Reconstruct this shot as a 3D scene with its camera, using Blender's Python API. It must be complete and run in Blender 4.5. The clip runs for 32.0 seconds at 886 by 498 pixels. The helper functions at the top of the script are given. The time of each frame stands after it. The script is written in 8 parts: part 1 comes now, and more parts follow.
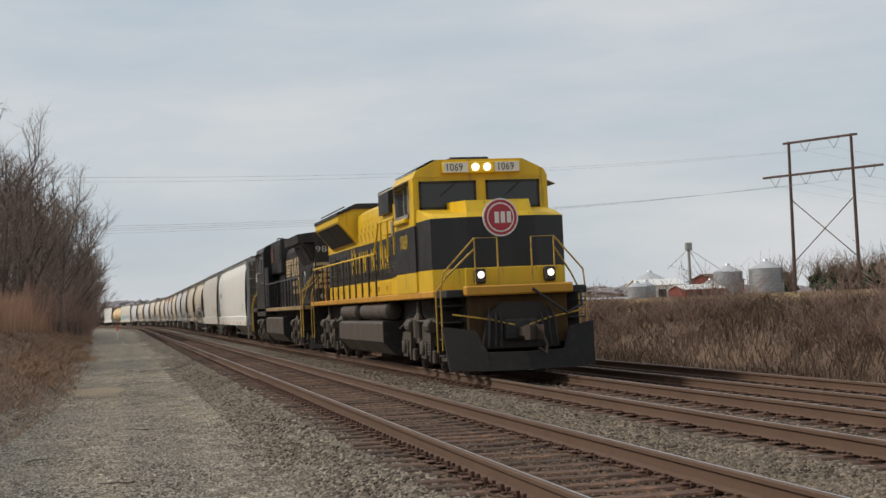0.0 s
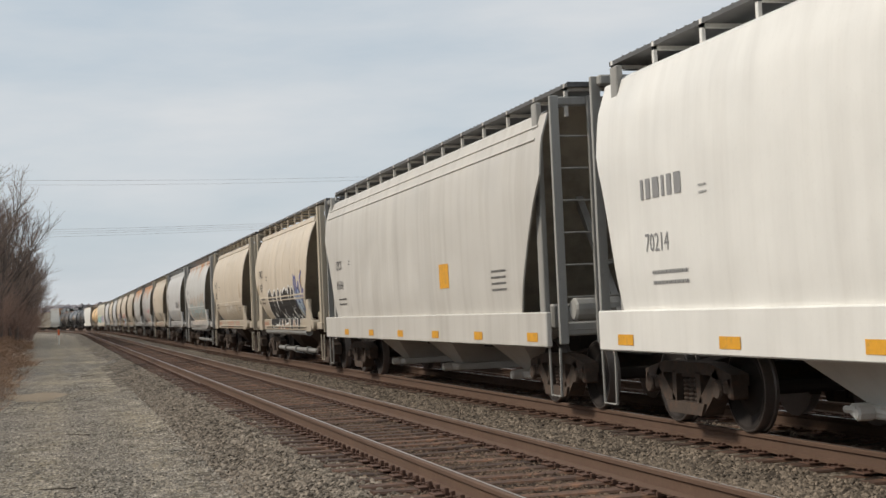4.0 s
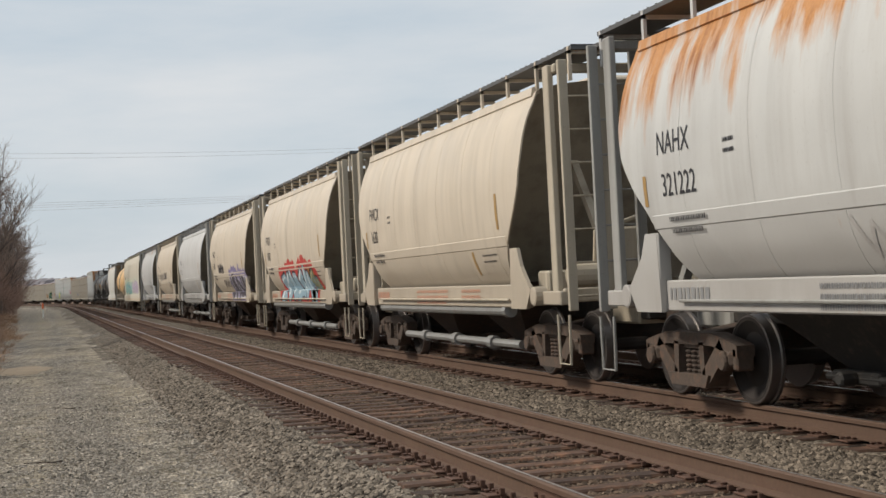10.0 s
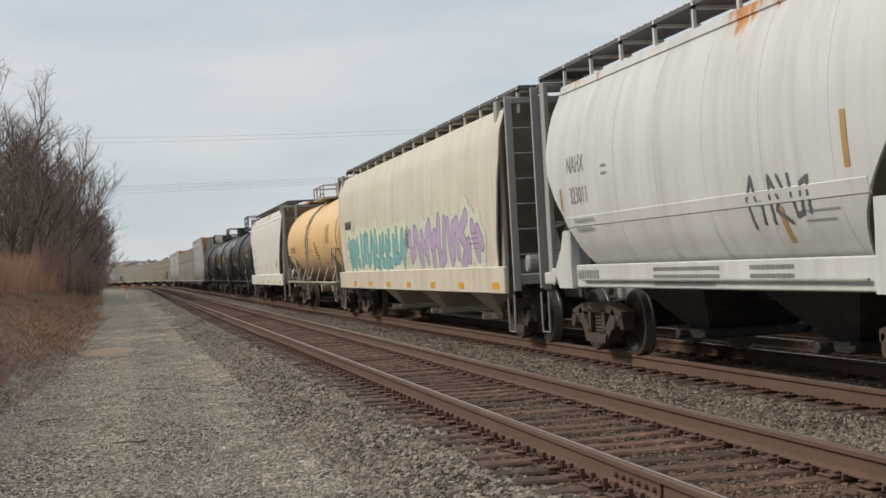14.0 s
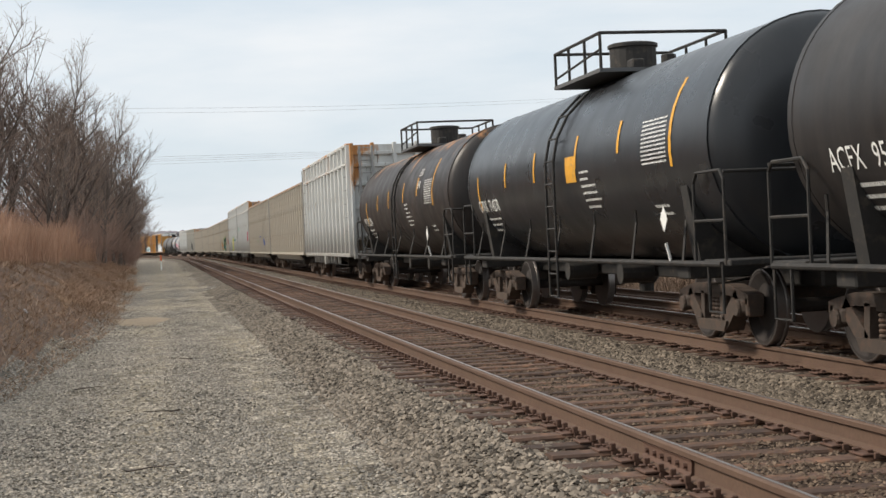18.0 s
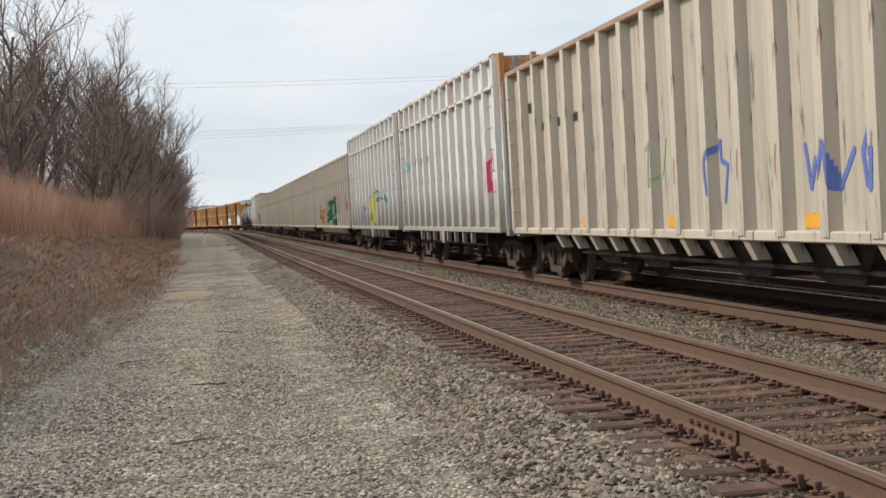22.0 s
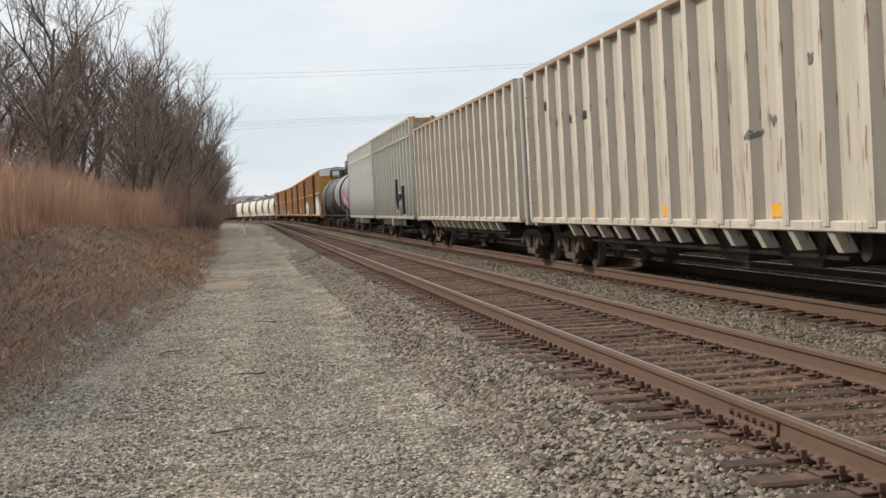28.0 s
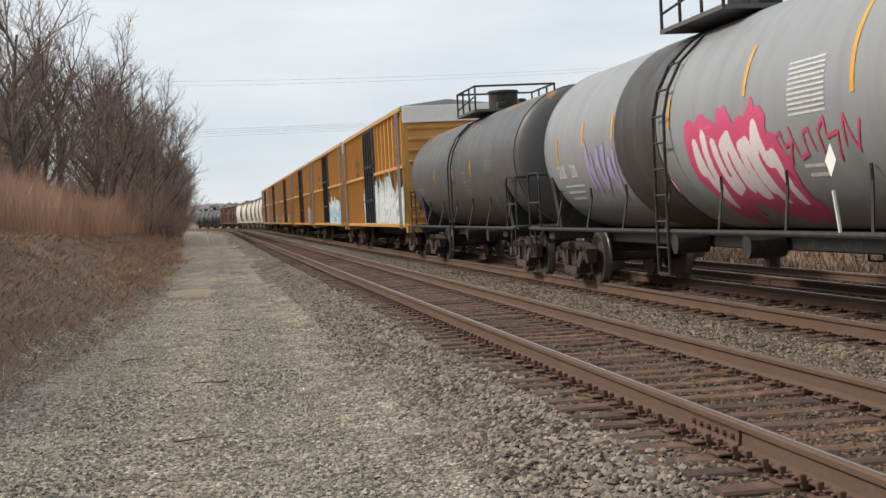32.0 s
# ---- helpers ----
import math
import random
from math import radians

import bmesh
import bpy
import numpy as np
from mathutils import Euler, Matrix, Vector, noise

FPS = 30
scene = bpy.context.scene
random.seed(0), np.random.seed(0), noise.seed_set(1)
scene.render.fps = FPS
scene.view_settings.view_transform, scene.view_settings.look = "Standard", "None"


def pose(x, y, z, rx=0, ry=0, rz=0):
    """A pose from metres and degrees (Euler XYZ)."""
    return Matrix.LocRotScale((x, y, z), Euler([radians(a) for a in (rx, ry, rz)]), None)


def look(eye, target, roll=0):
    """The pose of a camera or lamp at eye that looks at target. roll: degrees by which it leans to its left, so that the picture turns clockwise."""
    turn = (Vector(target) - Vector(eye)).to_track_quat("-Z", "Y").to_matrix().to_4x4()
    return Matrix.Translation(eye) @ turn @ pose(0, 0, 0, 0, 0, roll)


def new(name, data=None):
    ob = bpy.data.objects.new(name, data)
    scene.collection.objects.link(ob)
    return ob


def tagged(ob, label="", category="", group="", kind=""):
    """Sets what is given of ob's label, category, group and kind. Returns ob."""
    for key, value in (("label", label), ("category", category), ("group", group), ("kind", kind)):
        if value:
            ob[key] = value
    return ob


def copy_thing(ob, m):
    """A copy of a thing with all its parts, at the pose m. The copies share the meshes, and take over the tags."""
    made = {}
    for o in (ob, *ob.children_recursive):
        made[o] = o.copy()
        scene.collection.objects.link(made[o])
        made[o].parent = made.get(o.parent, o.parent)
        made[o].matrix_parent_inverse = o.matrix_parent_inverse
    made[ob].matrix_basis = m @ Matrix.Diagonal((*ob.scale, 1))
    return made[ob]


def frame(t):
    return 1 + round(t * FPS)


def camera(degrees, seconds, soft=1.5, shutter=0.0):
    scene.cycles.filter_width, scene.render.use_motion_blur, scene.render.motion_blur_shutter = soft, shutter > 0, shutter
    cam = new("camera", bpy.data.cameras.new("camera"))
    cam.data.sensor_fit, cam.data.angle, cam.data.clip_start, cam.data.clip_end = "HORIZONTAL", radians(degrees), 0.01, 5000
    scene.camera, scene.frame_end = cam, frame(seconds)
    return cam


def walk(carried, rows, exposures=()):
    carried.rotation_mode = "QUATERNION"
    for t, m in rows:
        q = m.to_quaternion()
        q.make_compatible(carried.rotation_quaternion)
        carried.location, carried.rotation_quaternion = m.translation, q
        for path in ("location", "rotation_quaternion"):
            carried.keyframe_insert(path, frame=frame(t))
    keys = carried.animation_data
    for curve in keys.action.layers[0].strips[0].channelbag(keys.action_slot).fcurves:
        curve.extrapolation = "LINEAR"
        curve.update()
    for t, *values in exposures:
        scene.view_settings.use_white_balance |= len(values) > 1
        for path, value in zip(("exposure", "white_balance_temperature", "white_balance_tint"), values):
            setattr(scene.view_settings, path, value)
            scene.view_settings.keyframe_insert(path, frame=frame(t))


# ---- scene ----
SHUTTER = 0.0
EXPOSURES = [(0.0, -0.42, 6850, 10), (2.0, -0.25, 6850, 10), (5.5, -0.38, 6850, 10), (8.0, -0.34, 6850, 10), (11.0, -0.26, 6850, 10), (13.0, -0.28, 6850, 10), (16.0, -0.36, 6850, 10), (17.0, -0.32, 6850, 10), (17.8, 0.03, 6850, 10), (18.6, 0.05, 6850, 10), (25.0, 0.03, 6850, 10), (30.0, 0.06, 6850, 10), (32.0, 0.0, 6850, 10)]
CLOUD = (10.6, 11.1, 11.8, 1)
SKY_STRENGTH = 0.084
SUN_STRENGTH = 3.4
DEGREES = 34.18
EYE = (0.0, 0.0, 1.398)
# seconds, yaw to the left, pitch, lean of the hand-held camera
AIM = [
    (0.0, -12.72, 2.23, -2.53),
    (0.5, -13.41, 2.64, -2.51),
    (1.0, -13.90, 2.68, -2.51),
    (1.5, -14.38, 2.56, -2.52),
    (2.0, -14.84, 2.68, -2.51),
    (2.5, -15.20, 3.03, -2.51),
    (4.5, -14.86, 1.96, -2.51),
    (5.0, -14.90, 1.72, -2.52),
    (5.5, -15.04, 1.65, -2.52),
    (6.0, -15.22, 1.56, -2.49),
    (6.5, -15.39, 1.33, -2.44),
    (7.0, -15.45, 1.18, -2.46),
    (7.5, -15.52, 1.05, -2.51),
    (8.0, -15.54, 0.95, -2.54),
    (8.5, -15.55, 0.94, -2.56),
    (9.0, -15.49, 0.94, -2.63),
    (9.5, -15.44, 1.02, -2.75),
    (10.0, -15.48, 1.13, -2.87),
    (10.5, -15.52, 1.11, -3.00),
    (11.0, -15.30, 1.05, -3.14),
    (11.5, -14.73, 1.11, -3.26),
    (12.0, -14.07, 1.27, -3.35),
    (12.5, -13.55, 1.22, -3.35),
    (13.0, -13.07, 0.92, -3.25),
    (13.5, -12.65, 0.61, -3.19),
    (15.5, -11.85, 0.43, -3.20),
    (16.0, -11.76, 0.33, -3.12),
    (16.5, -11.60, 0.27, -2.98),
    (17.0, -11.37, 0.23, -2.86),
    (17.5, -11.20, -0.04, -2.72),
    (18.0, -10.96, -0.47, -2.57),
    (18.5, -10.61, -0.93, -2.50),
    (19.0, -10.24, -1.13, -2.60),
    (19.5, -10.03, -1.05, -2.78),
    (20.0, -9.87, -1.01, -2.92),
    (20.5, -9.70, -1.06, -2.96),
    (21.0, -9.55, -1.20, -2.93),
    (21.5, -9.39, -1.35, -2.96),
    (22.0, -9.22, -1.50, -3.08),
    (22.5, -9.10, -1.73, -3.26),
    (23.0, -8.99, -1.89, -3.39),
    (23.5, -8.88, -1.97, -3.35),
    (24.0, -8.81, -1.81, -3.20),
    (24.5, -8.76, -1.71, -3.17),
    (25.0, -8.69, -1.65, -3.29),
    (25.5, -8.58, -1.71, -3.32),
    (27.5, -7.73, -1.58, -3.19),
    (28.0, -7.66, -1.81, -3.16),
    (28.5, -7.66, -2.00, -3.23),
    (29.0, -7.72, -2.03, -3.25),
    (29.5, -7.87, -1.76, -3.27),
    (30.0, -7.97, -1.45, -3.35),
    (30.5, -8.12, -1.21, -3.40),
    (31.0, -8.19, -1.22, -3.28),
    (31.5, -8.41, -1.38, -3.06),
    (32.0, -9.10, -1.54, -2.90),
]


def aimed(yaw, pitch, lean):
    a, b = radians(yaw), radians(pitch)
    way = Vector((-math.sin(a) * math.cos(b), math.cos(a) * math.cos(b), math.sin(b)))
    return look(EYE, Vector(EYE) + 50 * way, lean)


cam = camera(DEGREES, 32.0, 1.5, SHUTTER)
walk(cam, [(t, aimed(yaw, pitch, lean)) for t, yaw, pitch, lean in AIM], EXPOSURES)

# ---- daylight: thin overcast, a soft veiled sun from the left ----
SUN_ELEVATION, SUN_HEADING = 40.0, 287.0
world = bpy.data.worlds.new("sky")
scene.world = world
world.use_nodes = True
wn, wl = world.node_tree.nodes, world.node_tree.links
wn.clear()
sky = wn.new("ShaderNodeTexSky")
sky.sky_type, sky.sun_disc = "NISHITA", False
sky.sun_elevation, sky.sun_rotation = radians(SUN_ELEVATION), radians(SUN_HEADING)
sky.altitude, sky.air_density, sky.dust_density, sky.ozone_density = 100, 1.0, 2.0, 1.0
coord = wn.new("ShaderNodeTexCoord")
stretch = wn.new("ShaderNodeMapping")
stretch.inputs["Scale"].default_value = (1.6, 1.6, 7.0)
cloud = wn.new("ShaderNodeTexNoise")
cloud.inputs["Scale"].default_value, cloud.inputs["Detail"].default_value = 1.7, 6.0
cloud.inputs["Roughness"].default_value = 0.55
ramp = wn.new("ShaderNodeValToRGB")
ramp.color_ramp.elements[0].position, ramp.color_ramp.elements[1].position = 0.25, 0.70
ramp.color_ramp.elements[0].color, ramp.color_ramp.elements[1].color = (0.1, 0.1, 0.1, 1), (0.97, 0.97, 0.97, 1)
tint = wn.new("ShaderNodeMix")
tint.data_type = "RGBA"
tint.inputs[7].default_value = CLOUD
back = wn.new("ShaderNodeBackground")
back.inputs["Strength"].default_value = SKY_STRENGTH
out = wn.new("ShaderNodeOutputWorld")
wl.new(coord.outputs["Generated"], stretch.inputs["Vector"])
wl.new(stretch.outputs["Vector"], cloud.inputs["Vector"])
wl.new(cloud.outputs["Fac"], ramp.inputs["Fac"])
wl.new(ramp.outputs["Color"], tint.inputs["Factor"])
veil = wn.new("ShaderNodeMix")
veil.data_type = "RGBA"
veil.inputs[0].default_value = 0.65
veil.inputs[7].default_value = (8.1, 10.3, 12.5, 1)
wl.new(sky.outputs["Color"], veil.inputs[6])
wl.new(veil.outputs[2], tint.inputs[6])
wl.new(tint.outputs[2], back.inputs["Color"])
wl.new(back.outputs["Background"], out.inputs["Surface"])

sun = new("sun", bpy.data.lights.new("sun", "SUN"))
sun.data.energy, sun.data.angle, sun.data.color = SUN_STRENGTH, radians(12), (1.0, 0.93, 0.84)
sh, se = radians(SUN_HEADING), radians(SUN_ELEVATION)
sun.matrix_basis = look((0, 0, 60), Vector((0, 0, 60)) - Vector((math.sin(sh) * math.cos(se), math.cos(sh) * math.cos(se), math.sin(se))))
tagged(sun, kind="structure")

# ---- the line of the railway: straight, then a long left-hand curve ----
CURVE_FROM, RADIUS = 192.0, 1100.0
NEAR_X, TRAIN_X, FAR_X = 3.92, 7.70, 11.60     # centre lines of the three tracks
NEAR_Z, TRAIN_Z, FAR_Z = 0.0, -0.05, -0.23     # rail tops
SPEED = 18.94


def on_line(s, off, z=0.0):
    """Place and heading at s metres along the line, off metres to its right."""
    if s <= CURVE_FROM:
        return (off, s, z), 0.0
    a = (s - CURVE_FROM) / RADIUS
    return (-RADIUS + (RADIUS + off) * math.cos(a), CURVE_FROM + (RADIUS + off) * math.sin(a), z), a


def offset_of(x, y):
    return x if y <= CURVE_FROM else math.hypot(x + RADIUS, y - CURVE_FROM) - RADIUS


# ---- mesh kit ----
class Shape:
    def __init__(self):
        self.v, self.f, self.m = [], [], []

    def add(self, verts, faces, mat=0):
        n = len(self.v)
        self.v.extend([tuple(p) for p in verts])
        self.f.extend([tuple(n + i for i in f) for f in faces])
        self.m.extend([mat] * len(faces))
        return self

    def box(self, x0, x1, y0, y1, z0, z1, c=0.0, mat=0):
        if c <= 0:
            vs = [(x, y, z) for x in (x0, x1) for y in (y0, y1) for z in (z0, z1)]
            return self.add(vs, [(0, 1, 3, 2), (4, 6, 7, 5), (0, 4, 5, 1), (2, 3, 7, 6), (0, 2, 6, 4), (1, 5, 7, 3)], mat)
        vs = []
        lo, hi = (x0, y0, z0), (x1, y1, z1)
        for i in range(8):
            b = ((i >> 2) & 1, (i >> 1) & 1, i & 1)
            for k in range(3):
                p = [hi[a] if b[a] else lo[a] for a in range(3)]
                for a in range(3):
                    if a != k:
                        p[a] += -c if b[a] else c
                vs.append(p)
        q = lambda i, k: 3 * i + k
        fs = [(q(0, 0), q(1, 0), q(3, 0), q(2, 0)), (q(4, 0), q(6, 0), q(7, 0), q(5, 0)),
              (q(0, 1), q(4, 1), q(5, 1), q(1, 1)), (q(2, 1), q(3, 1), q(7, 1), q(6, 1)),
              (q(0, 2), q(2, 2), q(6, 2), q(4, 2)), (q(1, 2), q(5, 2), q(7, 2), q(3, 2))]
        for a, b, k, l in ((0, 1, 0, 1), (2, 3, 0, 1), (4, 5, 0, 1), (6, 7, 0, 1), (0, 2, 0, 2), (1, 3, 0, 2),
                           (4, 6, 0, 2), (5, 7, 0, 2), (0, 4, 1, 2), (1, 5, 1, 2), (2, 6, 1, 2), (3, 7, 1, 2)):
            fs.append((q(a, k), q(b, k), q(b, l), q(a, l)))
        fs += [(q(i, 0), q(i, 1), q(i, 2)) for i in range(8)]
        return self.add(vs, fs, mat)

    def loft(self, rings, closed=True, caps=True, mat=0):
        n = len(rings[0])
        fs = []
        for r in range(len(rings) - 1):
            for i in range(n if closed else n - 1):
                j = (i + 1) % n
                fs.append((r * n + i, r * n + j, (r + 1) * n + j, (r + 1) * n + i))
        if caps and closed:
            fs += [tuple(range(n)), tuple(range((len(rings) - 1) * n, len(rings) * n))]
        return self.add([p for r in rings for p in r], fs, mat)

    def tube(self, pts, r, n=6, mat=0):
        pts = [Vector(p) for p in pts]
        rr = r if isinstance(r, (list, tuple)) else [r] * len(pts)
        rings, side = [], None
        for i, p in enumerate(pts):
            d = (pts[min(i + 1, len(pts) - 1)] - pts[max(i - 1, 0)]).normalized()
            if side is None:
                side = d.orthogonal().normalized()
            side = (side - d * side.dot(d)).normalized()
            up = d.cross(side)
            rings.append([p + rr[i] * (math.cos(a) * side + math.sin(a) * up) for a in (2 * math.pi * k / n for k in range(n))])
        return self.loft(rings, mat=mat)

    def cyl(self, p0, p1, r, n=12, mat=0):
        return self.tube([p0, p1], r, n, mat)

    def prism(self, poly, axis, a, b, mat=0):
        """A polygon of (u, v) drawn out from a to b along an axis; u, v are the other two axes in order."""
        def at(u, v, w):
            p = [u, v]
            p.insert(axis, w)
            return p
        return self.loft([[at(u, v, w) for u, v in poly] for w in (a, b)], mat=mat)

    def rings_y(self, parts, n=16, x=0.0, z=0.0, mat=0):
        """A turned body along y: parts are (y, radius)."""
        return self.loft([[(x + r * math.cos(2 * math.pi * k / n), y, z + r * math.sin(2 * math.pi * k / n)) for k in range(n)] for y, r in parts], mat=mat)

    def rings_x(self, parts, n=16, y=0.0, z=0.0, mat=0):
        return self.loft([[(x, y + r * math.cos(2 * math.pi * k / n), z + r * math.sin(2 * math.pi * k / n)) for k in range(n)] for x, r in parts], mat=mat)

    def rings_z(self, parts, n=16, x=0.0, y=0.0, mat=0):
        return self.loft([[(x + r * math.cos(2 * math.pi * k / n), y + r * math.sin(2 * math.pi * k / n), z) for k in range(n)] for z, r in parts], mat=mat)

    def mesh(self, name, mats, smooth=0.0, tidy=True):
        me = bpy.data.meshes.new(name)
        me.from_pydata(self.v, [], self.f)
        for m in (mats if isinstance(mats, (list, tuple)) else [mats]):
            me.materials.append(m)
        if any(self.m):
            me.polygons.foreach_set("material_index", self.m)
        if tidy:
            b = bmesh.new()
            b.from_mesh(me)
            bmesh.ops.recalc_face_normals(b, faces=b.faces)
            if smooth:
                for e in b.edges:
                    e.smooth = len(e.link_faces) == 2 and e.calc_face_angle(4) < radians(smooth)
                for f in b.faces:
                    f.smooth = True
            b.to_mesh(me)
            b.free()
        me.update()
        return me


KEPT = {}


def kept(key, make):
    """A mesh made once and shared."""
    if key not in KEPT:
        KEPT[key] = make()
    return KEPT[key]


def part(name, mesh, parent, m=None, label=""):
    ob = new(name, mesh)
    ob.parent = parent
    if m is not None:
        ob.matrix_basis = m
    return tagged(ob, label) if label else ob


def thing(name, label, category, group="", kind="", data=None):
    return tagged(new(name, data), label, category, group, kind)


# ---- materials ----
def nodes_of(name):
    m = bpy.data.materials.new(name)
    m.use_nodes = True
    n, l = m.node_tree.nodes, m.node_tree.links
    return m, n, l, n["Principled BSDF"]


def noise_node(n, l, vec, scale, detail=3.0, stretch=None, rough=0.55):
    t = n.new("ShaderNodeTexNoise")
    t.inputs["Scale"].default_value, t.inputs["Detail"].default_value, t.inputs["Roughness"].default_value = scale, detail, rough
    if stretch:
        mp = n.new("ShaderNodeMapping")
        mp.inputs["Scale"].default_value = stretch
        l.new(vec, mp.inputs["Vector"])
        vec = mp.outputs["Vector"]
    l.new(vec, t.inputs["Vector"])
    return t.outputs["Fac"]


def ramp_node(n, l, fac, a, b, ca=(0, 0, 0, 1), cb=(1, 1, 1, 1)):
    r = n.new("ShaderNodeValToRGB")
    e = r.color_ramp.elements
    e[0].position, e[1].position, e[0].color, e[1].color = a, b, ca, cb
    l.new(fac, r.inputs["Fac"])
    return r.outputs["Color"]


def mix_node(n, l, fac, a, b, how="MIX"):
    x = n.new("ShaderNodeMix")
    x.data_type, x.blend_type = "RGBA", how
    for sock, val in ((x.inputs["Factor"], fac), (x.inputs[6], a), (x.inputs[7], b)):
        if isinstance(val, (int, float, tuple)):
            sock.default_value = val if not isinstance(val, tuple) or len(val) == 4 else (*val, 1)
        else:
            l.new(val, sock)
    return x.outputs[2]


def math_node(n, l, how, a, b=None):
    x = n.new("ShaderNodeMath")
    x.operation = how
    for sock, val in zip(x.inputs, (a, b)):
        if val is None:
            continue
        if isinstance(val, (int, float)):
            sock.default_value = val
        else:
            l.new(val, sock)
    return x.outputs[0]


def bump_node(n, l, bsdf, height, strength, distance):
    b = n.new("ShaderNodeBump")
    b.inputs["Strength"].default_value, b.inputs["Distance"].default_value = strength, distance
    l.new(height, b.inputs["Height"])
    l.new(b.outputs["Normal"], bsdf.inputs["Normal"])


def tone(c, k):
    return tuple(min(1.0, v * k) for v in c)


def plain(name, color, rough=0.6, metal=0.0, vary=0.25, fine=40.0, coarse=3.0, bump=0.0, dirt=None, dirty=0.0, random_by=0.0):
    """Colour with fine grain and broad mottling; dirt shows in patches."""
    m, n, l, p = nodes_of(name)
    c = n.new("ShaderNodeTexCoord").outputs["Object"]
    a = noise_node(n, l, c, fine, 3)
    b = noise_node(n, l, c, coarse, 4)
    col = mix_node(n, l, a, tone(color, 1 - vary), tone(color, 1 + vary))
    col = mix_node(n, l, ramp_node(n, l, b, 0.35, 0.65), col, mix_node(n, l, 0.5, col, tone(color, 1 - vary)))
    if dirt:
        d = math_node(n, l, "MULTIPLY", ramp_node(n, l, noise_node(n, l, c, coarse * 2.3, 6, None, 0.65), 0.62 - 0.3 * dirty, 0.72), min(1.0, 0.4 + dirty))
        col = mix_node(n, l, d, col, dirt)
    if random_by:
        info = n.new("ShaderNodeObjectInfo").outputs["Random"]
        col = mix_node(n, l, 1.0, col, ramp_node(n, l, info, 0.0, 1.0, (1 - random_by,) * 3 + (1,), (1 + random_by,) * 3 + (1,)), "MULTIPLY")
    l.new(col, p.inputs["Base Color"])
    p.inputs["Roughness"].default_value, p.inputs["Metallic"].default_value = rough, metal
    if bump:
        bump_node(n, l, p, a, 0.6, bump)
    return m


def car_paint(name, color, rough=0.42, grime=(0.16, 0.13, 0.10), grimy=0.35, rust=0.0, rust_from=3.0, rust_to=4.2, streak=3.0, spec=0.35, chips=0.0, splash=0.0):
    """Weathered railcar paint: vertical runs of dirt, mottling, chips and, from the eaves down, rust."""
    m, n, l, p = nodes_of(name)
    c = n.new("ShaderNodeTexCoord").outputs["Object"]
    mott = noise_node(n, l, c, 1.3, 5)
    runs = noise_node(n, l, c, 1.0, 5, (2.0, streak, 0.22), 0.6)
    fine = noise_node(n, l, c, 26.0, 4)
    col = mix_node(n, l, mott, tone(color, 0.86), tone(color, 1.08))
    col = mix_node(n, l, math_node(n, l, "MULTIPLY", ramp_node(n, l, runs, 0.45, 0.8), grimy), col, grime)
    col = mix_node(n, l, math_node(n, l, "MULTIPLY", ramp_node(n, l, fine, 0.6, 0.8), grimy * 0.5), col, grime)
    if rust:
        z = n.new("ShaderNodeSeparateXYZ")
        l.new(c, z.inputs[0])
        rise = n.new("ShaderNodeMapRange")
        for k, v in zip(("From Min", "From Max", "To Min", "To Max"), (rust_from, rust_to, 0.0, 1.0)):
            rise.inputs[k].default_value = v
        l.new(z.outputs["Z"], rise.inputs["Value"])
        patch = noise_node(n, l, c, 1.0, 6, (1.0, 1.1, 0.30), 0.6)
        thin = noise_node(n, l, c, 1.0, 5, (3.0, 5.0, 0.35), 0.6)
        k = math_node(n, l, "ADD", rise.outputs["Result"], math_node(n, l, "MULTIPLY", math_node(n, l, "SUBTRACT", patch, 0.5), 2.4))
        k = math_node(n, l, "ADD", k, math_node(n, l, "MULTIPLY", math_node(n, l, "SUBTRACT", thin, 0.5), 1.3))
        k = ramp_node(n, l, k, 0.98 - 0.5 * rust, 1.38 - 0.5 * rust)
        tint = mix_node(n, l, fine, (0.40, 0.16, 0.045), (0.60, 0.31, 0.12))
        tint = mix_node(n, l, ramp_node(n, l, thin, 0.55, 0.75), tint, (0.24, 0.085, 0.03))
        col = mix_node(n, l, k, col, tint)
    if splash:
        # road dirt thrown up from the track, in ragged runs
        zz = n.new("ShaderNodeSeparateXYZ")
        l.new(c, zz.inputs[0])
        k = math_node(n, l, "ADD", zz.outputs["Z"], math_node(n, l, "MULTIPLY", math_node(n, l, "SUBTRACT", runs, 0.5), 1.6))
        k = ramp_node(n, l, math_node(n, l, "MULTIPLY", k, 0.25), 0.33, 0.52, (1, 1, 1, 1), (0, 0, 0, 1))
        col = mix_node(n, l, math_node(n, l, "MULTIPLY", k, splash), col, grime)
    if chips:
        flake = noise_node(n, l, c, 1.0, 4, (9.0, 9.0, 1.1), 0.6)
        k = math_node(n, l, "MULTIPLY", ramp_node(n, l, flake, 0.60, 0.66), chips)
        col = mix_node(n, l, k, col, mix_node(n, l, ramp_node(n, l, mott, 0.45, 0.6), (0.06, 0.055, 0.05), (0.22, 0.10, 0.04)))
    l.new(col, p.inputs["Base Color"])
    p.inputs["Specular IOR Level"].default_value = spec
    rg = ramp_node(n, l, mott, 0.3, 0.7, (rough * 0.85,) * 3 + (1,), (min(1, rough * 1.3),) * 3 + (1,))
    l.new(rg, p.inputs["Roughness"])
    bump_node(n, l, p, mott, 0.25, 0.02)
    return m


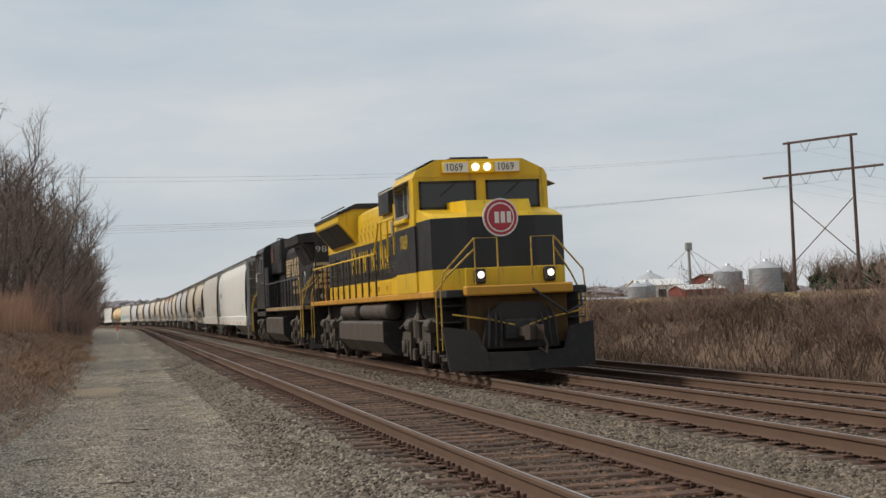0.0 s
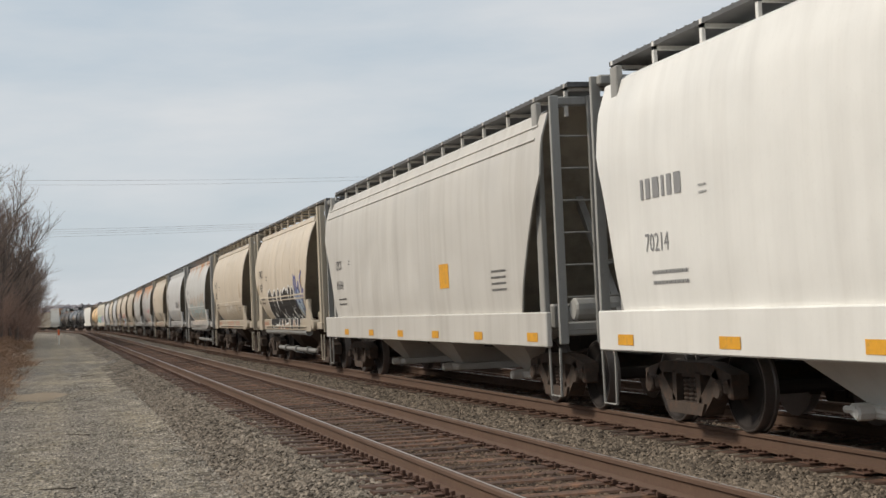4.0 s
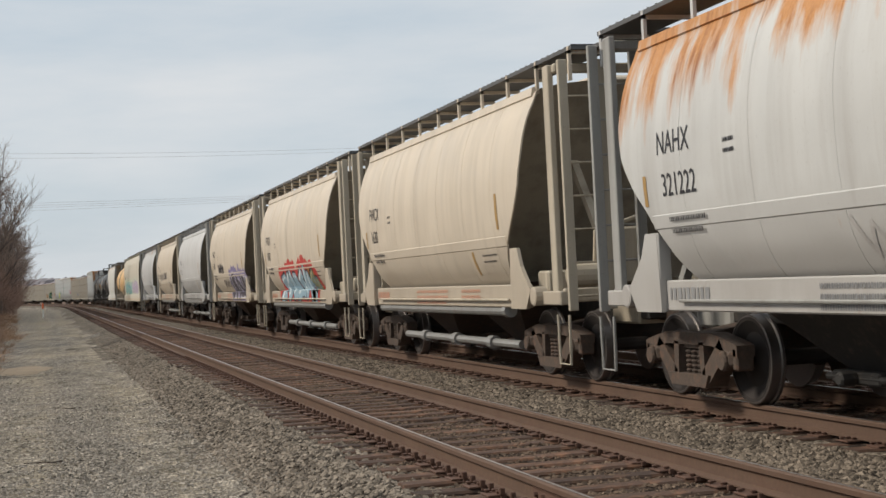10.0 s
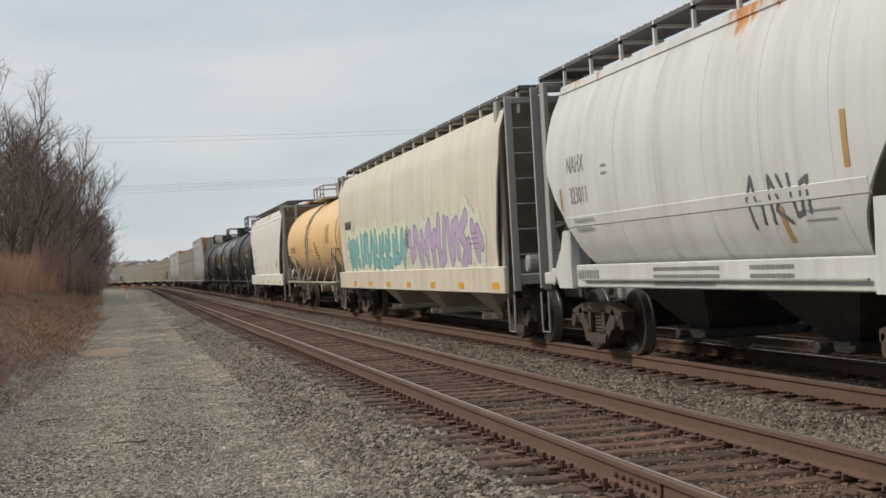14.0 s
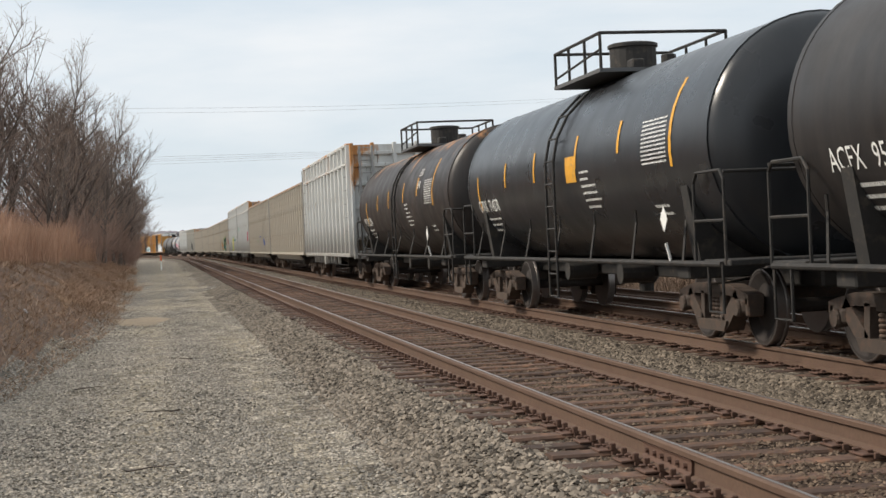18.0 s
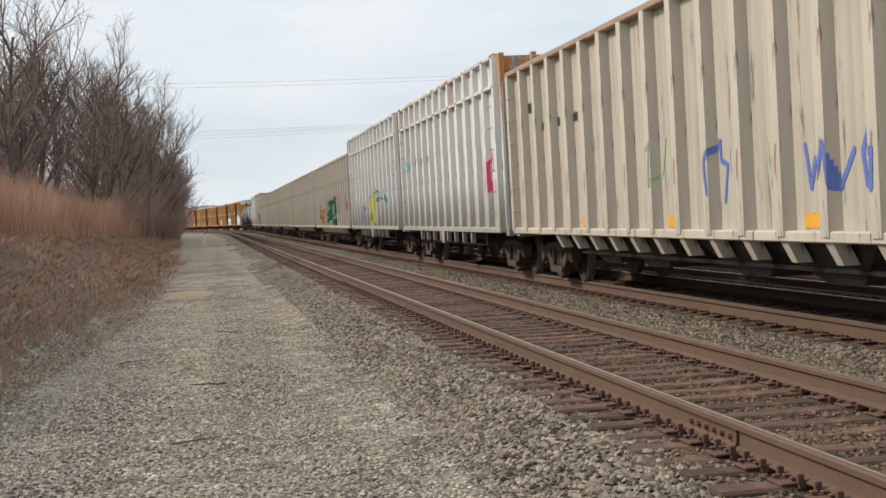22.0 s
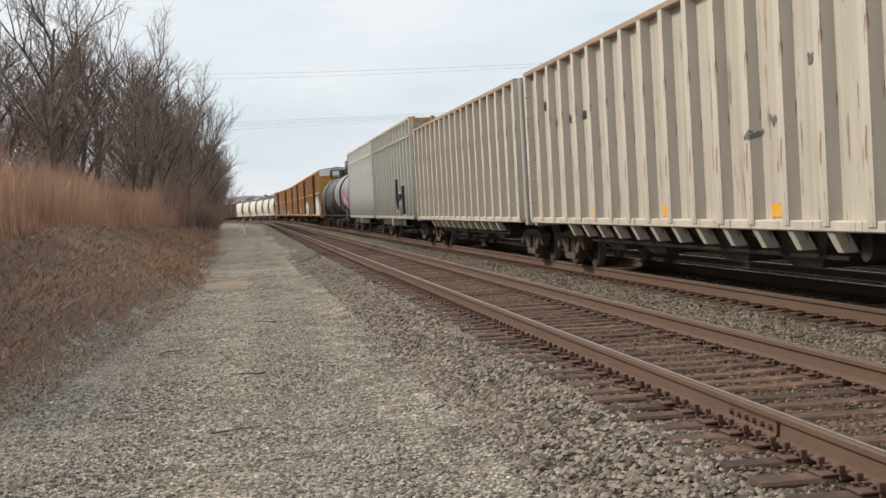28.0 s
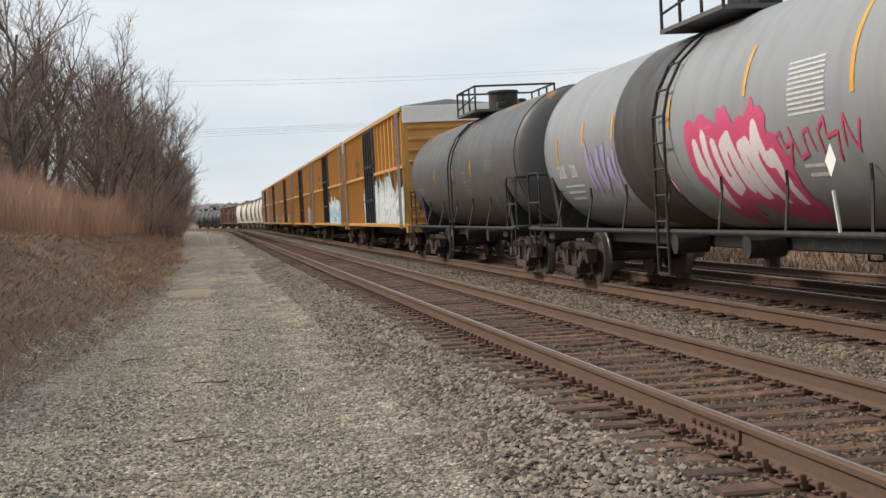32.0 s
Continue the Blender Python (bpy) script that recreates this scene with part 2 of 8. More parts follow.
def glowing(name, color, strength):
    m, n, l, p = nodes_of(name)
    p.inputs["Base Color"].default_value = (*color, 1)
    p.inputs["Emission Color"].default_value = (*color, 1)
    p.inputs["Emission Strength"].default_value = strength
    return m


BALLAST_TINT = (0.160, 0.136, 0.107)


def stony(name, color, cell, vary=0.5, depth=0.02, patch=(0.3, 0.28, 0.24), patchy=0.4, ruts=()):
    """Loose stone seen from afar: cells of differing grey with dark gaps."""
    m, n, l, p = nodes_of(name)
    c = n.new("ShaderNodeTexCoord").outputs["Object"]
    v = n.new("ShaderNodeTexVoronoi")
    v.inputs["Scale"].default_value = 1 / cell
    l.new(c, v.inputs["Vector"])
    one = n.new("ShaderNodeSeparateColor")
    l.new(v.outputs["Color"], one.inputs[0])
    col = mix_node(n, l, one.outputs[0], tone(color, 1 - vary), tone(color, 1 + vary))
    col = mix_node(n, l, ramp_node(n, l, v.outputs["Distance"], 0.35, 0.75), col, tone(color, 0.4))
    grain = noise_node(n, l, c, 3.1 / cell, 2)
    col = mix_node(n, l, math_node(n, l, "MULTIPLY", ramp_node(n, l, grain, 0.55, 0.72), 0.6), col, tone(color, 1.7))
    big = noise_node(n, l, c, 0.55, 6, (1.0, 0.35, 1.0), 0.6)
    col = mix_node(n, l, math_node(n, l, "MULTIPLY", ramp_node(n, l, big, 0.42, 0.68), patchy), col, patch)
    for scale, dark in ((1.6, 0.7), (7.0, 0.62), (19.0, 0.6)):
        blot = ramp_node(n, l, noise_node(n, l, c, scale, 3), 0.36, 0.62)
        col = mix_node(n, l, 1.0, col, mix_node(n, l, blot, (dark,) * 3, (2 - dark,) * 3), "MULTIPLY")
    if ruts:
        xyz = n.new("ShaderNodeSeparateXYZ")
        l.new(c, xyz.inputs[0])
        wob = math_node(n, l, "MULTIPLY", math_node(n, l, "SUBTRACT", noise_node(n, l, c, 0.35, 3), 0.5), 0.9)
        for x in ruts:
            d = math_node(n, l, "ABSOLUTE", math_node(n, l, "SUBTRACT", math_node(n, l, "ADD", xyz.outputs["X"], wob), x))
            k = ramp_node(n, l, d, 0.05, 0.75, (1, 1, 1, 1), (0, 0, 0, 1))
            k = math_node(n, l, "MULTIPLY", k, ramp_node(n, l, noise_node(n, l, c, 2.2, 5), 0.38, 0.68))
            col = mix_node(n, l, math_node(n, l, "MULTIPLY", k, 0.55), col, patch)
    l.new(col, p.inputs["Base Color"])
    p.inputs["Roughness"].default_value, p.inputs["Specular IOR Level"].default_value = 0.9, 0.2
    h = math_node(n, l, "SUBTRACT", 1.0, v.outputs["Distance"])
    bump_node(n, l, p, h, 0.9, depth)
    return m


def leafy(name, a, b, rough=0.85):
    """Dry stems and blades: each piece its own tint."""
    m, n, l, p = nodes_of(name)
    g = n.new("ShaderNodeNewGeometry").outputs["Random Per Island"]
    c = n.new("ShaderNodeTexCoord").outputs["Object"]
    big = noise_node(n, l, c, 0.7, 4)
    col = mix_node(n, l, g, a, b)
    col = mix_node(n, l, math_node(n, l, "MULTIPLY", ramp_node(n, l, big, 0.4, 0.65), 0.5), col, tone(a, 0.8))
    l.new(col, p.inputs["Base Color"])
    p.inputs["Roughness"].default_value, p.inputs["Specular IOR Level"].default_value = rough, 0.15
    return m

# ---- setting: ground, tracks ----
ROAD = stony("road_gravel", (0.26, 0.232, 0.195), 0.036, 0.85, 0.028, (0.31, 0.26, 0.175), 0.35, (-0.35, 1.25))
BALLAST = stony("ballast", BALLAST_TINT, 0.055, 0.6, 0.035, (0.15, 0.12, 0.092), 0.4)
BED = stony("track_bed", (0.074, 0.054, 0.041), 0.05, 0.6, 0.03, (0.075, 0.046, 0.033), 0.6)
BANK = plain("dead_grass_soil", (0.165, 0.108, 0.076), 0.95, 0, 0.5, 22, 1.2, 0.03, (0.25, 0.155, 0.10), 0.3)
FIELD = plain("corn_stubble", (0.30, 0.215, 0.12), 0.95, 0, 0.35, 3.0, 0.05, 0.05)
RAIL_RUST = plain("rail_rust", (0.112, 0.065, 0.042), 0.8, 0.0, 0.3, 30, 1.5, 0.002, (0.09, 0.045, 0.028), 0.35)
RAIL_TOP = plain("rail_steel", (0.42, 0.40, 0.385), 0.35, 0.85, 0.12, 20, 0.8)
RAIL_DULL = plain("rail_dull", (0.20, 0.14, 0.11), 0.5, 0.5, 0.2, 20, 0.8)
TIE = plain("tie_wood", (0.082, 0.046, 0.031), 0.9, 0, 0.5, 18, 2.0, 0.008, (0.20, 0.10, 0.055), 0.45, 0.4)
IRON = plain("rusty_iron", (0.12, 0.065, 0.045), 0.8, 0.2, 0.3, 40, 6)

PROFILE = [(-3000, 2.5), (-60, 2.5), (-25, 2.2), (-12, 1.75), (-8, 1.62), (-5.0, 1.12), (-3.4, 0.28), (-2.3, -0.38), (-1.7, -0.51),
           (1.6, -0.50), (2.0, -0.42), (2.5, -0.235), (2.75, -0.222), (3.1, -0.222), (3.9, -0.215), (4.7, -0.222), (5.1, -0.222), (5.5, -0.245), (6.1, -0.255), (9.3, -0.262),
           (9.8, -0.36), (10.2, -0.43), (13.0, -0.43), (13.7, -0.62), (14.5, -0.60), (15.5, 0.05), (16.6, 0.50), (18.5, 0.84), (40, 0.92), (90, 0.90), (200, 0.6), (3000, -6.0)]


TOE = [(0, -2.7), (14, -2.6), (19, -2.35), (23, -2.05), (28, -1.75), (35, -1.6), (50, -1.7), (83, -2.2), (128, -3.2), (160, -3.6), (260, -4.0)]


def toe(y):
    """Where the bank meets the gravel road."""
    for (a, p), (b, q) in zip(TOE, TOE[1:]):
        if y <= b:
            wave = 0.5 * min(1.0, max(0.0, (y - 18) / 20)) * noise.noise((0.3, y * 0.16, 2.2))
            return p + (q - p) * max(0.0, y - a) / (b - a) + wave
    return TOE[-1][1]


def ground_z(off, y):
    shift = min(1.0, max(0.0, (-1.0 - off) / 0.8)) * (1.0 if off > -12 else max(0.0, 1 - (-12 - off) / 10))
    off -= (toe(y) + 2.0) * shift
    for (a, za), (b, zb) in zip(PROFILE, PROFILE[1:]):
        if off <= b:
            k = (off - a) / (b - a)
            z = za + (zb - za) * k
            break
    else:
        z = PROFILE[-1][1]
    rough = 0.0
    if off < -1.7:
        rough = min(1, (-1.7 - off) / 2) * 0.22
    elif off < 2.3:
        rough = 0.035 * min(1.0, 22 / max(1.0, y))
    elif off < 13:
        return z + 0.018 * noise.noise((off * 2.3, y * 1.6, 5.0)) + 0.009 * noise.noise((off * 5.0, y * 3.3, 1.0))
    elif off > 14:
        rough = min(1, (off - 14) / 2) * 0.18
    if rough and abs(off) < 80 and -20 < y < 260:
        z += rough * noise.noise((off * 0.5, y * 0.22, 3.1)) + 0.3 * rough * noise.noise((off * 1.7, y * 1.1, 7.7))
    return z


def build_ground():
    xs = [-3000, -1500, -700, -300, -150, -80, -50, -35, -25, -20, -16] + [-13 + 0.5 * i for i in range(17)] + [-4.5 + 0.25 * i for i in range(84)]
    xs += [16.75, 17.25, 18, 19, 20, 22, 24, 27, 30, 35, 40, 50, 65, 90, 130, 200, 350, 700, 1500, 3000]
    ys = [-3000, -1200, -500, -200, -80, -30, -12, -4, 0]
    y = 2.0
    while y < 420:
        ys.append(y)
        y += max(0.4, y * 0.028)
    ys += [450, 520, 700, 1100, 2000, 3500]
    sh = Shape()
    cells = [[] for _ in range(5)]
    vs = []
    for y in ys:
        for x in xs:
            # the strip near the line follows the curve
            if -40 < x < 60 and y > CURVE_FROM and y < 430:
                px = on_line(y, x)[0][0]
                vs.append((px, y, ground_z(x, y)))
            else:
                vs.append((x, y, ground_z(x, y)))
    nx = len(xs)
    fs, ms = [], []
    for j in range(len(ys) - 1):
        for i in range(nx - 1):
            c = 0.5 * (xs[i] + xs[i + 1])
            if c < toe(ys[j]) - 0.25 + 0.3 * noise.noise((0, ys[j] * 0.3, 0)) + 0.35 * noise.noise((c * 2, ys[j] * 1.3, 0)) + 0.4 * noise.noise((c * 0.7, ys[j] * 0.11, 5)):
                k = 3
            elif c < 1.8 + 0.45 * noise.noise((c * 1.5, ys[j] * 0.9, 4)) + 0.7 * noise.noise((c, ys[j] * 0.13, 9)):
                k = 0
            elif 2.9 < c < 4.9 or 6.8 < c < 8.6 or 10.7 < c < 12.5:
                k = 2
            elif c < 13.4:
                k = 1
            elif c < 18.0:
                k = 3
            else:
                k = 4
            fs.append((j * nx + i, j * nx + i + 1, (j + 1) * nx + i + 1, (j + 1) * nx + i))
            ms.append(k)
    sh.v, sh.f, sh.m = vs, fs, ms
    me = sh.mesh("ground", [ROAD, BALLAST, BED, BANK, FIELD], tidy=False)
    for p in me.polygons:
        p.use_smooth = True
    tagged(new("ground", me), "gravel service road, ballast and dry grassy banks beside the railway", "ground", kind="structure")


build_ground()

RAIL_SECTION = [(-0.07, -0.172), (0.07, -0.172), (0.07, -0.160), (0.014, -0.142), (0.009, -0.055), (0.036, -0.042), (0.037, -0.010), (0.028, 0.0),
                (0.018, 0.001), (-0.004, 0.001), (-0.028, 0.0), (-0.037, -0.010), (-0.036, -0.042), (-0.009, -0.055), (-0.014, -0.142), (-0.07, -0.160)]
STATIONS = [-640.0, -100.0, 0.0, 40.0, 100.0, CURVE_FROM] + [CURVE_FROM + 8 * i for i in range(1, 34)]


def rail_mesh(off, z, shiny):
    sh = Shape()
    rings = [[on_line(s, off + u, z + w)[0] for u, w in RAIL_SECTION] for s in STATIONS]
    n = len(RAIL_SECTION)
    sh.loft(rings)
    for k in range(len(sh.f)):
        if k < (len(STATIONS) - 1) * n and k % n == 8:
            sh.m[k] = 1
    return sh.mesh("rail", [RAIL_RUST, RAIL_TOP if shiny else RAIL_DULL], 40)


def tie_mesh(seed):
    r = random.Random(seed)
    sh = Shape()
    rings = []
    for i in range(6):
        x = -1.3 + 2.6 * i / 5
        w, h = 0.113 + r.uniform(-.006, .006), r.uniform(-.006, .004)
        c = 0.018
        rings.append([(x, -w, -0.18), (x, w, -0.18), (x, w, -c + h), (x, w - c, h), (x, -w + c, h), (x, -w, -c + h)])
    return sh.loft(rings).mesh("tie", TIE)


def plate_mesh():
    sh = Shape()
    sh.box(-0.19, 0.17, -0.1, 0.1, 0.0, 0.016, 0.004)
    for x, y in ((-0.095, -0.05), (-0.095, 0.05), (0.095, 0.05), (-0.15, 0.06), (0.14, -0.06)):
        sh.box(x - 0.014, x + 0.014, y - 0.014, y + 0.014, 0.014, 0.026, 0.003)
        sh.box(x - 0.022, x + 0.022, y - 0.018, y + 0.018, 0.026, 0.040, 0.006)
    return sh.mesh("tie_plate", IRON)


def anchor_mesh():
    sh = Shape()
    for y in (-0.135, 0.135):
        sh.box(-0.105, 0.105, y - 0.013, y + 0.013, -0.03, 0.012, 0.004)
        sh.box(-0.115, -0.075, y - 0.016, y + 0.016, 0.0, 0.055, 0.006)
    return sh.mesh("rail_anchor", IRON)


def build_track(name, off, z, shiny, label, near_from, near_to, far_to, anchors):
    track = thing(name, label, "track", kind="structure")
    for side in (-1, 1):
        part("rail", rail_mesh(off + side * 0.7525, z, shiny), track)
    ties = [tie_mesh(40 + k) for k in range(6)]
    r = random.Random(len(name) * 7 + int(off * 10))
    s, rest = near_from, Shape()
    while s < far_to:
        dy, turn, dz = r.uniform(-.03, .03), r.uniform(-1.2, 1.2), r.uniform(-.012, .006)
        (x, y, zz), a = on_line(s + dy, off + r.uniform(-.05, .05), z - 0.19 + dz)
        if s < near_to:
            tie = part("tie", ties[r.randrange(6)], track, pose(x, y, zz, 0, 0, math.degrees(a) + turn))
            for side in (-1, 1):
                part("tie_plate", kept("plate", plate_mesh), tie, pose(side * 0.7525 + off - x, 0, -dz, 0, 0, 0 if side < 0 else 180))
                if anchors and (s < 34):
                    part("rail_anchor", kept("anchor", anchor_mesh), tie, pose(side * 0.7525 + off - x, 0, 0.016 - dz, 0, 0, 0 if side < 0 else 180))
        else:
            m = pose(x, y, zz, 0, 0, math.degrees(a) + turn)
            rest.add([m @ Vector((u, v, w)) for u in (-1.3, 1.3) for v in (-.113, .113) for w in (-.18, 0)],
                     [(0, 1, 3, 2), (4, 6, 7, 5), (0, 4, 5, 1), (2, 3, 7, 6), (1, 5, 7, 3)])
        s += 0.497
    tagged(part("tie_row", rest.mesh("tie_row", TIE, tidy=False), track, None, "more timber ties further along"), kind="stuff")
    return track


near_track = build_track("near_track", NEAR_X, NEAR_Z, True, "empty main track with rusty rails on weathered timber ties", 3.5, 95.0, 330.0, True)
train_track = build_track("train_track", TRAIN_X, TRAIN_Z, True, "main track under the freight train, bright worn railheads", 3.5, 50.0, 330.0, False)
far_track = build_track("far_track", FAR_X, FAR_Z, True, "lower third track beyond the train, rusty rails", 3.5, 60.0, 200.0, False)


def joint_bar_mesh():
    sh = Shape()
    for side in (-1, 1):
        sh.prism([(side * 0.012, -0.148), (side * 0.05, -0.150), (side * 0.032, -0.125), (side * 0.028, -0.065), (side * 0.036, -0.048), (side * 0.012, -0.052)], 1, -0.45, 0.45)
        for k in range(6):
            y = -0.36 + 0.144 * k
            sh.rings_x([(side * 0.026, 0.02), (side * 0.055, 0.018)], 6, y, -0.095)
    return sh.mesh("joint_bar", IRON)


part("joint_bar", joint_bar_mesh(), near_track, pose(NEAR_X - 0.7525, 8.9, NEAR_Z), "bolted joint bar with a pale weathered end")
part("joint_bar", KEPT.setdefault("joint", bpy.data.meshes["joint_bar"]), far_track, pose(FAR_X - 0.7525, 27.5, FAR_Z))

# ---- rolling stock: shared materials and parts ----
STEEL_DIRTY = plain("truck_steel", (0.072, 0.052, 0.040), 0.85, 0.0, 0.4, 25, 4, 0.003, (0.12, 0.065, 0.042), 0.4, 0.3)
TREAD = plain("wheel_tread", (0.22, 0.20, 0.19), 0.4, 0.8, 0.15, 30, 3)
WHEEL = plain("wheel_plate", (0.035, 0.028, 0.025), 0.85, 0.1, 0.3, 20, 5)
BLACK_IRON = plain("underframe_black", (0.028, 0.026, 0.024), 0.75, 0.1, 0.35, 20, 3, 0.0, (0.09, 0.07, 0.055), 0.3)
GALV = plain("galvanised", (0.33, 0.33, 0.32), 0.55, 0.5, 0.2, 30, 3, 0.0, (0.2, 0.15, 0.1), 0.2)
GRATE = plain("walkway_grating", (0.13, 0.13, 0.13), 0.7, 0.4, 0.25, 60, 5)
AMBER = plain("reflector_amber", (0.72, 0.35, 0.03), 0.5, 0, 0.2, 20, 4, 0, (0.30, 0.20, 0.10), 0.3)
AMBER_FADED = plain("reflector_faded", (0.42, 0.26, 0.09), 0.5, 0, 0.2, 20, 4, 0, (0.30, 0.22, 0.14), 0.4)
CREAM_GEAR = car_paint("dirty_cream_gear", (0.50, 0.44, 0.345), 0.55, (0.10, 0.08, 0.06), 0.6)
GREY_GEAR = car_paint("dirty_grey_gear", (0.34, 0.335, 0.315), 0.55, (0.10, 0.085, 0.07), 0.6)
# darker, streaked paint for the sloped ends of the covered hoppers
END_DARK = car_paint("dark_end_sheets", (0.40, 0.36, 0.29), 0.65, (0.07, 0.06, 0.05), 0.6)
INK = plain("stencil_black", (0.03, 0.03, 0.035), 0.6, 0, 0.2)
WHITE_INK = plain("stencil_white", (0.78, 0.78, 0.75), 0.6, 0, 0.1)
GREY_INK = plain("stencil_grey", (0.25, 0.25, 0.25), 0.6, 0, 0.2)
RED_INK = plain("stencil_red", (0.55, 0.10, 0.07), 0.6, 0, 0.2)
FAINT_RED = plain("faint_red_stencil", (0.55, 0.30, 0.21), 0.6, 0, 0.2, 30, 5)
SPRAY = {}


def spray(rgb):
    if rgb not in SPRAY:
        SPRAY[rgb] = plain("spray_paint", rgb, 0.5, 0, 0.18, 12, 1.5)
    return SPRAY[rgb]


def wheelset_mesh():
    sh = Shape()
    sh.rings_x([(-0.72, 0.085), (0.72, 0.085)], 10)
    for s in (-1, 1):
        prof = [(0.685, 0.10), (0.690, 0.40), (0.685, 0.485), (0.715, 0.485), (0.725, 0.462)]
        out = [(0.725, 0.462), (0.822, 0.455)]
        plate = [(0.822, 0.455), (0.825, 0.40), (0.80, 0.36), (0.765, 0.28), (0.80, 0.17), (0.83, 0.13), (0.83, 0.085)]
        for pts, mat in ((prof, 1), (out, 1), (plate, 0)):
            ring = [[(s * x, r * math.cos(2 * math.pi * k / 26), r * math.sin(2 * math.pi * k / 26)) for k in range(26)] for x, r in pts]
            sh.loft(ring, caps=False, mat=mat)
        ring = [[(s * x, r * math.cos(2 * math.pi * k / 26), r * math.sin(2 * math.pi * k / 26)) for k in range(26)] for x, r in ((0.8225, 0.452), (0.8265, 0.435))]
        sh.loft(ring, caps=False, mat=1)
        sh.rings_x([(s * 0.83, 0.08), (s * 1.02, 0.08)], 10)
        for k in range(3):
            a = 2 * math.pi * k / 3
            sh.box(s * 0.835 - 0.012, s * 0.835 + 0.012, 0.05 * math.cos(a) - 0.012, 0.05 * math.cos(a) + 0.012, 0.05 * math.sin(a) - 0.012, 0.05 * math.sin(a) + 0.012)
    return sh.mesh("wheelset", [WHEEL, TREAD], 35)


def beam(sh, p, q, h, x0, x1, mat=0):
    """A bar between two (y, z) points, h deep, from x0 to x1."""
    (a, b), (c, d) = p, q
    n = math.hypot(c - a, d - b)
    u, v = -(d - b) / n * h / 2, (c - a) / n * h / 2
    return sh.prism([(a + u, b + v), (c + u, d + v), (c - u, d - v), (a - u, b - v)], 0, x0, x1, mat)


def side_frame_mesh():
    sh = Shape()
    a, b = -0.10, 0.10
    sh.prism([(-1.12, 0.62), (-0.95, 0.66), (-0.55, 0.73), (0.55, 0.73), (0.95, 0.66), (1.12, 0.62), (1.12, 0.50), (0.98, 0.52), (0.55, 0.60), (-0.55, 0.60), (-0.98, 0.52), (-1.12, 0.50)], 0, a, b)
    for s in (-1, 1):
        beam(sh, (s * 0.80, 0.60), (s * 0.36, 0.24), 0.19, a, b)
        beam(sh, (s * 0.30, 0.63), (s * 0.33, 0.25), 0.11, a, b)
        sh.box(a - 0.03, b + 0.03, s * 0.889 - 0.14, s * 0.889 + 0.14, 0.40, 0.56, 0.03)
        sh.rings_x([(a - 0.07, 0.085), (a - 0.05, 0.10), (a, 0.10)], 12, s * 0.889, 0.457)
        sh.box(a, b, s * 1.06 - 0.05, s * 1.06 + 0.05, 0.36, 0.6, 0.02)
    sh.prism([(-0.42, 0.16), (0.42, 0.16), (0.50, 0.29), (-0.50, 0.29)], 0, a - 0.03, b + 0.03)
    return sh.mesh("side_frame", STEEL_DIRTY)


def spring_mesh():
    sh = Shape()
    for k in (-1, 0, 1):
        for j in range(5):
            z = 0.30 + 0.05 * j
            sh.rings_z([(z, 0.058), (z + 0.018, 0.066), (z + 0.036, 0.058)], 10, 0, k * 0.14)
        sh.rings_z([(0.29, 0.04), (0.55, 0.04)], 8, 0, k * 0.14)
    return sh.mesh("spring_nest", STEEL_DIRTY, 40)


def bolster_mesh():
    sh = Shape()
    sh.prism([(-1.05, 0.56), (-0.5, 0.44), (0.5, 0.44), (1.05, 0.56), (1.05, 0.70), (0.4, 0.80), (-0.4, 0.80), (-1.05, 0.70)], 1, -0.2, 0.2)
    for s in (-1, 1):
        for x in (-0.7, 0.7):
            sh.box(x - 0.07, x + 0.07, s * 0.40 - 0.04, s * 0.40 + 0.04, 0.25, 0.55, 0.015)
        sh.box(-0.8, 0.8, s * 0.40 - 0.05, s * 0.40 + 0.05, 0.36, 0.46, 0.02)
    return sh.mesh("bolster", STEEL_DIRTY)


WHEELS = {}


def freight_truck(car, y):
    tr = part("truck", kept("bolster", bolster_mesh), car, pose(0, y, 0), "rusty brown cast steel freight truck")
    for s in (-1, 1):
        part("side_frame", kept("side_frame", side_frame_mesh), tr, pose(s * 0.99, 0, 0, 0, 0, 0 if s < 0 else 180))
        part("spring_nest", kept("springs", spring_mesh), tr, pose(s * 0.99, 0, 0))
        w = part("wheelset", kept("wheelset", wheelset_mesh), tr, pose(0, s * 0.889, 0.457))
        WHEELS.setdefault((s * 0.889, 0.457), []).append(w)


def coupler_mesh():
    sh = Shape()
    sh.box(-0.09, 0.09, -0.55, 0.1, -0.1, 0.1, 0.03)
    sh.prism([(-0.14, -0.62), (-0.2, -0.78), (-0.13, -0.92), (-0.03, -0.80), (0.05, -0.72), (0.17, -0.86), (0.2, -0.66), (0.1, -0.52), (-0.1, -0.52)], 2, -0.14, 0.14)
    sh.tube([(0.32, -0.15, 0.0), (0.34, -0.45, -0.25), (0.22, -0.75, -0.42), (0.05, -0.9, -0.30)], 0.028, 6)
    return sh.mesh("coupler", STEEL_DIRTY)


def couplers(car, half):
    for s in (-1, 1):
        part("coupler", kept("coupler", coupler_mesh), car, pose(0, s * (half - 0.78), 0.86, 0, 0, 0 if s < 0 else 180))


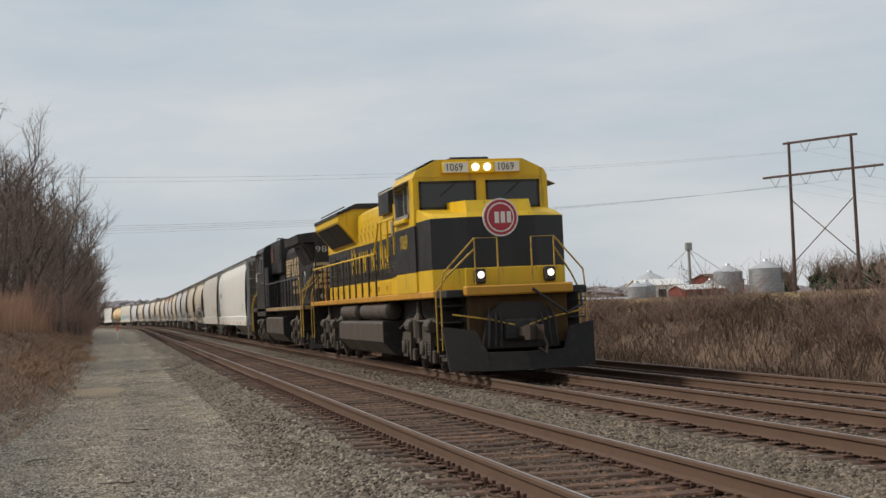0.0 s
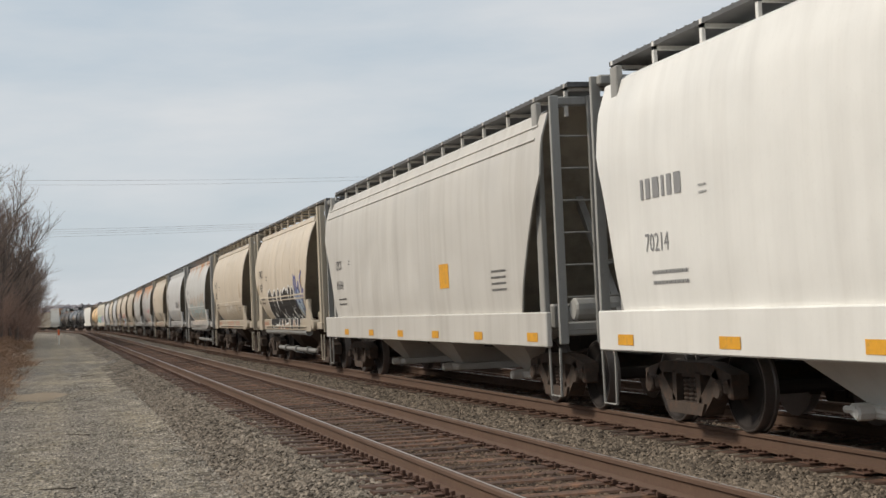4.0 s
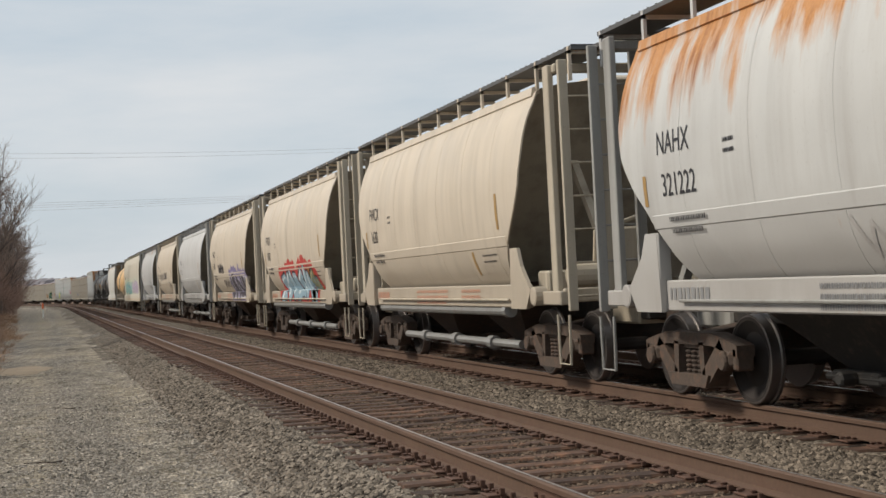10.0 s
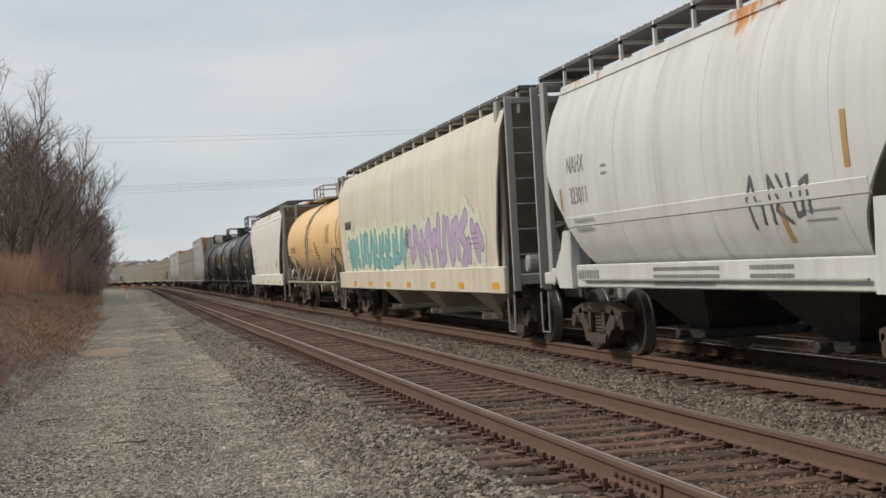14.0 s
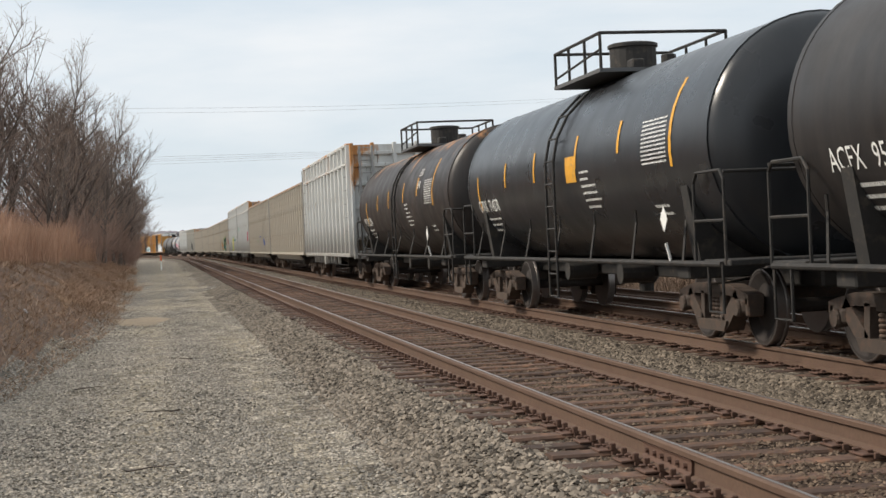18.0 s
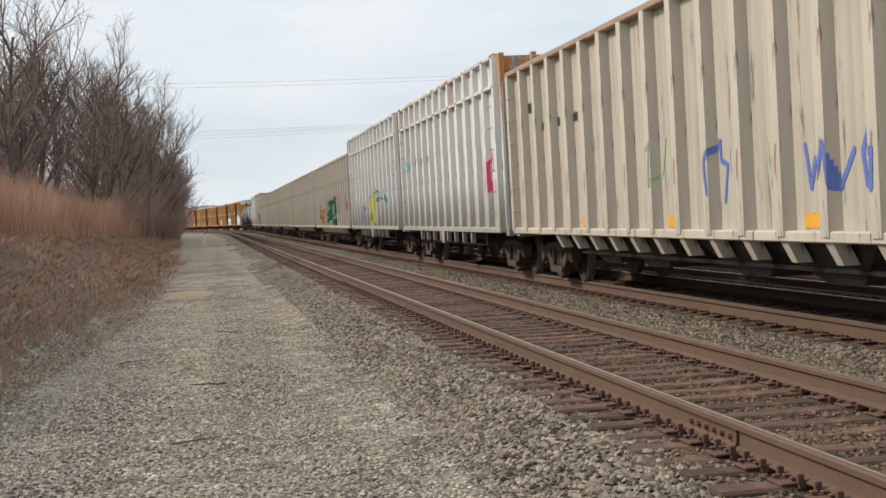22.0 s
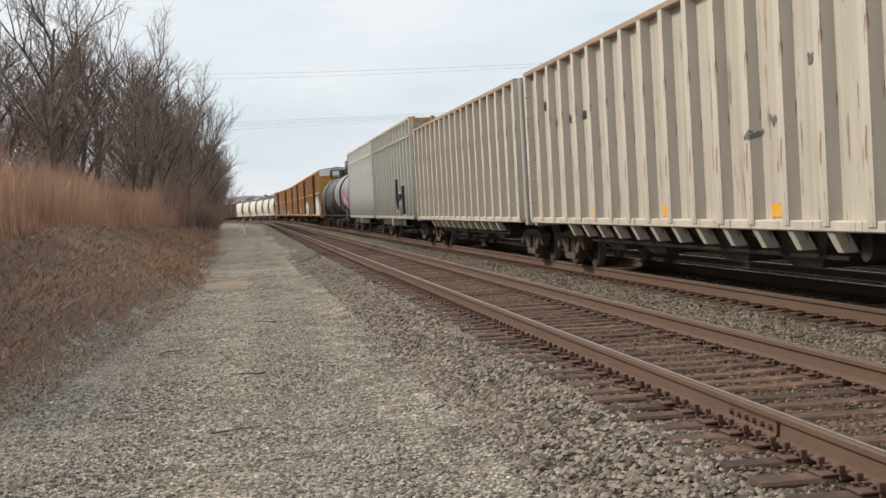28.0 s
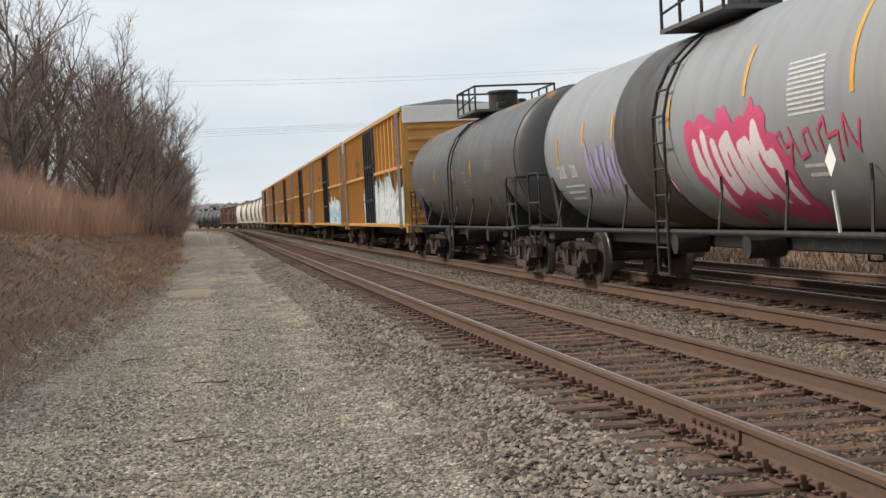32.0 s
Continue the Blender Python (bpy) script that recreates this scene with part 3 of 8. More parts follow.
# side decals: u runs to the reader's right on the camera's side of the train
def glyphs(text, size):
    cu = bpy.data.curves.new("lettering", "FONT")
    cu.body, cu.size, cu.resolution_u = text, size, 2
    ob = bpy.data.objects.new("lettering", cu)
    scene.collection.objects.link(ob)
    me = ob.to_mesh()
    vs = [tuple(v.co) for v in me.vertices]
    fs = [tuple(p.vertices) for p in me.polygons]
    ob.to_mesh_clear()
    bpy.data.objects.remove(ob)
    bpy.data.curves.remove(cu)
    return vs, fs


def writing(car, text, y, z, size, mat, wide, label="", squeeze=0.8, name="lettering"):
    vs, fs = gl(text, size)
    sh = Shape().add([(-(wide(z + v) + 0.007), y - u * squeeze, z + v) for u, v, _ in vs], fs)
    return part(name, sh.mesh(name, mat, tidy=False), car, None, label)


def gl(text, size):
    return kept(("glyphs", text, size), lambda: glyphs(text, size))


def bars(sh, y, z, rows, wide, mat=0, lift=0.007):
    """Unreadable stencils: rows of (length, height, gap below)."""
    for length, high, gap in rows:
        z -= high
        u = 0.0
        k = 0
        while u < length:
            w = high * (0.26 + 0.16 * ((k * 7) % 3))
            a, b = z + high * 0.12, z + high * 0.9
            sh.add([(-(wide(q) + lift), y - p, q) for p, q in ((u, a), (u + w, a), (u + w, b), (u, b))], [(0, 1, 2, 3)], mat)
            u += w + high * 0.24
            k += 1
        z -= gap


def patch(sh, y0, y1, z0, z1, wide, mat=0, lift=0.006, n=1):
    for i in range(n):
        a, b = z0 + (z1 - z0) * i / n, z0 + (z1 - z0) * (i + 1) / n
        sh.add([(-(wide(a) + lift), y0, a), (-(wide(a) + lift), y1, a), (-(wide(b) + lift), y1, b), (-(wide(b) + lift), y0, b)], [(0, 1, 2, 3)], mat)


def ribbon(sh, pts, t, wide, mat, lift):
    """A painted stroke of (y, z) points, t thick, on the car's side."""
    n = len(pts)
    vs = []
    for i, (y, z) in enumerate(pts):
        a, b = pts[max(i - 1, 0)], pts[min(i + 1, n - 1)]
        d = math.hypot(b[0] - a[0], b[1] - a[1]) or 1
        u, v = -(b[1] - a[1]) / d, (b[0] - a[0]) / d
        k = t * (0.75 + 0.25 * math.sin(i * 0.9))
        for s in (-1, 1):
            yy, zz = y + s * u * k / 2, z + s * v * k / 2
            vs.append((-(wide(zz) + lift), yy, zz))
    sh.add(vs, [(2 * i, 2 * i + 1, 2 * i + 3, 2 * i + 2) for i in range(n - 1)], mat)


STROKES = [[[(0, .2), (.3, 1), (.5, .1), (.9, .8)]], [[(.1, .9), (.5, 0), (.62, .75), (.95, .3)]], [[(.1, .1), (0, .7), (.4, 1), (.5, .5), (.9, .6), (.8, 0)]],
           [[(0, .6), (.35, .95), (.3, .05), (.75, .3), (.95, 1)]], [[(.05, 0), (.25, .9), (.55, .55), (.45, .15), (.95, .05)], [(.7, 1), (.85, .6)]],
           [[(.9, .95), (.2, .7), (.65, .4), (.05, .0)], [(.75, .2), (.95, .5)]], [[(.0, .9), (.2, .1), (.6, .2), (.5, .8), (.9, .9), (.95, .2)]]]
DEEP = set()     # sides whose depth also changes along the car


def letter_lines(r, y0, y1, z0, z1, letters):
    """Chunky slanted strokes that spell nothing, as segments in (y, z)."""
    w, h = (y0 - y1) / letters, z1 - z0
    rows = []
    for k in range(letters):
        low, high, lean = r.uniform(0, 0.12), r.uniform(0.85, 1.08), r.uniform(-0.12, 0.22)
        for line in r.choice(STROKES):
            pts = []
            for u, v in line:
                v = low + (high - low) * v + r.uniform(-.09, .09)
                u = 0.1 + 0.85 * u + lean * v + r.uniform(-.09, .09)
                pts.append((y0 - w * (k + u), z0 + h * v))
            rows += list(zip(pts, pts[1:]))
    return rows


def sprayed(car, segments, widths, cell, wide, mats, label, rough=0.0, seed=0):
    """Paint on the car's side in small facets; the innermost layer that reaches a facet colours it."""
    reach = max(widths) + rough
    a, b = np.array([p for p, _ in segments]), np.array([q for _, q in segments])
    lo, hi = np.minimum(a, b).min(0) - reach, np.maximum(a, b).max(0) + reach
    lo[1] = max(lo[1], 1.02)
    ny, nz = int((hi[0] - lo[0]) / cell) + 1, int((hi[1] - lo[1]) / cell) + 1
    yy, zz = np.meshgrid(lo[0] + cell * (np.arange(ny) + 0.5), lo[1] + cell * (np.arange(nz) + 0.5), indexing="ij")
    dist, shine = np.full(yy.shape, 9.0), np.full(yy.shape, 9.0)
    for p, q in zip(a, b):
        d = q - p
        k = np.clip(((yy - p[0]) * d[0] + (zz - p[1]) * d[1]) / max(1e-6, d @ d), 0, 1)
        dist = np.minimum(dist, np.hypot(yy - p[0] - k * d[0], zz - p[1] - k * d[1]))
        shine = np.minimum(shine, np.hypot(yy - 0.05 - p[0] - k * d[0], zz - 0.06 - p[1] - k * d[1]))
    if rough:
        wave = np.array([noise.noise((y * 2.6, z * 2.6, seed)) + 0.5 * noise.noise((y * 7, z * 7, seed)) for y, z in zip(yy.ravel(), zz.ravel())]).reshape(yy.shape)
    layer = np.full(yy.shape, -1)
    for k, w in enumerate(widths):           # outermost first
        d = shine if k == 3 else dist
        layer[d < w + (rough * wave if rough and k == 0 else 0)] = k
    if len(widths) > 3:
        layer[(layer == 3) & (dist > widths[2])] = 1
    at, vs, fs, ms = {}, [], [], []

    def corner(i, j):
        if (i, j) not in at:
            y, z = lo[0] + cell * i, lo[1] + cell * j
            at[i, j] = len(vs)
            vs.append((-((wide(z, y) if wide in DEEP else wide(z)) + 0.007), y, z))
        return at[i, j]
    for i, j in zip(*np.nonzero(layer >= 0)):
        fs.append((corner(i, j), corner(i + 1, j), corner(i + 1, j + 1), corner(i, j + 1)))
        ms.append(int(layer[i, j]))
    sh = Shape()
    sh.v, sh.f, sh.m = vs, fs, ms
    return part("graffiti", sh.mesh("graffiti", mats, tidy=False), car, None, label)


def graffiti(car, seed, y0, y1, z0, z1, letters, wide, edge, fill, shine=None, cloud=None, thick=0.2, label="spray-painted lettering"):
    """Bubble letters from y0 (far) to y1 (near): a cloud, outline, fill and highlights."""
    r = random.Random(seed)
    w = (y0 - y1) / letters
    half = 0.5 * min(thick, 0.36 * w)
    rim = max(0.03, 0.35 * half)
    mats = [spray(cloud or edge), spray(edge), spray(fill), spray(shine or fill)]
    widths = [half + rim + (0.20 if cloud else 0.0), half + rim, half] + ([half * 0.3] if shine else [])
    return sprayed(car, letter_lines(r, y0, y1, z0, z1, letters), widths, 0.02, wide, mats, label, 0.14 if cloud else 0.0, seed)


def tag(car, seed, y0, y1, z0, z1, letters, wide, ink, thick=0.035, label="thin spray-painted tag"):
    r = random.Random(seed)
    return sprayed(car, letter_lines(r, y0, y1, z0, z1, letters), [thick * 0.42], 0.013, wide, [spray(ink)], label)


def strips(car, spots, wide, mat, label, n=1):
    """Reflective strips, each (y0, y1, z0, z1), every one a part of its own."""
    for y0, y1, z0, z1 in spots:
        sh = Shape()
        patch(sh, y0, y1, z0, z1, wide, n=n)
        part("reflector", sh.mesh("reflector", mat, tidy=False), car, None, label)


def ladder_mesh(z0, z1, width=0.45, step=0.4, r=0.014, stile=0.035):
    sh = Shape()
    for y in (0, width):
        sh.box(-0.03, 0.03, y - stile, y + stile, z0, z1, 0.008)
    z = z0 + 0.18
    while z < z1 - 0.05:
        sh.tube([(-0.02, 0, z), (-0.07, 0.03, z), (-0.07, width - 0.03, z), (-0.02, width, z)], r, 6)
        z += step
    return sh


def curve_of(table):
    """A half-width by height, from a table of (z, half-width)."""
    def wide(z):
        if z <= table[0][0]:
            return table[0][1]
        for (a, p), (b, q) in zip(table, table[1:]):
            if z <= b:
                k = (z - a) / (b - a)
                return p + (q - p) * k
        return table[-1][1]
    return wide


def smooth_table(table, n=16):
    z0, z1 = table[0][0], table[-1][0]
    f = curve_of(table)
    zs = [z0 + (z1 - z0) * i / n for i in range(n + 1)]
    return [(z, (f(max(z0, z - 0.12)) + 2 * f(z) + f(min(z1, z + 0.12))) / 4) for z in zs]

# ---- covered hoppers ----
LIGHT_GREY = car_paint("light_grey_paint", (0.58, 0.58, 0.57), 0.45, (0.20, 0.18, 0.16), 0.4, splash=0.45)
SMALL_SIDE = [(1.30, 1.285), (1.42, 1.375), (1.55, 1.445), (1.68, 1.495), (1.80, 1.525)] + smooth_table([(1.90, 1.548), (2.2, 1.585), (2.6, 1.60), (2.9, 1.59), (3.3, 1.52), (3.6, 1.42), (3.85, 1.28)])
SMALL_END = [(1.30, 3.85), (1.42, 3.95), (1.7, 4.15), (2.0, 4.42), (2.3, 4.75), (2.6, 4.98), (3.0, 5.08), (3.85, 5.10)]
SMALL = curve_of(SMALL_SIDE)
SMALL_FACE = lambda z: SMALL(z) if z > 1.30 else 1.452
LARGE_SIDE = smooth_table([(1.30, 1.55), (1.7, 1.59), (3.0, 1.60), (3.6, 1.55), (3.75, 1.50), (3.95, 1.42)])
LARGE = curve_of(LARGE_SIDE)


def hopper_body(table, end_y, slope_top, slope_bottom, roof_z, mat, seams=(), bands=()):
    """Barrel with inward-sloping ends, side wings out to end_y(z) and a low crowned roof."""
    sh = Shape()
    wide = curve_of(table)
    z0, z1 = table[0][0], table[-1][0]
    slope = lambda z: slope_bottom + (slope_top - slope_bottom) * (z - z0) / (z1 - z0)
    prof = [(w, z) for z, w in table]
    crown = [(table[-1][1] * math.cos(a), z1 + (roof_z - z1) * math.sin(a)) for a in (0.35, 0.75, 1.15, 1.57)]
    ring = [(x, z) for x, z in prof + crown]
    ring = ring + [(-x, z) for x, z in reversed(ring[:-1])]
    sh.loft([[(x, s * min(slope(min(z, z1)), slope_top), z) for x, z in ring] for s in (-1, 1)])
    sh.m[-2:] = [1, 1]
    made = [("body", sh.mesh("hopper_body", [mat, END_DARK], 30))]
    for s in (-1, 1):
        for side in (-1, 1):
            wing = Shape()
            inner, outer = [], []
            for z, w in table:
                inner.append([(side * w, s * slope(z), z), (side * w, s * end_y(z), z), (side * (w - 0.025), s * end_y(z), z), (side * (w - 0.025), s * slope(z), z)])
            made.append(("side_wing", wing.loft(inner).mesh("side_wing", mat, 30)))
    for y in seams:
        for side in (-1, 1):
            made.append(("seam", Shape().tube([(side * (w - 0.004), y, z) for z, w in table], 0.008, 4).mesh("seam", mat)))
    for z in bands:
        for side in (-1, 1):
            made.append(("eave_bead", Shape().tube([(side * wide(z), -slope_top, z), (side * wide(z), slope_top, z)], 0.022, 5).mesh("eave_bead", mat)))
    return made


def walkway(car, half, z, x, mat):
    """Roof running boards, one a side, on posts."""
    for side in (-1, 1):
        deck = Shape()
        deck.box(side * x - 0.3, side * x + 0.3, -half, half, z, z + 0.05)
        for k in range(int(half * 2 / 0.22)):
            y = -half + 0.22 * k
            deck.box(side * x - 0.3, side * x + 0.3, y - 0.008, y + 0.008, z + 0.05, z + 0.062)
        part("running_board", deck.mesh("running_board", GRATE, tidy=False), car)
        n = int(half * 2 / 1.22)
        for k in range(n + 1):
            y = -half + 0.1 + (2 * half - 0.2) * k / n
            post = Shape().box(side * x - 0.31, side * x - 0.27, y - 0.03, y + 0.03, z - 0.38, z + 0.05)
            post.box(side * x - 0.31, side * x + 0.31, y - 0.03, y + 0.03, z - 0.045, z - 0.002)
            part("walkway_post", post.mesh("walkway_post", mat), car)
    for s in (-1, 1):
        part("crossover_board", Shape().box(-x, x, s * half - 0.3, s * half + 0.3, z + 0.002, z + 0.053).mesh("crossover_board", GRATE), car)


def bays(car, spots, width, top, bottom, length, mat):
    for y in spots:
        sh = Shape()
        a, b = length / 2, 0.32
        sh.loft([[(-width, y - a, top), (width, y - a, top), (width, y + a, top), (-width, y + a, top)],
                 [(-0.6, y - b, bottom), (0.6, y - b, bottom), (0.6, y + b, bottom), (-0.6, y + b, bottom)]])
        sh.box(-0.75, 0.75, y - 0.4, y + 0.4, bottom - 0.12, bottom, 0.02)
        for s in (-1, 1):
            sh.tube([(s * 0.72, y - 0.5, bottom - 0.06), (s * 0.72, y + 0.5, bottom - 0.06)], 0.035, 8)
            sh.rings_x([(s * 0.76, 0.07), (s * 0.9, 0.07), (s * 0.92, 0.05)], 8, y, bottom - 0.06)
        part("discharge_bay", sh.mesh("discharge_bay", mat), car)


def end_gear(car, half, post_y, ladder_y, x, top, mat, sill_z):
    """Corner posts, ladders, end sill and the brake gear on the end decks."""
    lad = kept(("hopper_ladder", top, sill_z, mat.name), lambda: ladder_mesh(sill_z - 0.1, top, 0.52, 0.42, 0.016, 0.06).mesh("ladder", mat))
    step = kept(("sill_step", mat.name), lambda: Shape().tube([(0, 0, 0.2), (0, 0.02, -0.42), (0, 0.40, -0.42), (0, 0.42, 0.2)], 0.018, 6).mesh("sill_step", mat))
    for s in (-1, 1):
        for side in (-1, 1):
            part("corner_post", Shape().box(side * x - 0.04, side * x + 0.04, s * post_y - 0.10, s * post_y + 0.10, sill_z, top, 0.012).mesh("corner_post", mat), car)
            part("ladder", lad, car, pose(side * x, s * ladder_y, 0, 0, 0, -90 if side < 0 else 90))
            part("sill_step", step, car, pose(side * (x + 0.06), s * ladder_y - (0.42 if s > 0 else 0), sill_z - 0.35))
        fr = Shape()
        fr.box(-x, x, s * (half - 0.86) - 0.06, s * (half - 0.86) + 0.06, top - 0.12, top, 0.02)
        fr.box(-x, x, s * (half - 0.86) - 0.05, s * (half - 0.86) + 0.05, sill_z, sill_z + 0.18, 0.02)
        fr.box(-0.35, 0.35, s * (half - 1.3) - 0.45, s * (half - 1.3) + 0.45, 0.72, 1.06, 0.03)
        for q in (-0.55, 0.55):
            beam(fr, (s * (half - 0.9), sill_z + 0.1), (s * (half - 2.4), sill_z + 1.9), 0.1, q - 0.05, q + 0.05)
        part("end_frame", fr.mesh("end_frame", mat), car)
    gear = Shape()
    y = -(half - 1.25)
    gear.rings_x([(-1.15, 0.13), (-1.12, 0.16), (-0.55, 0.16), (-0.52, 0.13)], 14, y - 0.05, sill_z + 0.34)
    gear.box(-1.3, -0.95, y + 0.35, y + 0.75, sill_z + 0.08, sill_z + 0.42, 0.03)
    gear.box(-0.4, 0.0, y - 0.05, y + 0.15, sill_z + 0.2, sill_z + 0.95, 0.03)
    gear.tube([(-0.7, y + 0.2, sill_z + 0.2), (-0.7, y + 0.1, sill_z + 0.9), (0.3, y + 0.1, sill_z + 1.2)], 0.03, 6)
    gear.rings_y([(y - 0.24, 0.28), (y - 0.22, 0.28)], 18, 0.6, sill_z + 1.0)
    part("brake_gear", gear.mesh("brake_gear", mat), car, None, "brake reservoir, valve and hand wheel")


def small_hopper(label, paint, number, group, pipe=False, ink=None):
    """Two-bay covered hopper with bulging sides."""
    half = 6.80
    car = thing("covered_hopper", label, "hopper car", group)
    body = kept(("small_body", paint.name), lambda: hopper_body(SMALL_SIDE, curve_of(SMALL_END), 5.06, 2.7, 4.02, paint, (-3.75, -2.3, -0.85, 0.6, 2.05, 3.5)))
    for name, me in body:
        part(name, me, car)
    belt = kept(("belt", paint.name), lambda: Shape().loft([[(-(SMALL(1.82) - 0.01), y, 1.82), (-(SMALL(1.84) + 0.010), y, 1.84), (-(SMALL(1.97) + 0.010), y, 1.97), (-(SMALL(1.99) - 0.01), y, 1.99)] for y in (-4.3, 4.3)]).mesh("belt_strip", paint))
    part("belt_strip", belt, car)
    part("belt_strip", belt, car, pose(0, 0, 0, 0, 0, 180))
    for side in (-1, 1):
        sill = Shape()
        sill.box(side * 1.40 - 0.05, side * 1.40 + 0.05, -4.75, 4.85, 0.98, 1.30, 0.015)
        sill.box(side * 1.36 - 0.07, side * 1.36 + 0.07, -6.0, 6.0, 1.02, 1.2, 0.015)
        part("side_sill", sill.mesh("side_sill", paint), car)
        for s in (-1, 1):
            g = Shape().prism([(s * 4.28, 0.97), (s * 4.92, 0.97), (s * 5.12, 1.22), (s * 4.75, 1.55), (s * 4.62, 1.80), (s * 4.33, 1.80)], 0, side * 1.50 - 0.025, side * 1.50 + 0.025)
            g.box(side * 1.45 - 0.07, side * 1.45 + 0.07, s * 4.33 - 0.035, s * 4.33 + 0.035, 0.97, 1.80, 0.01)
            part("bolster_shield", g.mesh("bolster_shield", paint), car)
            part("jacking_pad", Shape().rings_x([(side * 1.36, 0.13), (side * 1.52, 0.13), (side * 1.53, 0.11)], 14, s * 5.22, 1.14).mesh("jacking_pad", paint), car)
    hatch = Shape()
    for k in range(6):
        hatch.box(-0.3, 0.3, -4.6 + 1.56 * k, -4.6 + 1.56 * k + 1.4, 4.02, 4.14, 0.03)
    part("hatch_cover", hatch.mesh("hatch_cover", paint), car, None, "row of roof hatch covers")
    gear = CREAM_GEAR if "cream" in paint.name else GREY_GEAR
    walkway(car, 6.35, 4.22, 0.95, paint if "cream" in paint.name else LIGHT_GREY)
    for side in (-1, 1):
        part("eave_bead", kept(("eave", paint.name), lambda: Shape().loft([[(-1.30, y, 3.80), (-1.335, y, 3.82), (-1.31, y, 3.93), (-1.22, y, 3.95)] for y in (-5.0, 5.0)]).mesh("eave_bead", paint)), car, pose(0, 0, 0, 0, 0, 0 if side < 0 else 180))
    part("sill_rod", kept(("sill_rod", gear.name), lambda: Shape().tube([(-1.49, -4.1, 1.09), (-1.49, 3.9, 1.09)], 0.018, 6).mesh("sill_rod", gear)), car)
    end_gear(car, half, 5.75, 6.28, 1.36, 4.10, gear, 1.05)
    bays(car, (-1.9, 1.9), 1.25, 1.32, 0.42, 3.3, STEEL_DIRTY if number[0] == "1" else BLACK_IRON)
    part("center_sill", Shape().box(-0.32, 0.32, -6.2, 6.2, 0.78, 1.06, 0.02).mesh("center_sill", BLACK_IRON), car)
    if pipe:
        pp = Shape()
        pp.tube([(-1.36, 4.2, 0.93), (-1.36, -3.6, 0.93)], 0.075, 10)
        pp.rings_y([(-3.6, 0.10), (-3.75, 0.10)], 10, -1.36, 0.93)
        pp.tube([(-1.1, 3.4, 0.42), (-1.1, -3.4, 0.42)], 0.06, 8)
        for y in (-2, 0, 2):
            pp.rings_y([(y - 0.12, 0.10), (y + 0.12, 0.10)], 10, -1.1, 0.42)
        part("unloading_pipe", pp.mesh("unloading_pipe", GALV), car, None, "grey pneumatic unloading pipe")
    for s in (-1, 1):
        freight_truck(car, s * 4.62)
    couplers(car, half)
    ink = ink or INK
    sh = Shape()
    bars(sh, 3.85, 1.95, [(0.8, 0.06, 0.06), (0.7, 0.06, 0.05)], SMALL, lift=0.026)
    bars(sh, 2.55, 2.62, [(0.2, 0.05, 0.05), (0.2, 0.05, 0.05)], SMALL)
    bars(sh, -3.0, 1.75, [(0.7, 0.03, 0.06), (0.6, 0.03, 0.06)], SMALL)
    part("stencil", sh.mesh("stencil", ink, tidy=False), car, None, "small unreadable stencilled marks")
    writing(car, number, 3.98, 2.16, 0.335, ink, SMALL, "stencilled car number", 0.80)
    writing(car, "FWCX" if len(number) == 4 else "NAHX", 4.05, 2.59, 0.335, ink, SMALL, "stencilled reporting mark", 0.80)
    strips(car, [(-4.05, -3.95, 2.08, 2.58), (4.36, 4.44, 2.08, 2.4), (-2.6, -2.5, 1.45, 1.8)], SMALL, AMBER_FADED, "faded amber reflective strip", 3)
    lowtext = Shape()
    flat = lambda z: 1.45
    bars(lowtext, 1.2, 1.25, [(2.0, 0.06, 0.03), (2.0, 0.06, 0.03), (1.9, 0.06, 0.03)], flat)
    bars(lowtext, 4.2, 1.24, [(0.9, 0.16, 0.0)], flat)
    bars(lowtext, -1.6, 1.25, [(1.0, 0.06, 0.03), (1.0, 0.06, 0.03)], flat)
    part("sill_stencil", lowtext.mesh("sill_stencil", FAINT_RED if number[0] == "1" else GREY_INK, tidy=False), car, None, "small stencilled lines on the sill")
    return car, half, SMALL_FACE


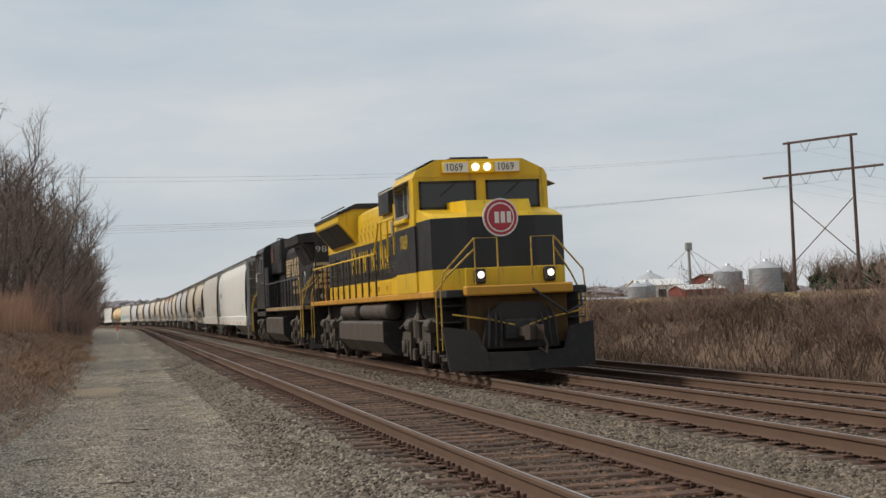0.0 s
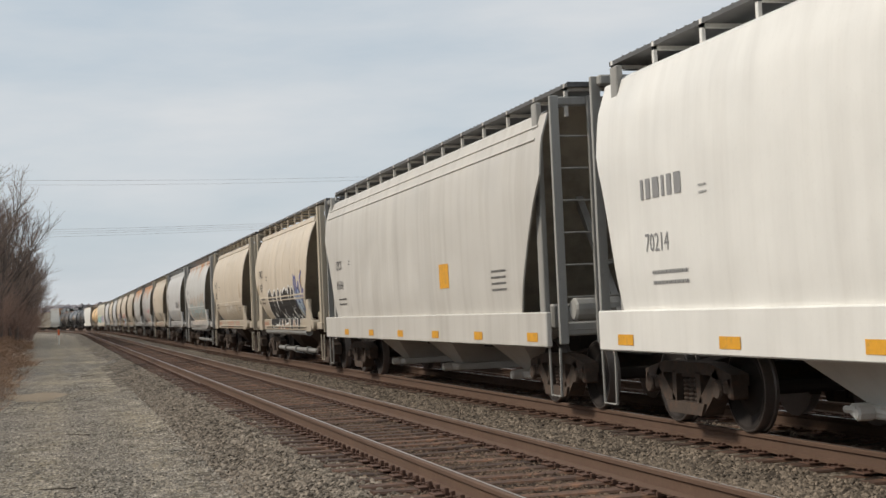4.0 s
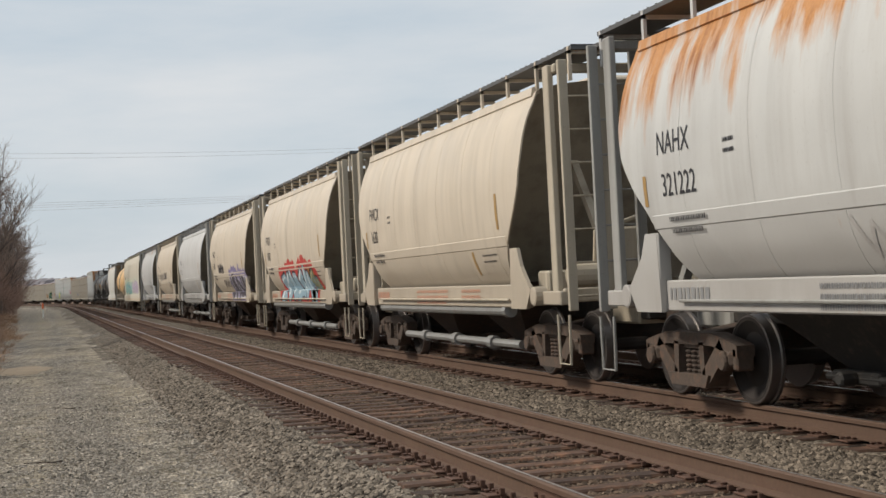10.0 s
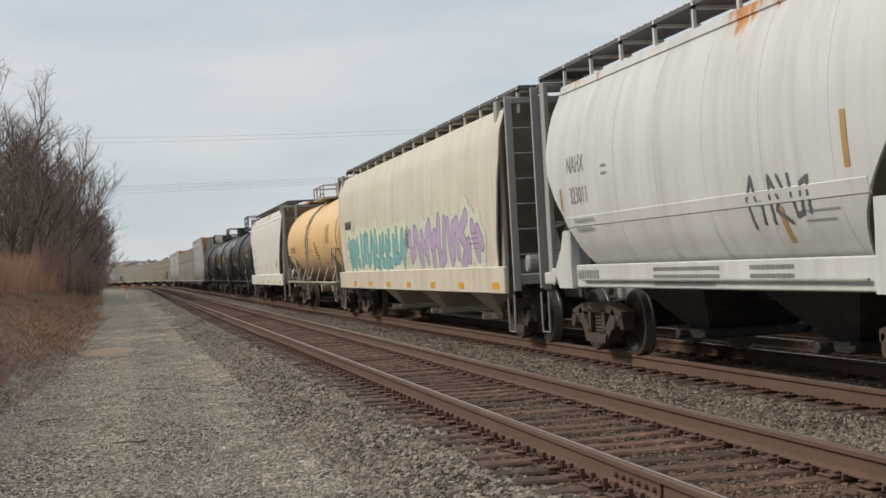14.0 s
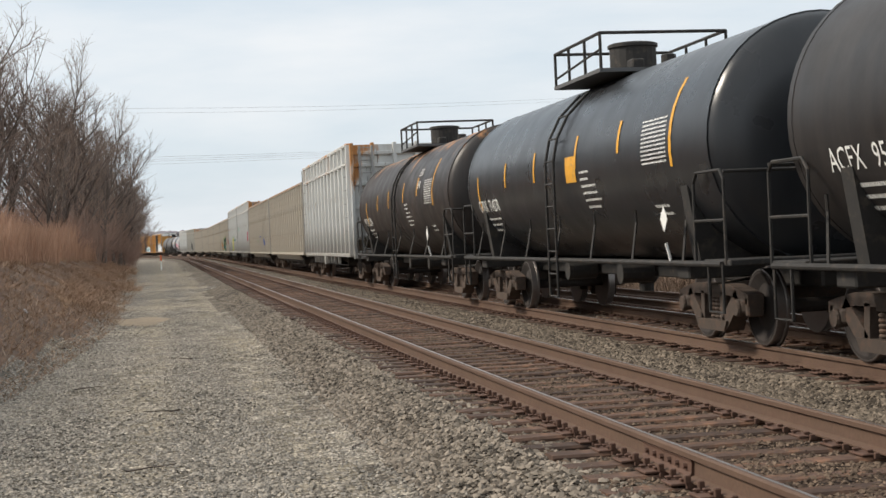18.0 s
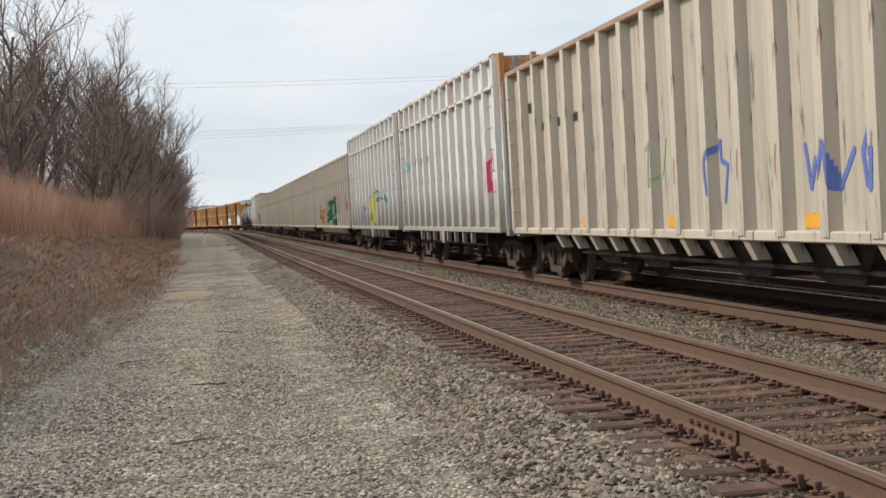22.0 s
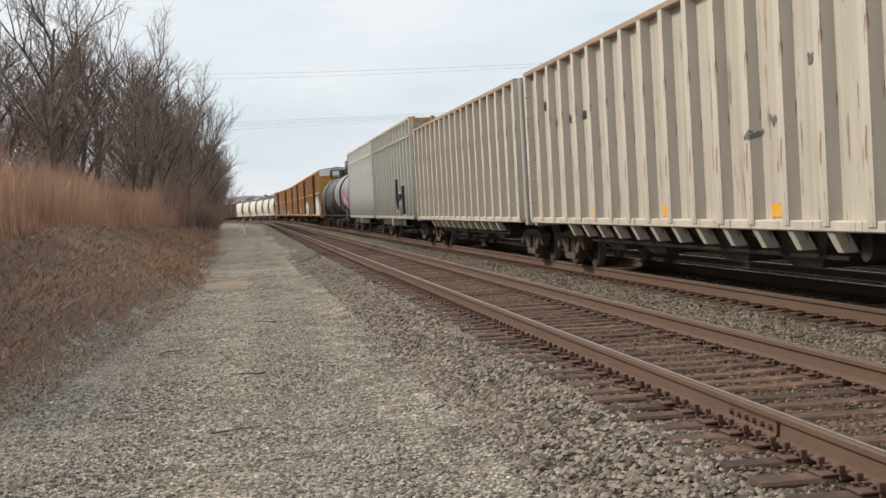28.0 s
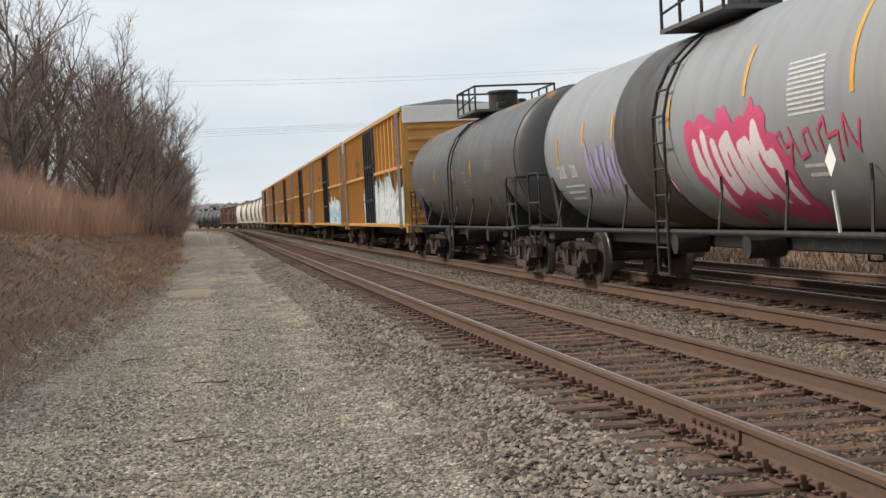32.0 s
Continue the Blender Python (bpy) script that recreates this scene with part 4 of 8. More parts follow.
def large_hopper(label, paint, half, number, bay_spots, group, notch=1.1, ink=None, gear=None, bands=(3.62, 3.8), inset=1.05):
    """Long covered hopper with flat sides cut away at the ends."""
    car = thing("covered_hopper", label, "hopper car", group)
    e = half - inset
    cut = lambda z: e if z > 3.05 else e - notch * ((3.05 - z) / 1.75) ** 0.75
    for name, me in hopper_body(LARGE_SIDE, cut, e - 0.25, e - 2.9, 4.12, paint, [], bands):
        part(name, me, car)
    for side in (-1, 1):
        sill = Shape()
        sill.box(side * 1.58 - 0.04, side * 1.58 + 0.04, -(e + 0.1), e + 0.1, 0.86, 1.32, 0.015)
        part("side_sill", sill.mesh("side_sill", paint), car)
    hatch = Shape()
    n = int(e * 2 / 1.6)
    for k in range(n):
        y = -e + 0.3 + (2 * e - 0.6) * k / n
        hatch.box(-0.35, 0.35, y, y + 1.4, 4.12, 4.24, 0.03)
    part("hatch_cover", hatch.mesh("hatch_cover", paint), car, None, "row of roof hatch covers")
    walkway(car, half - 0.75, 4.24, 0.95, gear or paint)
    end_gear(car, half, half - 1.45, half - 0.75, 1.45, 4.12, gear or GREY_GEAR, 1.0)
    bays(car, bay_spots, 1.4, 1.3, 0.40, 3.0, paint if gear is None else BLACK_IRON)
    part("center_sill", Shape().box(-0.32, 0.32, -(half - 0.6), half - 0.6, 0.70, 1.0, 0.02).mesh("center_sill", BLACK_IRON), car)
    for s in (-1, 1):
        freight_truck(car, s * (half - 2.15))
    couplers(car, half)
    ink = ink or INK
    sh = Shape()
    mark = {"525051": "KLRX", "816364": "CPCX"}.get(number)
    if mark:
        writing(car, mark, half - 2.38, 2.38, 0.29, ink, LARGE, "stencilled reporting mark", 0.9)
    else:
        bars(sh, half - 2.35, 2.75, [(0.95, 0.28, 0.12)], LARGE)
    bars(sh, half - 2.55, 1.74, [(0.9, 0.05, 0.06), (0.9, 0.05, 0.06)], LARGE)
    bars(sh, half - 3.8, 2.55, [(0.18, 0.03, 0.04), (0.18, 0.03, 0.04)], LARGE)
    bars(sh, -half + 3.4, 1.95, [(0.7, 0.04, 0.05)] * 4, LARGE)
    part("stencil", sh.mesh("stencil", ink, tidy=False), car, None, "small unreadable stencilled marks")
    writing(car, number, half - 2.40, 1.94, 0.28, ink, LARGE, "stencilled car number", 0.9)
    strips(car, [(-half + 1.3 + 2.6 * k, -half + 1.75 + 2.6 * k, 0.93, 1.05) for k in range(int((2 * half - 2.8) / 2.6) + 1)], lambda z: 1.62, AMBER, "amber reflective strip on the sill")
    return car, half, LARGE

# ---- tank cars ----
TANK_Z, TANK_R = 2.44, 1.48


def tank_wide(z):
    return math.sqrt(max(0.01, TANK_R ** 2 - (z - TANK_Z) ** 2))


def tank_car(label, paint, half, number, ink, group, bands=(), gear=None, stripes=(), railing=0.85, over=0.75):
    gear = gear or BLACK_IRON
    car = thing("tank_car", label, "tank car", group)
    e = half - over
    shell = Shape().rings_y([(-e + 0.4, TANK_R)] + [(-e + 0.4 + (2 * e - 0.8) * k / 6, TANK_R) for k in range(1, 7)], 48, 0, TANK_Z)
    part("shell", shell.mesh("shell", paint, 30), car)
    for s in (-1, 1):
        head = Shape().rings_y([(s * (e - 0.4 + 0.42 * math.sin(a)), max(0.02, TANK_R * math.cos(a) ** 0.8) if a < 1.56 else 0.02) for a in (0, .2, .4, .6, .8, 1.0, 1.2, 1.4, 1.57)], 48, 0, TANK_Z)
        part("head", head.mesh("head", paint, 40), car)
        part("head_seam", Shape().rings_y([(s * (e - 0.4) - 0.05, TANK_R + 0.006), (s * (e - 0.4) + 0.05, TANK_R + 0.006)], 48, 0, TANK_Z).mesh("head_seam", paint, 30), car)
        saddle = Shape()
        saddle.prism([(-1.25, 0.98), (1.25, 0.98), (1.40, 1.95), (1.1, 1.45), (0.6, 1.08), (0, 1.0), (-0.6, 1.08), (-1.1, 1.45), (-1.40, 1.95)], 1, s * (half - 2.15) - 0.12, s * (half - 2.15) + 0.12)
        saddle.box(-1.45, 1.45, s * (half - 2.15) - 0.2, s * (half - 2.15) + 0.2, 0.80, 0.99, 0.02)
        part("saddle", saddle.mesh("saddle", gear), car)
        deck = Shape()
        deck.box(-1.5, 1.5, s * (half - 0.95) - 0.45, s * (half - 0.95) + 0.35, 0.98, 1.05, 0.01)
        deck.box(-0.36, 0.36, s * (half - 1.5) - 0.9, s * (half - 1.5) + 0.9, 0.68, 0.98, 0.03)
        part("end_deck", deck.mesh("end_deck", gear), car)
        rail = Shape()
        for x in (-1.5, 1.5):
            y0, y1 = s * (half - 1.55), s * (half - 0.62)
            rail.tube([(x, y0, 1.0), (x, y0, 1.95), (x, y0 + s * 0.12, 2.07), (x, y1 - s * 0.1, 2.07), (x, y1, 1.97), (x, y1, 1.0)], 0.02, 6)
            rail.tube([(x, y0, 1.5), (x, y1, 1.5)], 0.018, 6)
            rail.tube([(x * 1.01, y1 - s * 0.5, 1.0), (x * 1.01, y1 - s * 0.5, 0.45), (x * 1.01, y1 - s * 0.08, 0.45), (x * 1.01, y1 - s * 0.08, 1.0)], 0.02, 6)
        rail.tube([(-1.5, s * (half - 0.62), 2.05), (1.5, s * (half - 0.62), 2.05)], 0.022, 6)
        part("end_handrail", rail.mesh("end_handrail", gear), car)
    for side in (-1, 1):
        run = Shape()
        run.tube([(side * 1.52, -half + 0.7, 1.0), (side * 1.52, half - 0.7, 1.0)], 0.035, 8)
        for k in range(7):
            y = -e + 1.2 + (2 * e - 2.4) * k / 6
            run.tube([(side * 1.52, y, 1.0), (side * 1.30, y + 0.42, 1.52), (side * 1.31, y + 0.42, 1.7)], 0.02, 5)
        part("side_rail", run.mesh("side_rail", gear), car)
        lad = Shape()
        reach = lambda z: 1.56 if z < 2.44 else tank_wide(z) + 0.08
        heights = [0.42 + 0.36 * k for k in range(10)]
        for y in (-0.24, 0.24):
            lad.tube([(side * reach(z), y, z) for z in heights], 0.022, 6)
        for z in heights[:-1]:
            lad.tube([(side * reach(z), -0.24, z), (side * reach(z), 0.24, z)], 0.016, 5)
        part("side_ladder", lad.mesh("side_ladder", gear), car)
    for y, w, m in bands:
        part("belly_band", Shape().rings_y([(y - w / 2, TANK_R + 0.012), (y + w / 2, TANK_R + 0.012)], 48, 0, TANK_Z).mesh("belly_band", m, 30), car)
    top = Shape()
    top.box(-1.05, 1.05, -1.3, 1.3, 3.86, 3.92)
    part("top_platform", top.mesh("top_platform", GRATE if gear is BLACK_IRON else gear), car)
    fence = Shape()
    h = 3.92 + railing * 0.72
    for x in (-1.02, 1.02):
        for y in (-1.28, -0.45, 0.45, 1.28):
            fence.tube([(x, y, 3.88), (x, y, h)], 0.024, 6)
        fence.tube([(x, -1.28, h), (x, 1.28, h)], 0.026, 6)
        fence.tube([(x, -1.28, h - 0.25), (x, 1.28, h - 0.42)], 0.02, 6)
    for y in (-1.28, 1.28):
        fence.tube([(-1.02, y, h), (1.02, y, h)], 0.026, 6)
    part("top_railing", fence.mesh("top_railing", gear), car)
    man = Shape()
    man.rings_z([(3.80, 0.38), (4.40, 0.38), (4.41, 0.41), (4.46, 0.41), (4.48, 0.36)], 20, 0, 0.2)
    man.rings_z([(3.80, 0.12), (4.18, 0.12), (4.2, 0.07)], 12, 0.3, -0.65)
    man.box(-0.35, -0.15, -0.8, -0.5, 3.85, 4.12, 0.02)
    part("manway", man.mesh("manway", gear), car)
    low = Shape()
    low.rings_z([(1.02, 0.22), (0.62, 0.20), (0.55, 0.12), (0.42, 0.12)], 14)
    low.box(-0.34, 0.34, -e, e, 0.70, 0.96, 0.02)
    for y in (-1.4, 1.5):
        low.rings_x([(-0.9, 0.16), (-0.4, 0.16)], 12, y, 0.78)
    part("underframe", low.mesh("underframe", gear), car)
    for s in (-1, 1):
        freight_truck(car, s * (half - 2.15))
    couplers(car, half)
    strips(car, [(y - 0.045, y + 0.045, z0, z1) for y, z0, z1 in stripes], tank_wide, AMBER, "amber reflective strip", 6)
    sh = Shape()
    writing(car, number[:4], e - 1.1, 2.1 if ink is INK else 1.90, 0.33, ink, tank_wide, "stencilled reporting mark", 0.82)
    bars(sh, e - 1.2, 1.78, [(1.3, 0.05, 0.06), (1.1, 0.05, 0.06), (0.9, 0.05, 0.05)], tank_wide)
    bars(sh, -1.4, 2.35, [(0.45, 0.045, 0.06), (0.4, 0.045, 0.06), (0.7, 0.045, 0.06), (0.7, 0.045, 0.06), (0.8, 0.045, 0.06), (0.6, 0.045, 0.06)], tank_wide)
    bars(sh, -4.3, 2.85, [(0.95, 0.03, 0.025)] * 11, tank_wide)
    bars(sh, -4.3, 1.75, [(0.5, 0.05, 0.05)] * 2, tank_wide)
    part("stencil", sh.mesh("stencil", ink, tidy=False), car, None, "small unreadable stencilled marks")
    writing(car, number[4:], e - 1.98, 2.1 if ink is INK else 1.90, 0.33, ink, tank_wide, "stencilled car number", 0.82)
    return car, half, tank_wide


def placard(car, y, z, ink=None):
    sh = Shape().add([(-1.60, y - 0.13, z), (-1.60, y, z + 0.17), (-1.60, y + 0.13, z), (-1.60, y, z - 0.17)], [(0, 1, 2, 3)])
    sh.tube([(-1.58, y, z - 0.3), (-1.52, y, 1.0)], 0.02, 5)
    part("placard", sh.mesh("placard", ink or WHITE_INK), car, None, "white diamond hazard placard")


# ---- ribbed open hoppers ----
def ribbed_hopper(label, paint, post_paint, half, tall, group, rim=None, ribs=17):
    car = thing("open_hopper", label, "hopper car", group)
    e = half - 0.62
    top = 4.70 if tall else 4.16
    floor = 0.98
    deep = 0.12 if tall else 0.14
    t = 1.61 - deep
    for s in (-1, 1):
        part("side_sheet", Shape().box(s * t - 0.02, s * t + 0.02, -e, e, floor + 0.02, top - 0.05).mesh("side_sheet", paint), car)
        part("end_sheet", Shape().box(-t + 0.02, t - 0.02, s * e - 0.03, s * e + 0.03, (1.5 if tall else 2.0), top - 0.06).mesh("end_sheet", paint), car)
        part("slope_sheet", Shape().loft([[(-t, s * (e - 0.05), 2.0), (t, s * (e - 0.05), 2.0), (t, s * (e - 0.1), 2.05), (-t, s * (e - 0.1), 2.05)],
                    [(-t, s * (e - 3.2), 0.95), (t, s * (e - 3.2), 0.95), (t, s * (e - 3.2), 1.0), (-t, s * (e - 3.2), 1.0)]]).mesh("slope_sheet", paint), car)
    part("floor_sheet", Shape().box(-t, t, -e + 3.2, e - 3.2, 1.0, 1.05).mesh("floor_sheet", paint), car)
    # an added black sheet stands in for the shade inside the open car
    load = Shape()
    load.box(-t + 0.03, t - 0.03, -e + 0.05, e - 0.05, top - 0.62, top - 0.60)
    part("load", load.mesh("load", BLACK_IRON), car, None, "black sheet below the rim in place of the shaded interior")
    post = kept(("rib", tall, post_paint.name), lambda: (Shape().prism([(-0.15, 0.0), (0.15, 0.0), (0.10, -deep), (-0.10, -deep)], 2, floor if not tall else 0.95, top - 0.04)).mesh("side_post", post_paint))
    fin = None
    if tall:
        fin = kept(("fin", post_paint.name), lambda: Shape().prism([(-0.07, 0.95), (0.07, 0.95), (0.05, 0.70), (-0.02, 0.66)], 0, -0.10, 0.0).mesh("post_foot", post_paint))
    else:
        fin = kept(("finlow", post_paint.name), lambda: Shape().loft([[(0.0, -0.15, 1.0), (0.0, 0.15, 1.0), (-0.135, 0.10, 1.0), (-0.135, -0.10, 1.0)], [(0.18, -0.12, 0.69), (0.18, 0.12, 0.69), (0.02, 0.08, 0.69), (0.02, -0.08, 0.69)]]).mesh("post_foot", post_paint))
    for side in (-1, 1):
        for k in range(ribs + 1):
            y = -e + 0.1 + (2 * e - 0.2) * k / ribs
            m = pose(side * (t + 0.02), y, 0, 0, 0, 90 if side > 0 else -90)
            part("side_post", post, car, m)
            if tall and abs(abs(y) - (half - 2.0)) > 1.4 or (not tall and abs(y) < half - 3.4):
                part("post_foot", fin, car, pose(side * (t + 0.02), y, 0, 0, 0, 180 if side > 0 else 0))
        chord = Shape().box(side * t - 0.09, side * t + deep + 0.02 if side > 0 else side * t + 0.09, -e, e, top - 0.11, top, 0.02) if side > 0 else Shape().box(side * t - deep - 0.02, side * t + 0.09, -e, e, top - 0.11, top, 0.02)
        part("top_chord", chord.mesh("top_chord", rim or post_paint), car)
        sill = Shape().box(side * (t + 0.06) - 0.085, side * (t + 0.06) + 0.085, -e, e, floor - 0.06, floor + 0.06, 0.015)
        part("side_sill", sill.mesh("side_sill", post_paint), car)
        if tall:
            belt = Shape().box(side * (t + 0.07) - 0.07, side * (t + 0.07) + 0.07, -e, e, 3.98, 4.05, 0.01)
            part("belt_rail", belt.mesh("belt_rail", post_paint), car)
            tab = Shape().prism([(-0.28, 0.97), (0.28, 0.97), (0.14, 0.62), (-0.14, 0.62)], 0, side * 1.60 - 0.03, side * 1.60 + 0.03)
            part("jacking_bracket", tab.mesh("jacking_bracket", post_paint), car)
    for s in (-1, 1):
        fr = Shape()
        for z in ((1.55, 2.5, 3.3, 3.9, 4.3) if tall else (2.1, 2.9, 3.6)):
            fr.box(-t, t, s * (e + 0.06) - 0.07, s * (e + 0.06) + 0.07, z, z + 0.12, 0.015)
        for x in (-1.45, -0.75, 0.0, 0.75, 1.45):
            fr.box(x - 0.06, x + 0.06, s * (e + 0.08) - 0.08, s * (e + 0.08) + 0.08, 1.0, top, 0.015)
        fr.box(-1.5, 1.5, s * (e + 0.05) - 0.12, s * (e + 0.05) + 0.12, 0.85, 1.12, 0.02)
        part("end_frame", fr.mesh("end_frame", paint), car)
        lad = kept(("ribladder", tall), lambda: ladder_mesh(1.0, 4.6 if tall else 4.0, 0.42, 0.42).mesh("ladder", GALV))
        part("ladder", lad, car, pose(-1.2, s * (e + 0.2), 0, 0, 0, 90 * s))
        for k in range(6):
            z = 1.35 + 0.45 * k
            yy = s * (e - 0.45)
            rung = Shape().tube([(-1.60, yy - 0.2, z), (-1.67, yy - 0.19, z), (-1.67, yy + 0.19, z), (-1.60, yy + 0.2, z)], 0.010, 5)
            part("grab_iron", rung.mesh("grab_iron", GREY_GEAR), car)
        freight_truck(car, s * (half - 2.05))
    if not tall:
        for y in (-half + 6.0, -1.9, 1.9, half - 6.0):
            bay = Shape().loft([[(-1.45, y - 1.6, 1.0), (1.45, y - 1.6, 1.0), (1.45, y + 1.6, 1.0), (-1.45, y + 1.6, 1.0)],
                                [(-1.1, y - 0.45, 0.45), (1.1, y - 0.45, 0.45), (1.1, y + 0.45, 0.45), (-1.1, y + 0.45, 0.45)]])
            part("discharge_bay", bay.mesh("discharge_bay", BLACK_IRON), car)
    under = Shape().box(-0.33, 0.33, -e, e, 0.62, 0.95, 0.02)
    under.rings_x([(-1.3, 0.19), (-0.6, 0.19)], 14, -half + 3.9, 0.78)
    under.tube([(-1.2, -half + 4.5, 0.6), (-1.2, half - 4.5, 0.6)], 0.03, 6)
    part("underframe", under.mesh("underframe", BLACK_IRON), car)
    couplers(car, half)
    pitch = (2 * e - 0.2) / ribs

    def flat(z, y=0.0):
        d = abs((y + e - 0.1 + pitch / 2) % pitch - pitch / 2)
        return t + 0.02 + deep * min(1.0, max(0.0, (0.15 - d) / 0.05))
    DEEP.add(flat)
    bay = [-e + 0.1 + pitch * (k + 0.5) for k in range(0, ribs, 2 if tall else 4)]
    strips(car, [(y - 0.19, y + 0.19, floor + 0.09, floor + 0.25) for y in bay], lambda z: t + 0.026, AMBER, "amber reflective patch low on the side")
    sh = Shape()
    for k in range(4):
        bars(sh, e - 1.0 - 0.3 * k, 3.45, [(0.17, 0.25, 0.0)], lambda z: t + 0.03)
        bars(sh, e - 1.0 - 1.23 * k, 3.02, [(0.3, 0.2, 0.0)], lambda z: t + 0.03)
    bars(sh, -e + 1.8, 1.7, [(0.25, 0.1, 0.05), (0.25, 0.1, 0.05)], lambda z: t + 0.03)
    part("stencil", sh.mesh("stencil", INK, tidy=False), car, None, "faded unreadable stencils between the posts")
    return car, half, flat


# ---- boxcars ----
def boxcar(label, paint, door_paint, half, group, top_paint=None, z_top=4.80):
    car = thing("boxcar", label, "boxcar", group)
    e = half - 0.75
    body = Shape()
    body.box(-1.42, 1.42, -e, e, 0.98, z_top, 0.02)
    part("body", body.mesh("body", paint), car)
    roof = Shape().prism([(-1.50, z_top - 0.02), (1.50, z_top - 0.02), (1.50, z_top + 0.05), (0, z_top + 0.22), (-1.50, z_top + 0.05)], 1, -e, e)
    part("roof", roof.mesh("roof", GALV), car)
    for side in (-1, 1):
        rib = kept(("box_rib", paint.name), lambda: Shape().prism([(-0.07, 0.0), (0.07, 0.0), (0.045, 0.10), (-0.045, 0.10)], 2, 1.0, z_top - 0.08).mesh("side_post", paint))
        for k in range(19):
            y = -e + 0.08 + (2 * e - 0.16) * k / 18
            if abs(y) < 1.9:
                continue
            part("side_post", rib, car, pose(side * 1.42, y, 0, 0, 0, -90 if side > 0 else 90))
        belt = Shape()
        for z in (0.95, 2.85, z_top - 0.12):
            belt.box(side * 1.48 - 0.07, side * 1.48 + 0.07, -e, e, z, z + 0.12, 0.015)
        part("belt_rail", belt.mesh("belt_rail", paint), car)
        door = Shape()
        door.box(side * 1.50 - 0.05, side * 1.50 + 0.05, -1.75, 1.75, 1.08, z_top - 0.15, 0.02)
        for y in (-1.2, -0.4, 0.4, 1.2):
            door.tube([(side * 1.58, y, 1.1), (side * 1.58, y, z_top - 0.2)], 0.03, 6)
        for z in (1.9, 3.2):
            door.box(side * 1.56 - 0.03, side * 1.56 + 0.03, -1.7, 1.7, z, z + 0.1)
        part("plug_door", door.mesh("plug_door", door_paint), car, None, "black sliding plug door with lock rods")
    for s in (-1, 1):
        end = Shape()
        for k in range(9):
            z = 1.25 + 0.36 * k
            end.tube([(-1.3, s * (e + 0.0), z), (1.3, s * (e + 0.0), z)], 0.07, 6)
        end.box(-1.5, 1.5, s * (e + 0.05) - 0.12, s * (e + 0.05) + 0.12, 0.78, 1.05, 0.02)
        part("corrugated_end", end.mesh("corrugated_end", paint), car)
        band = Shape().box(-1.47, 1.47, s * (e + 0.075) - 0.03, s * (e + 0.075) + 0.03, z_top - 0.5, z_top + 0.03, 0.01)
        part("end_band", band.mesh("end_band", top_paint or WHITE_INK), car, None, "white visibility band along the end's top")
        part("ladder", kept("boxladder", lambda: ladder_mesh(0.9, 4.7, 0.42, 0.42).mesh("ladder", GALV)), car, pose(-1.55, s * (e - 0.6), 0))
        freight_truck(car, s * (half - 2.6))
    part("underframe", Shape().box(-0.4, 0.4, -e, e, 0.6, 0.98, 0.02).mesh("underframe", BLACK_IRON), car)
    couplers(car, half)
    sh = Shape()
    bars(sh, 5.2, 3.7, [(1.4, 0.3, 0.2), (1.2, 0.3, 0.2)], lambda z: 1.525)
    part("stencil", sh.mesh("stencil", INK, tidy=False), car, None, "unreadable stencils on the side")
    return car, half, lambda z: 1.53

# ---- the two engines ----
YELLOW = car_paint("engine_yellow", (0.74, 0.47, 0.02), 0.38, (0.30, 0.17, 0.04), 0.4, spec=0.4, chips=0.35, splash=0.4)
RAILING = plain("railing_yellow", (0.52, 0.32, 0.045), 0.5, 0, 0.3, 12, 3, 0, (0.12, 0.08, 0.04), 0.4)
ENGINE_BLACK = car_paint("engine_black", (0.018, 0.018, 0.019), 0.38, (0.05, 0.045, 0.04), 0.35, spec=0.4)
NS_BLACK = car_paint("dusty_engine_black", (0.017, 0.017, 0.017), 0.45, (0.085, 0.07, 0.056), 0.45, spec=0.35, splash=0.6)
SILL_ORANGE = car_paint("worn_sill_orange", (0.55, 0.27, 0.03), 0.5, (0.22, 0.12, 0.06), 0.5)
DUST = car_paint("dusty_tank_grey", (0.082, 0.068, 0.055), 0.6, (0.06, 0.05, 0.042), 0.4)
GOLD = plain("faded_gold", (0.46, 0.345, 0.20), 0.6, 0, 0.3, 14, 2, 0, (0.20, 0.15, 0.10), 0.35)
PALE_GOLD = plain("pale_gold_number", (0.50, 0.45, 0.36), 0.55, 0, 0.25, 20, 2, 0, (0.12, 0.1, 0.08), 0.3)
GLASS_DARK = plain("cab_glass", (0.02, 0.023, 0.025), 0.06, 0, 0.1)
GRILLE = plain("radiator_grille", (0.025, 0.024, 0.022), 0.6, 0.3, 0.3, 40, 4)
LAMP = glowing("headlight_glow", (1.0, 0.93, 0.80), 2.2)
LENS = plain("unlit_lens", (0.45, 0.45, 0.45), 0.15, 0.3, 0.1)
RED_ROUNDEL = plain("roundel_red", (0.42, 0.03, 0.045), 0.4, 0, 0.1)
CREAM_WHITE = plain("roundel_white", (0.75, 0.72, 0.66), 0.45, 0, 0.08)


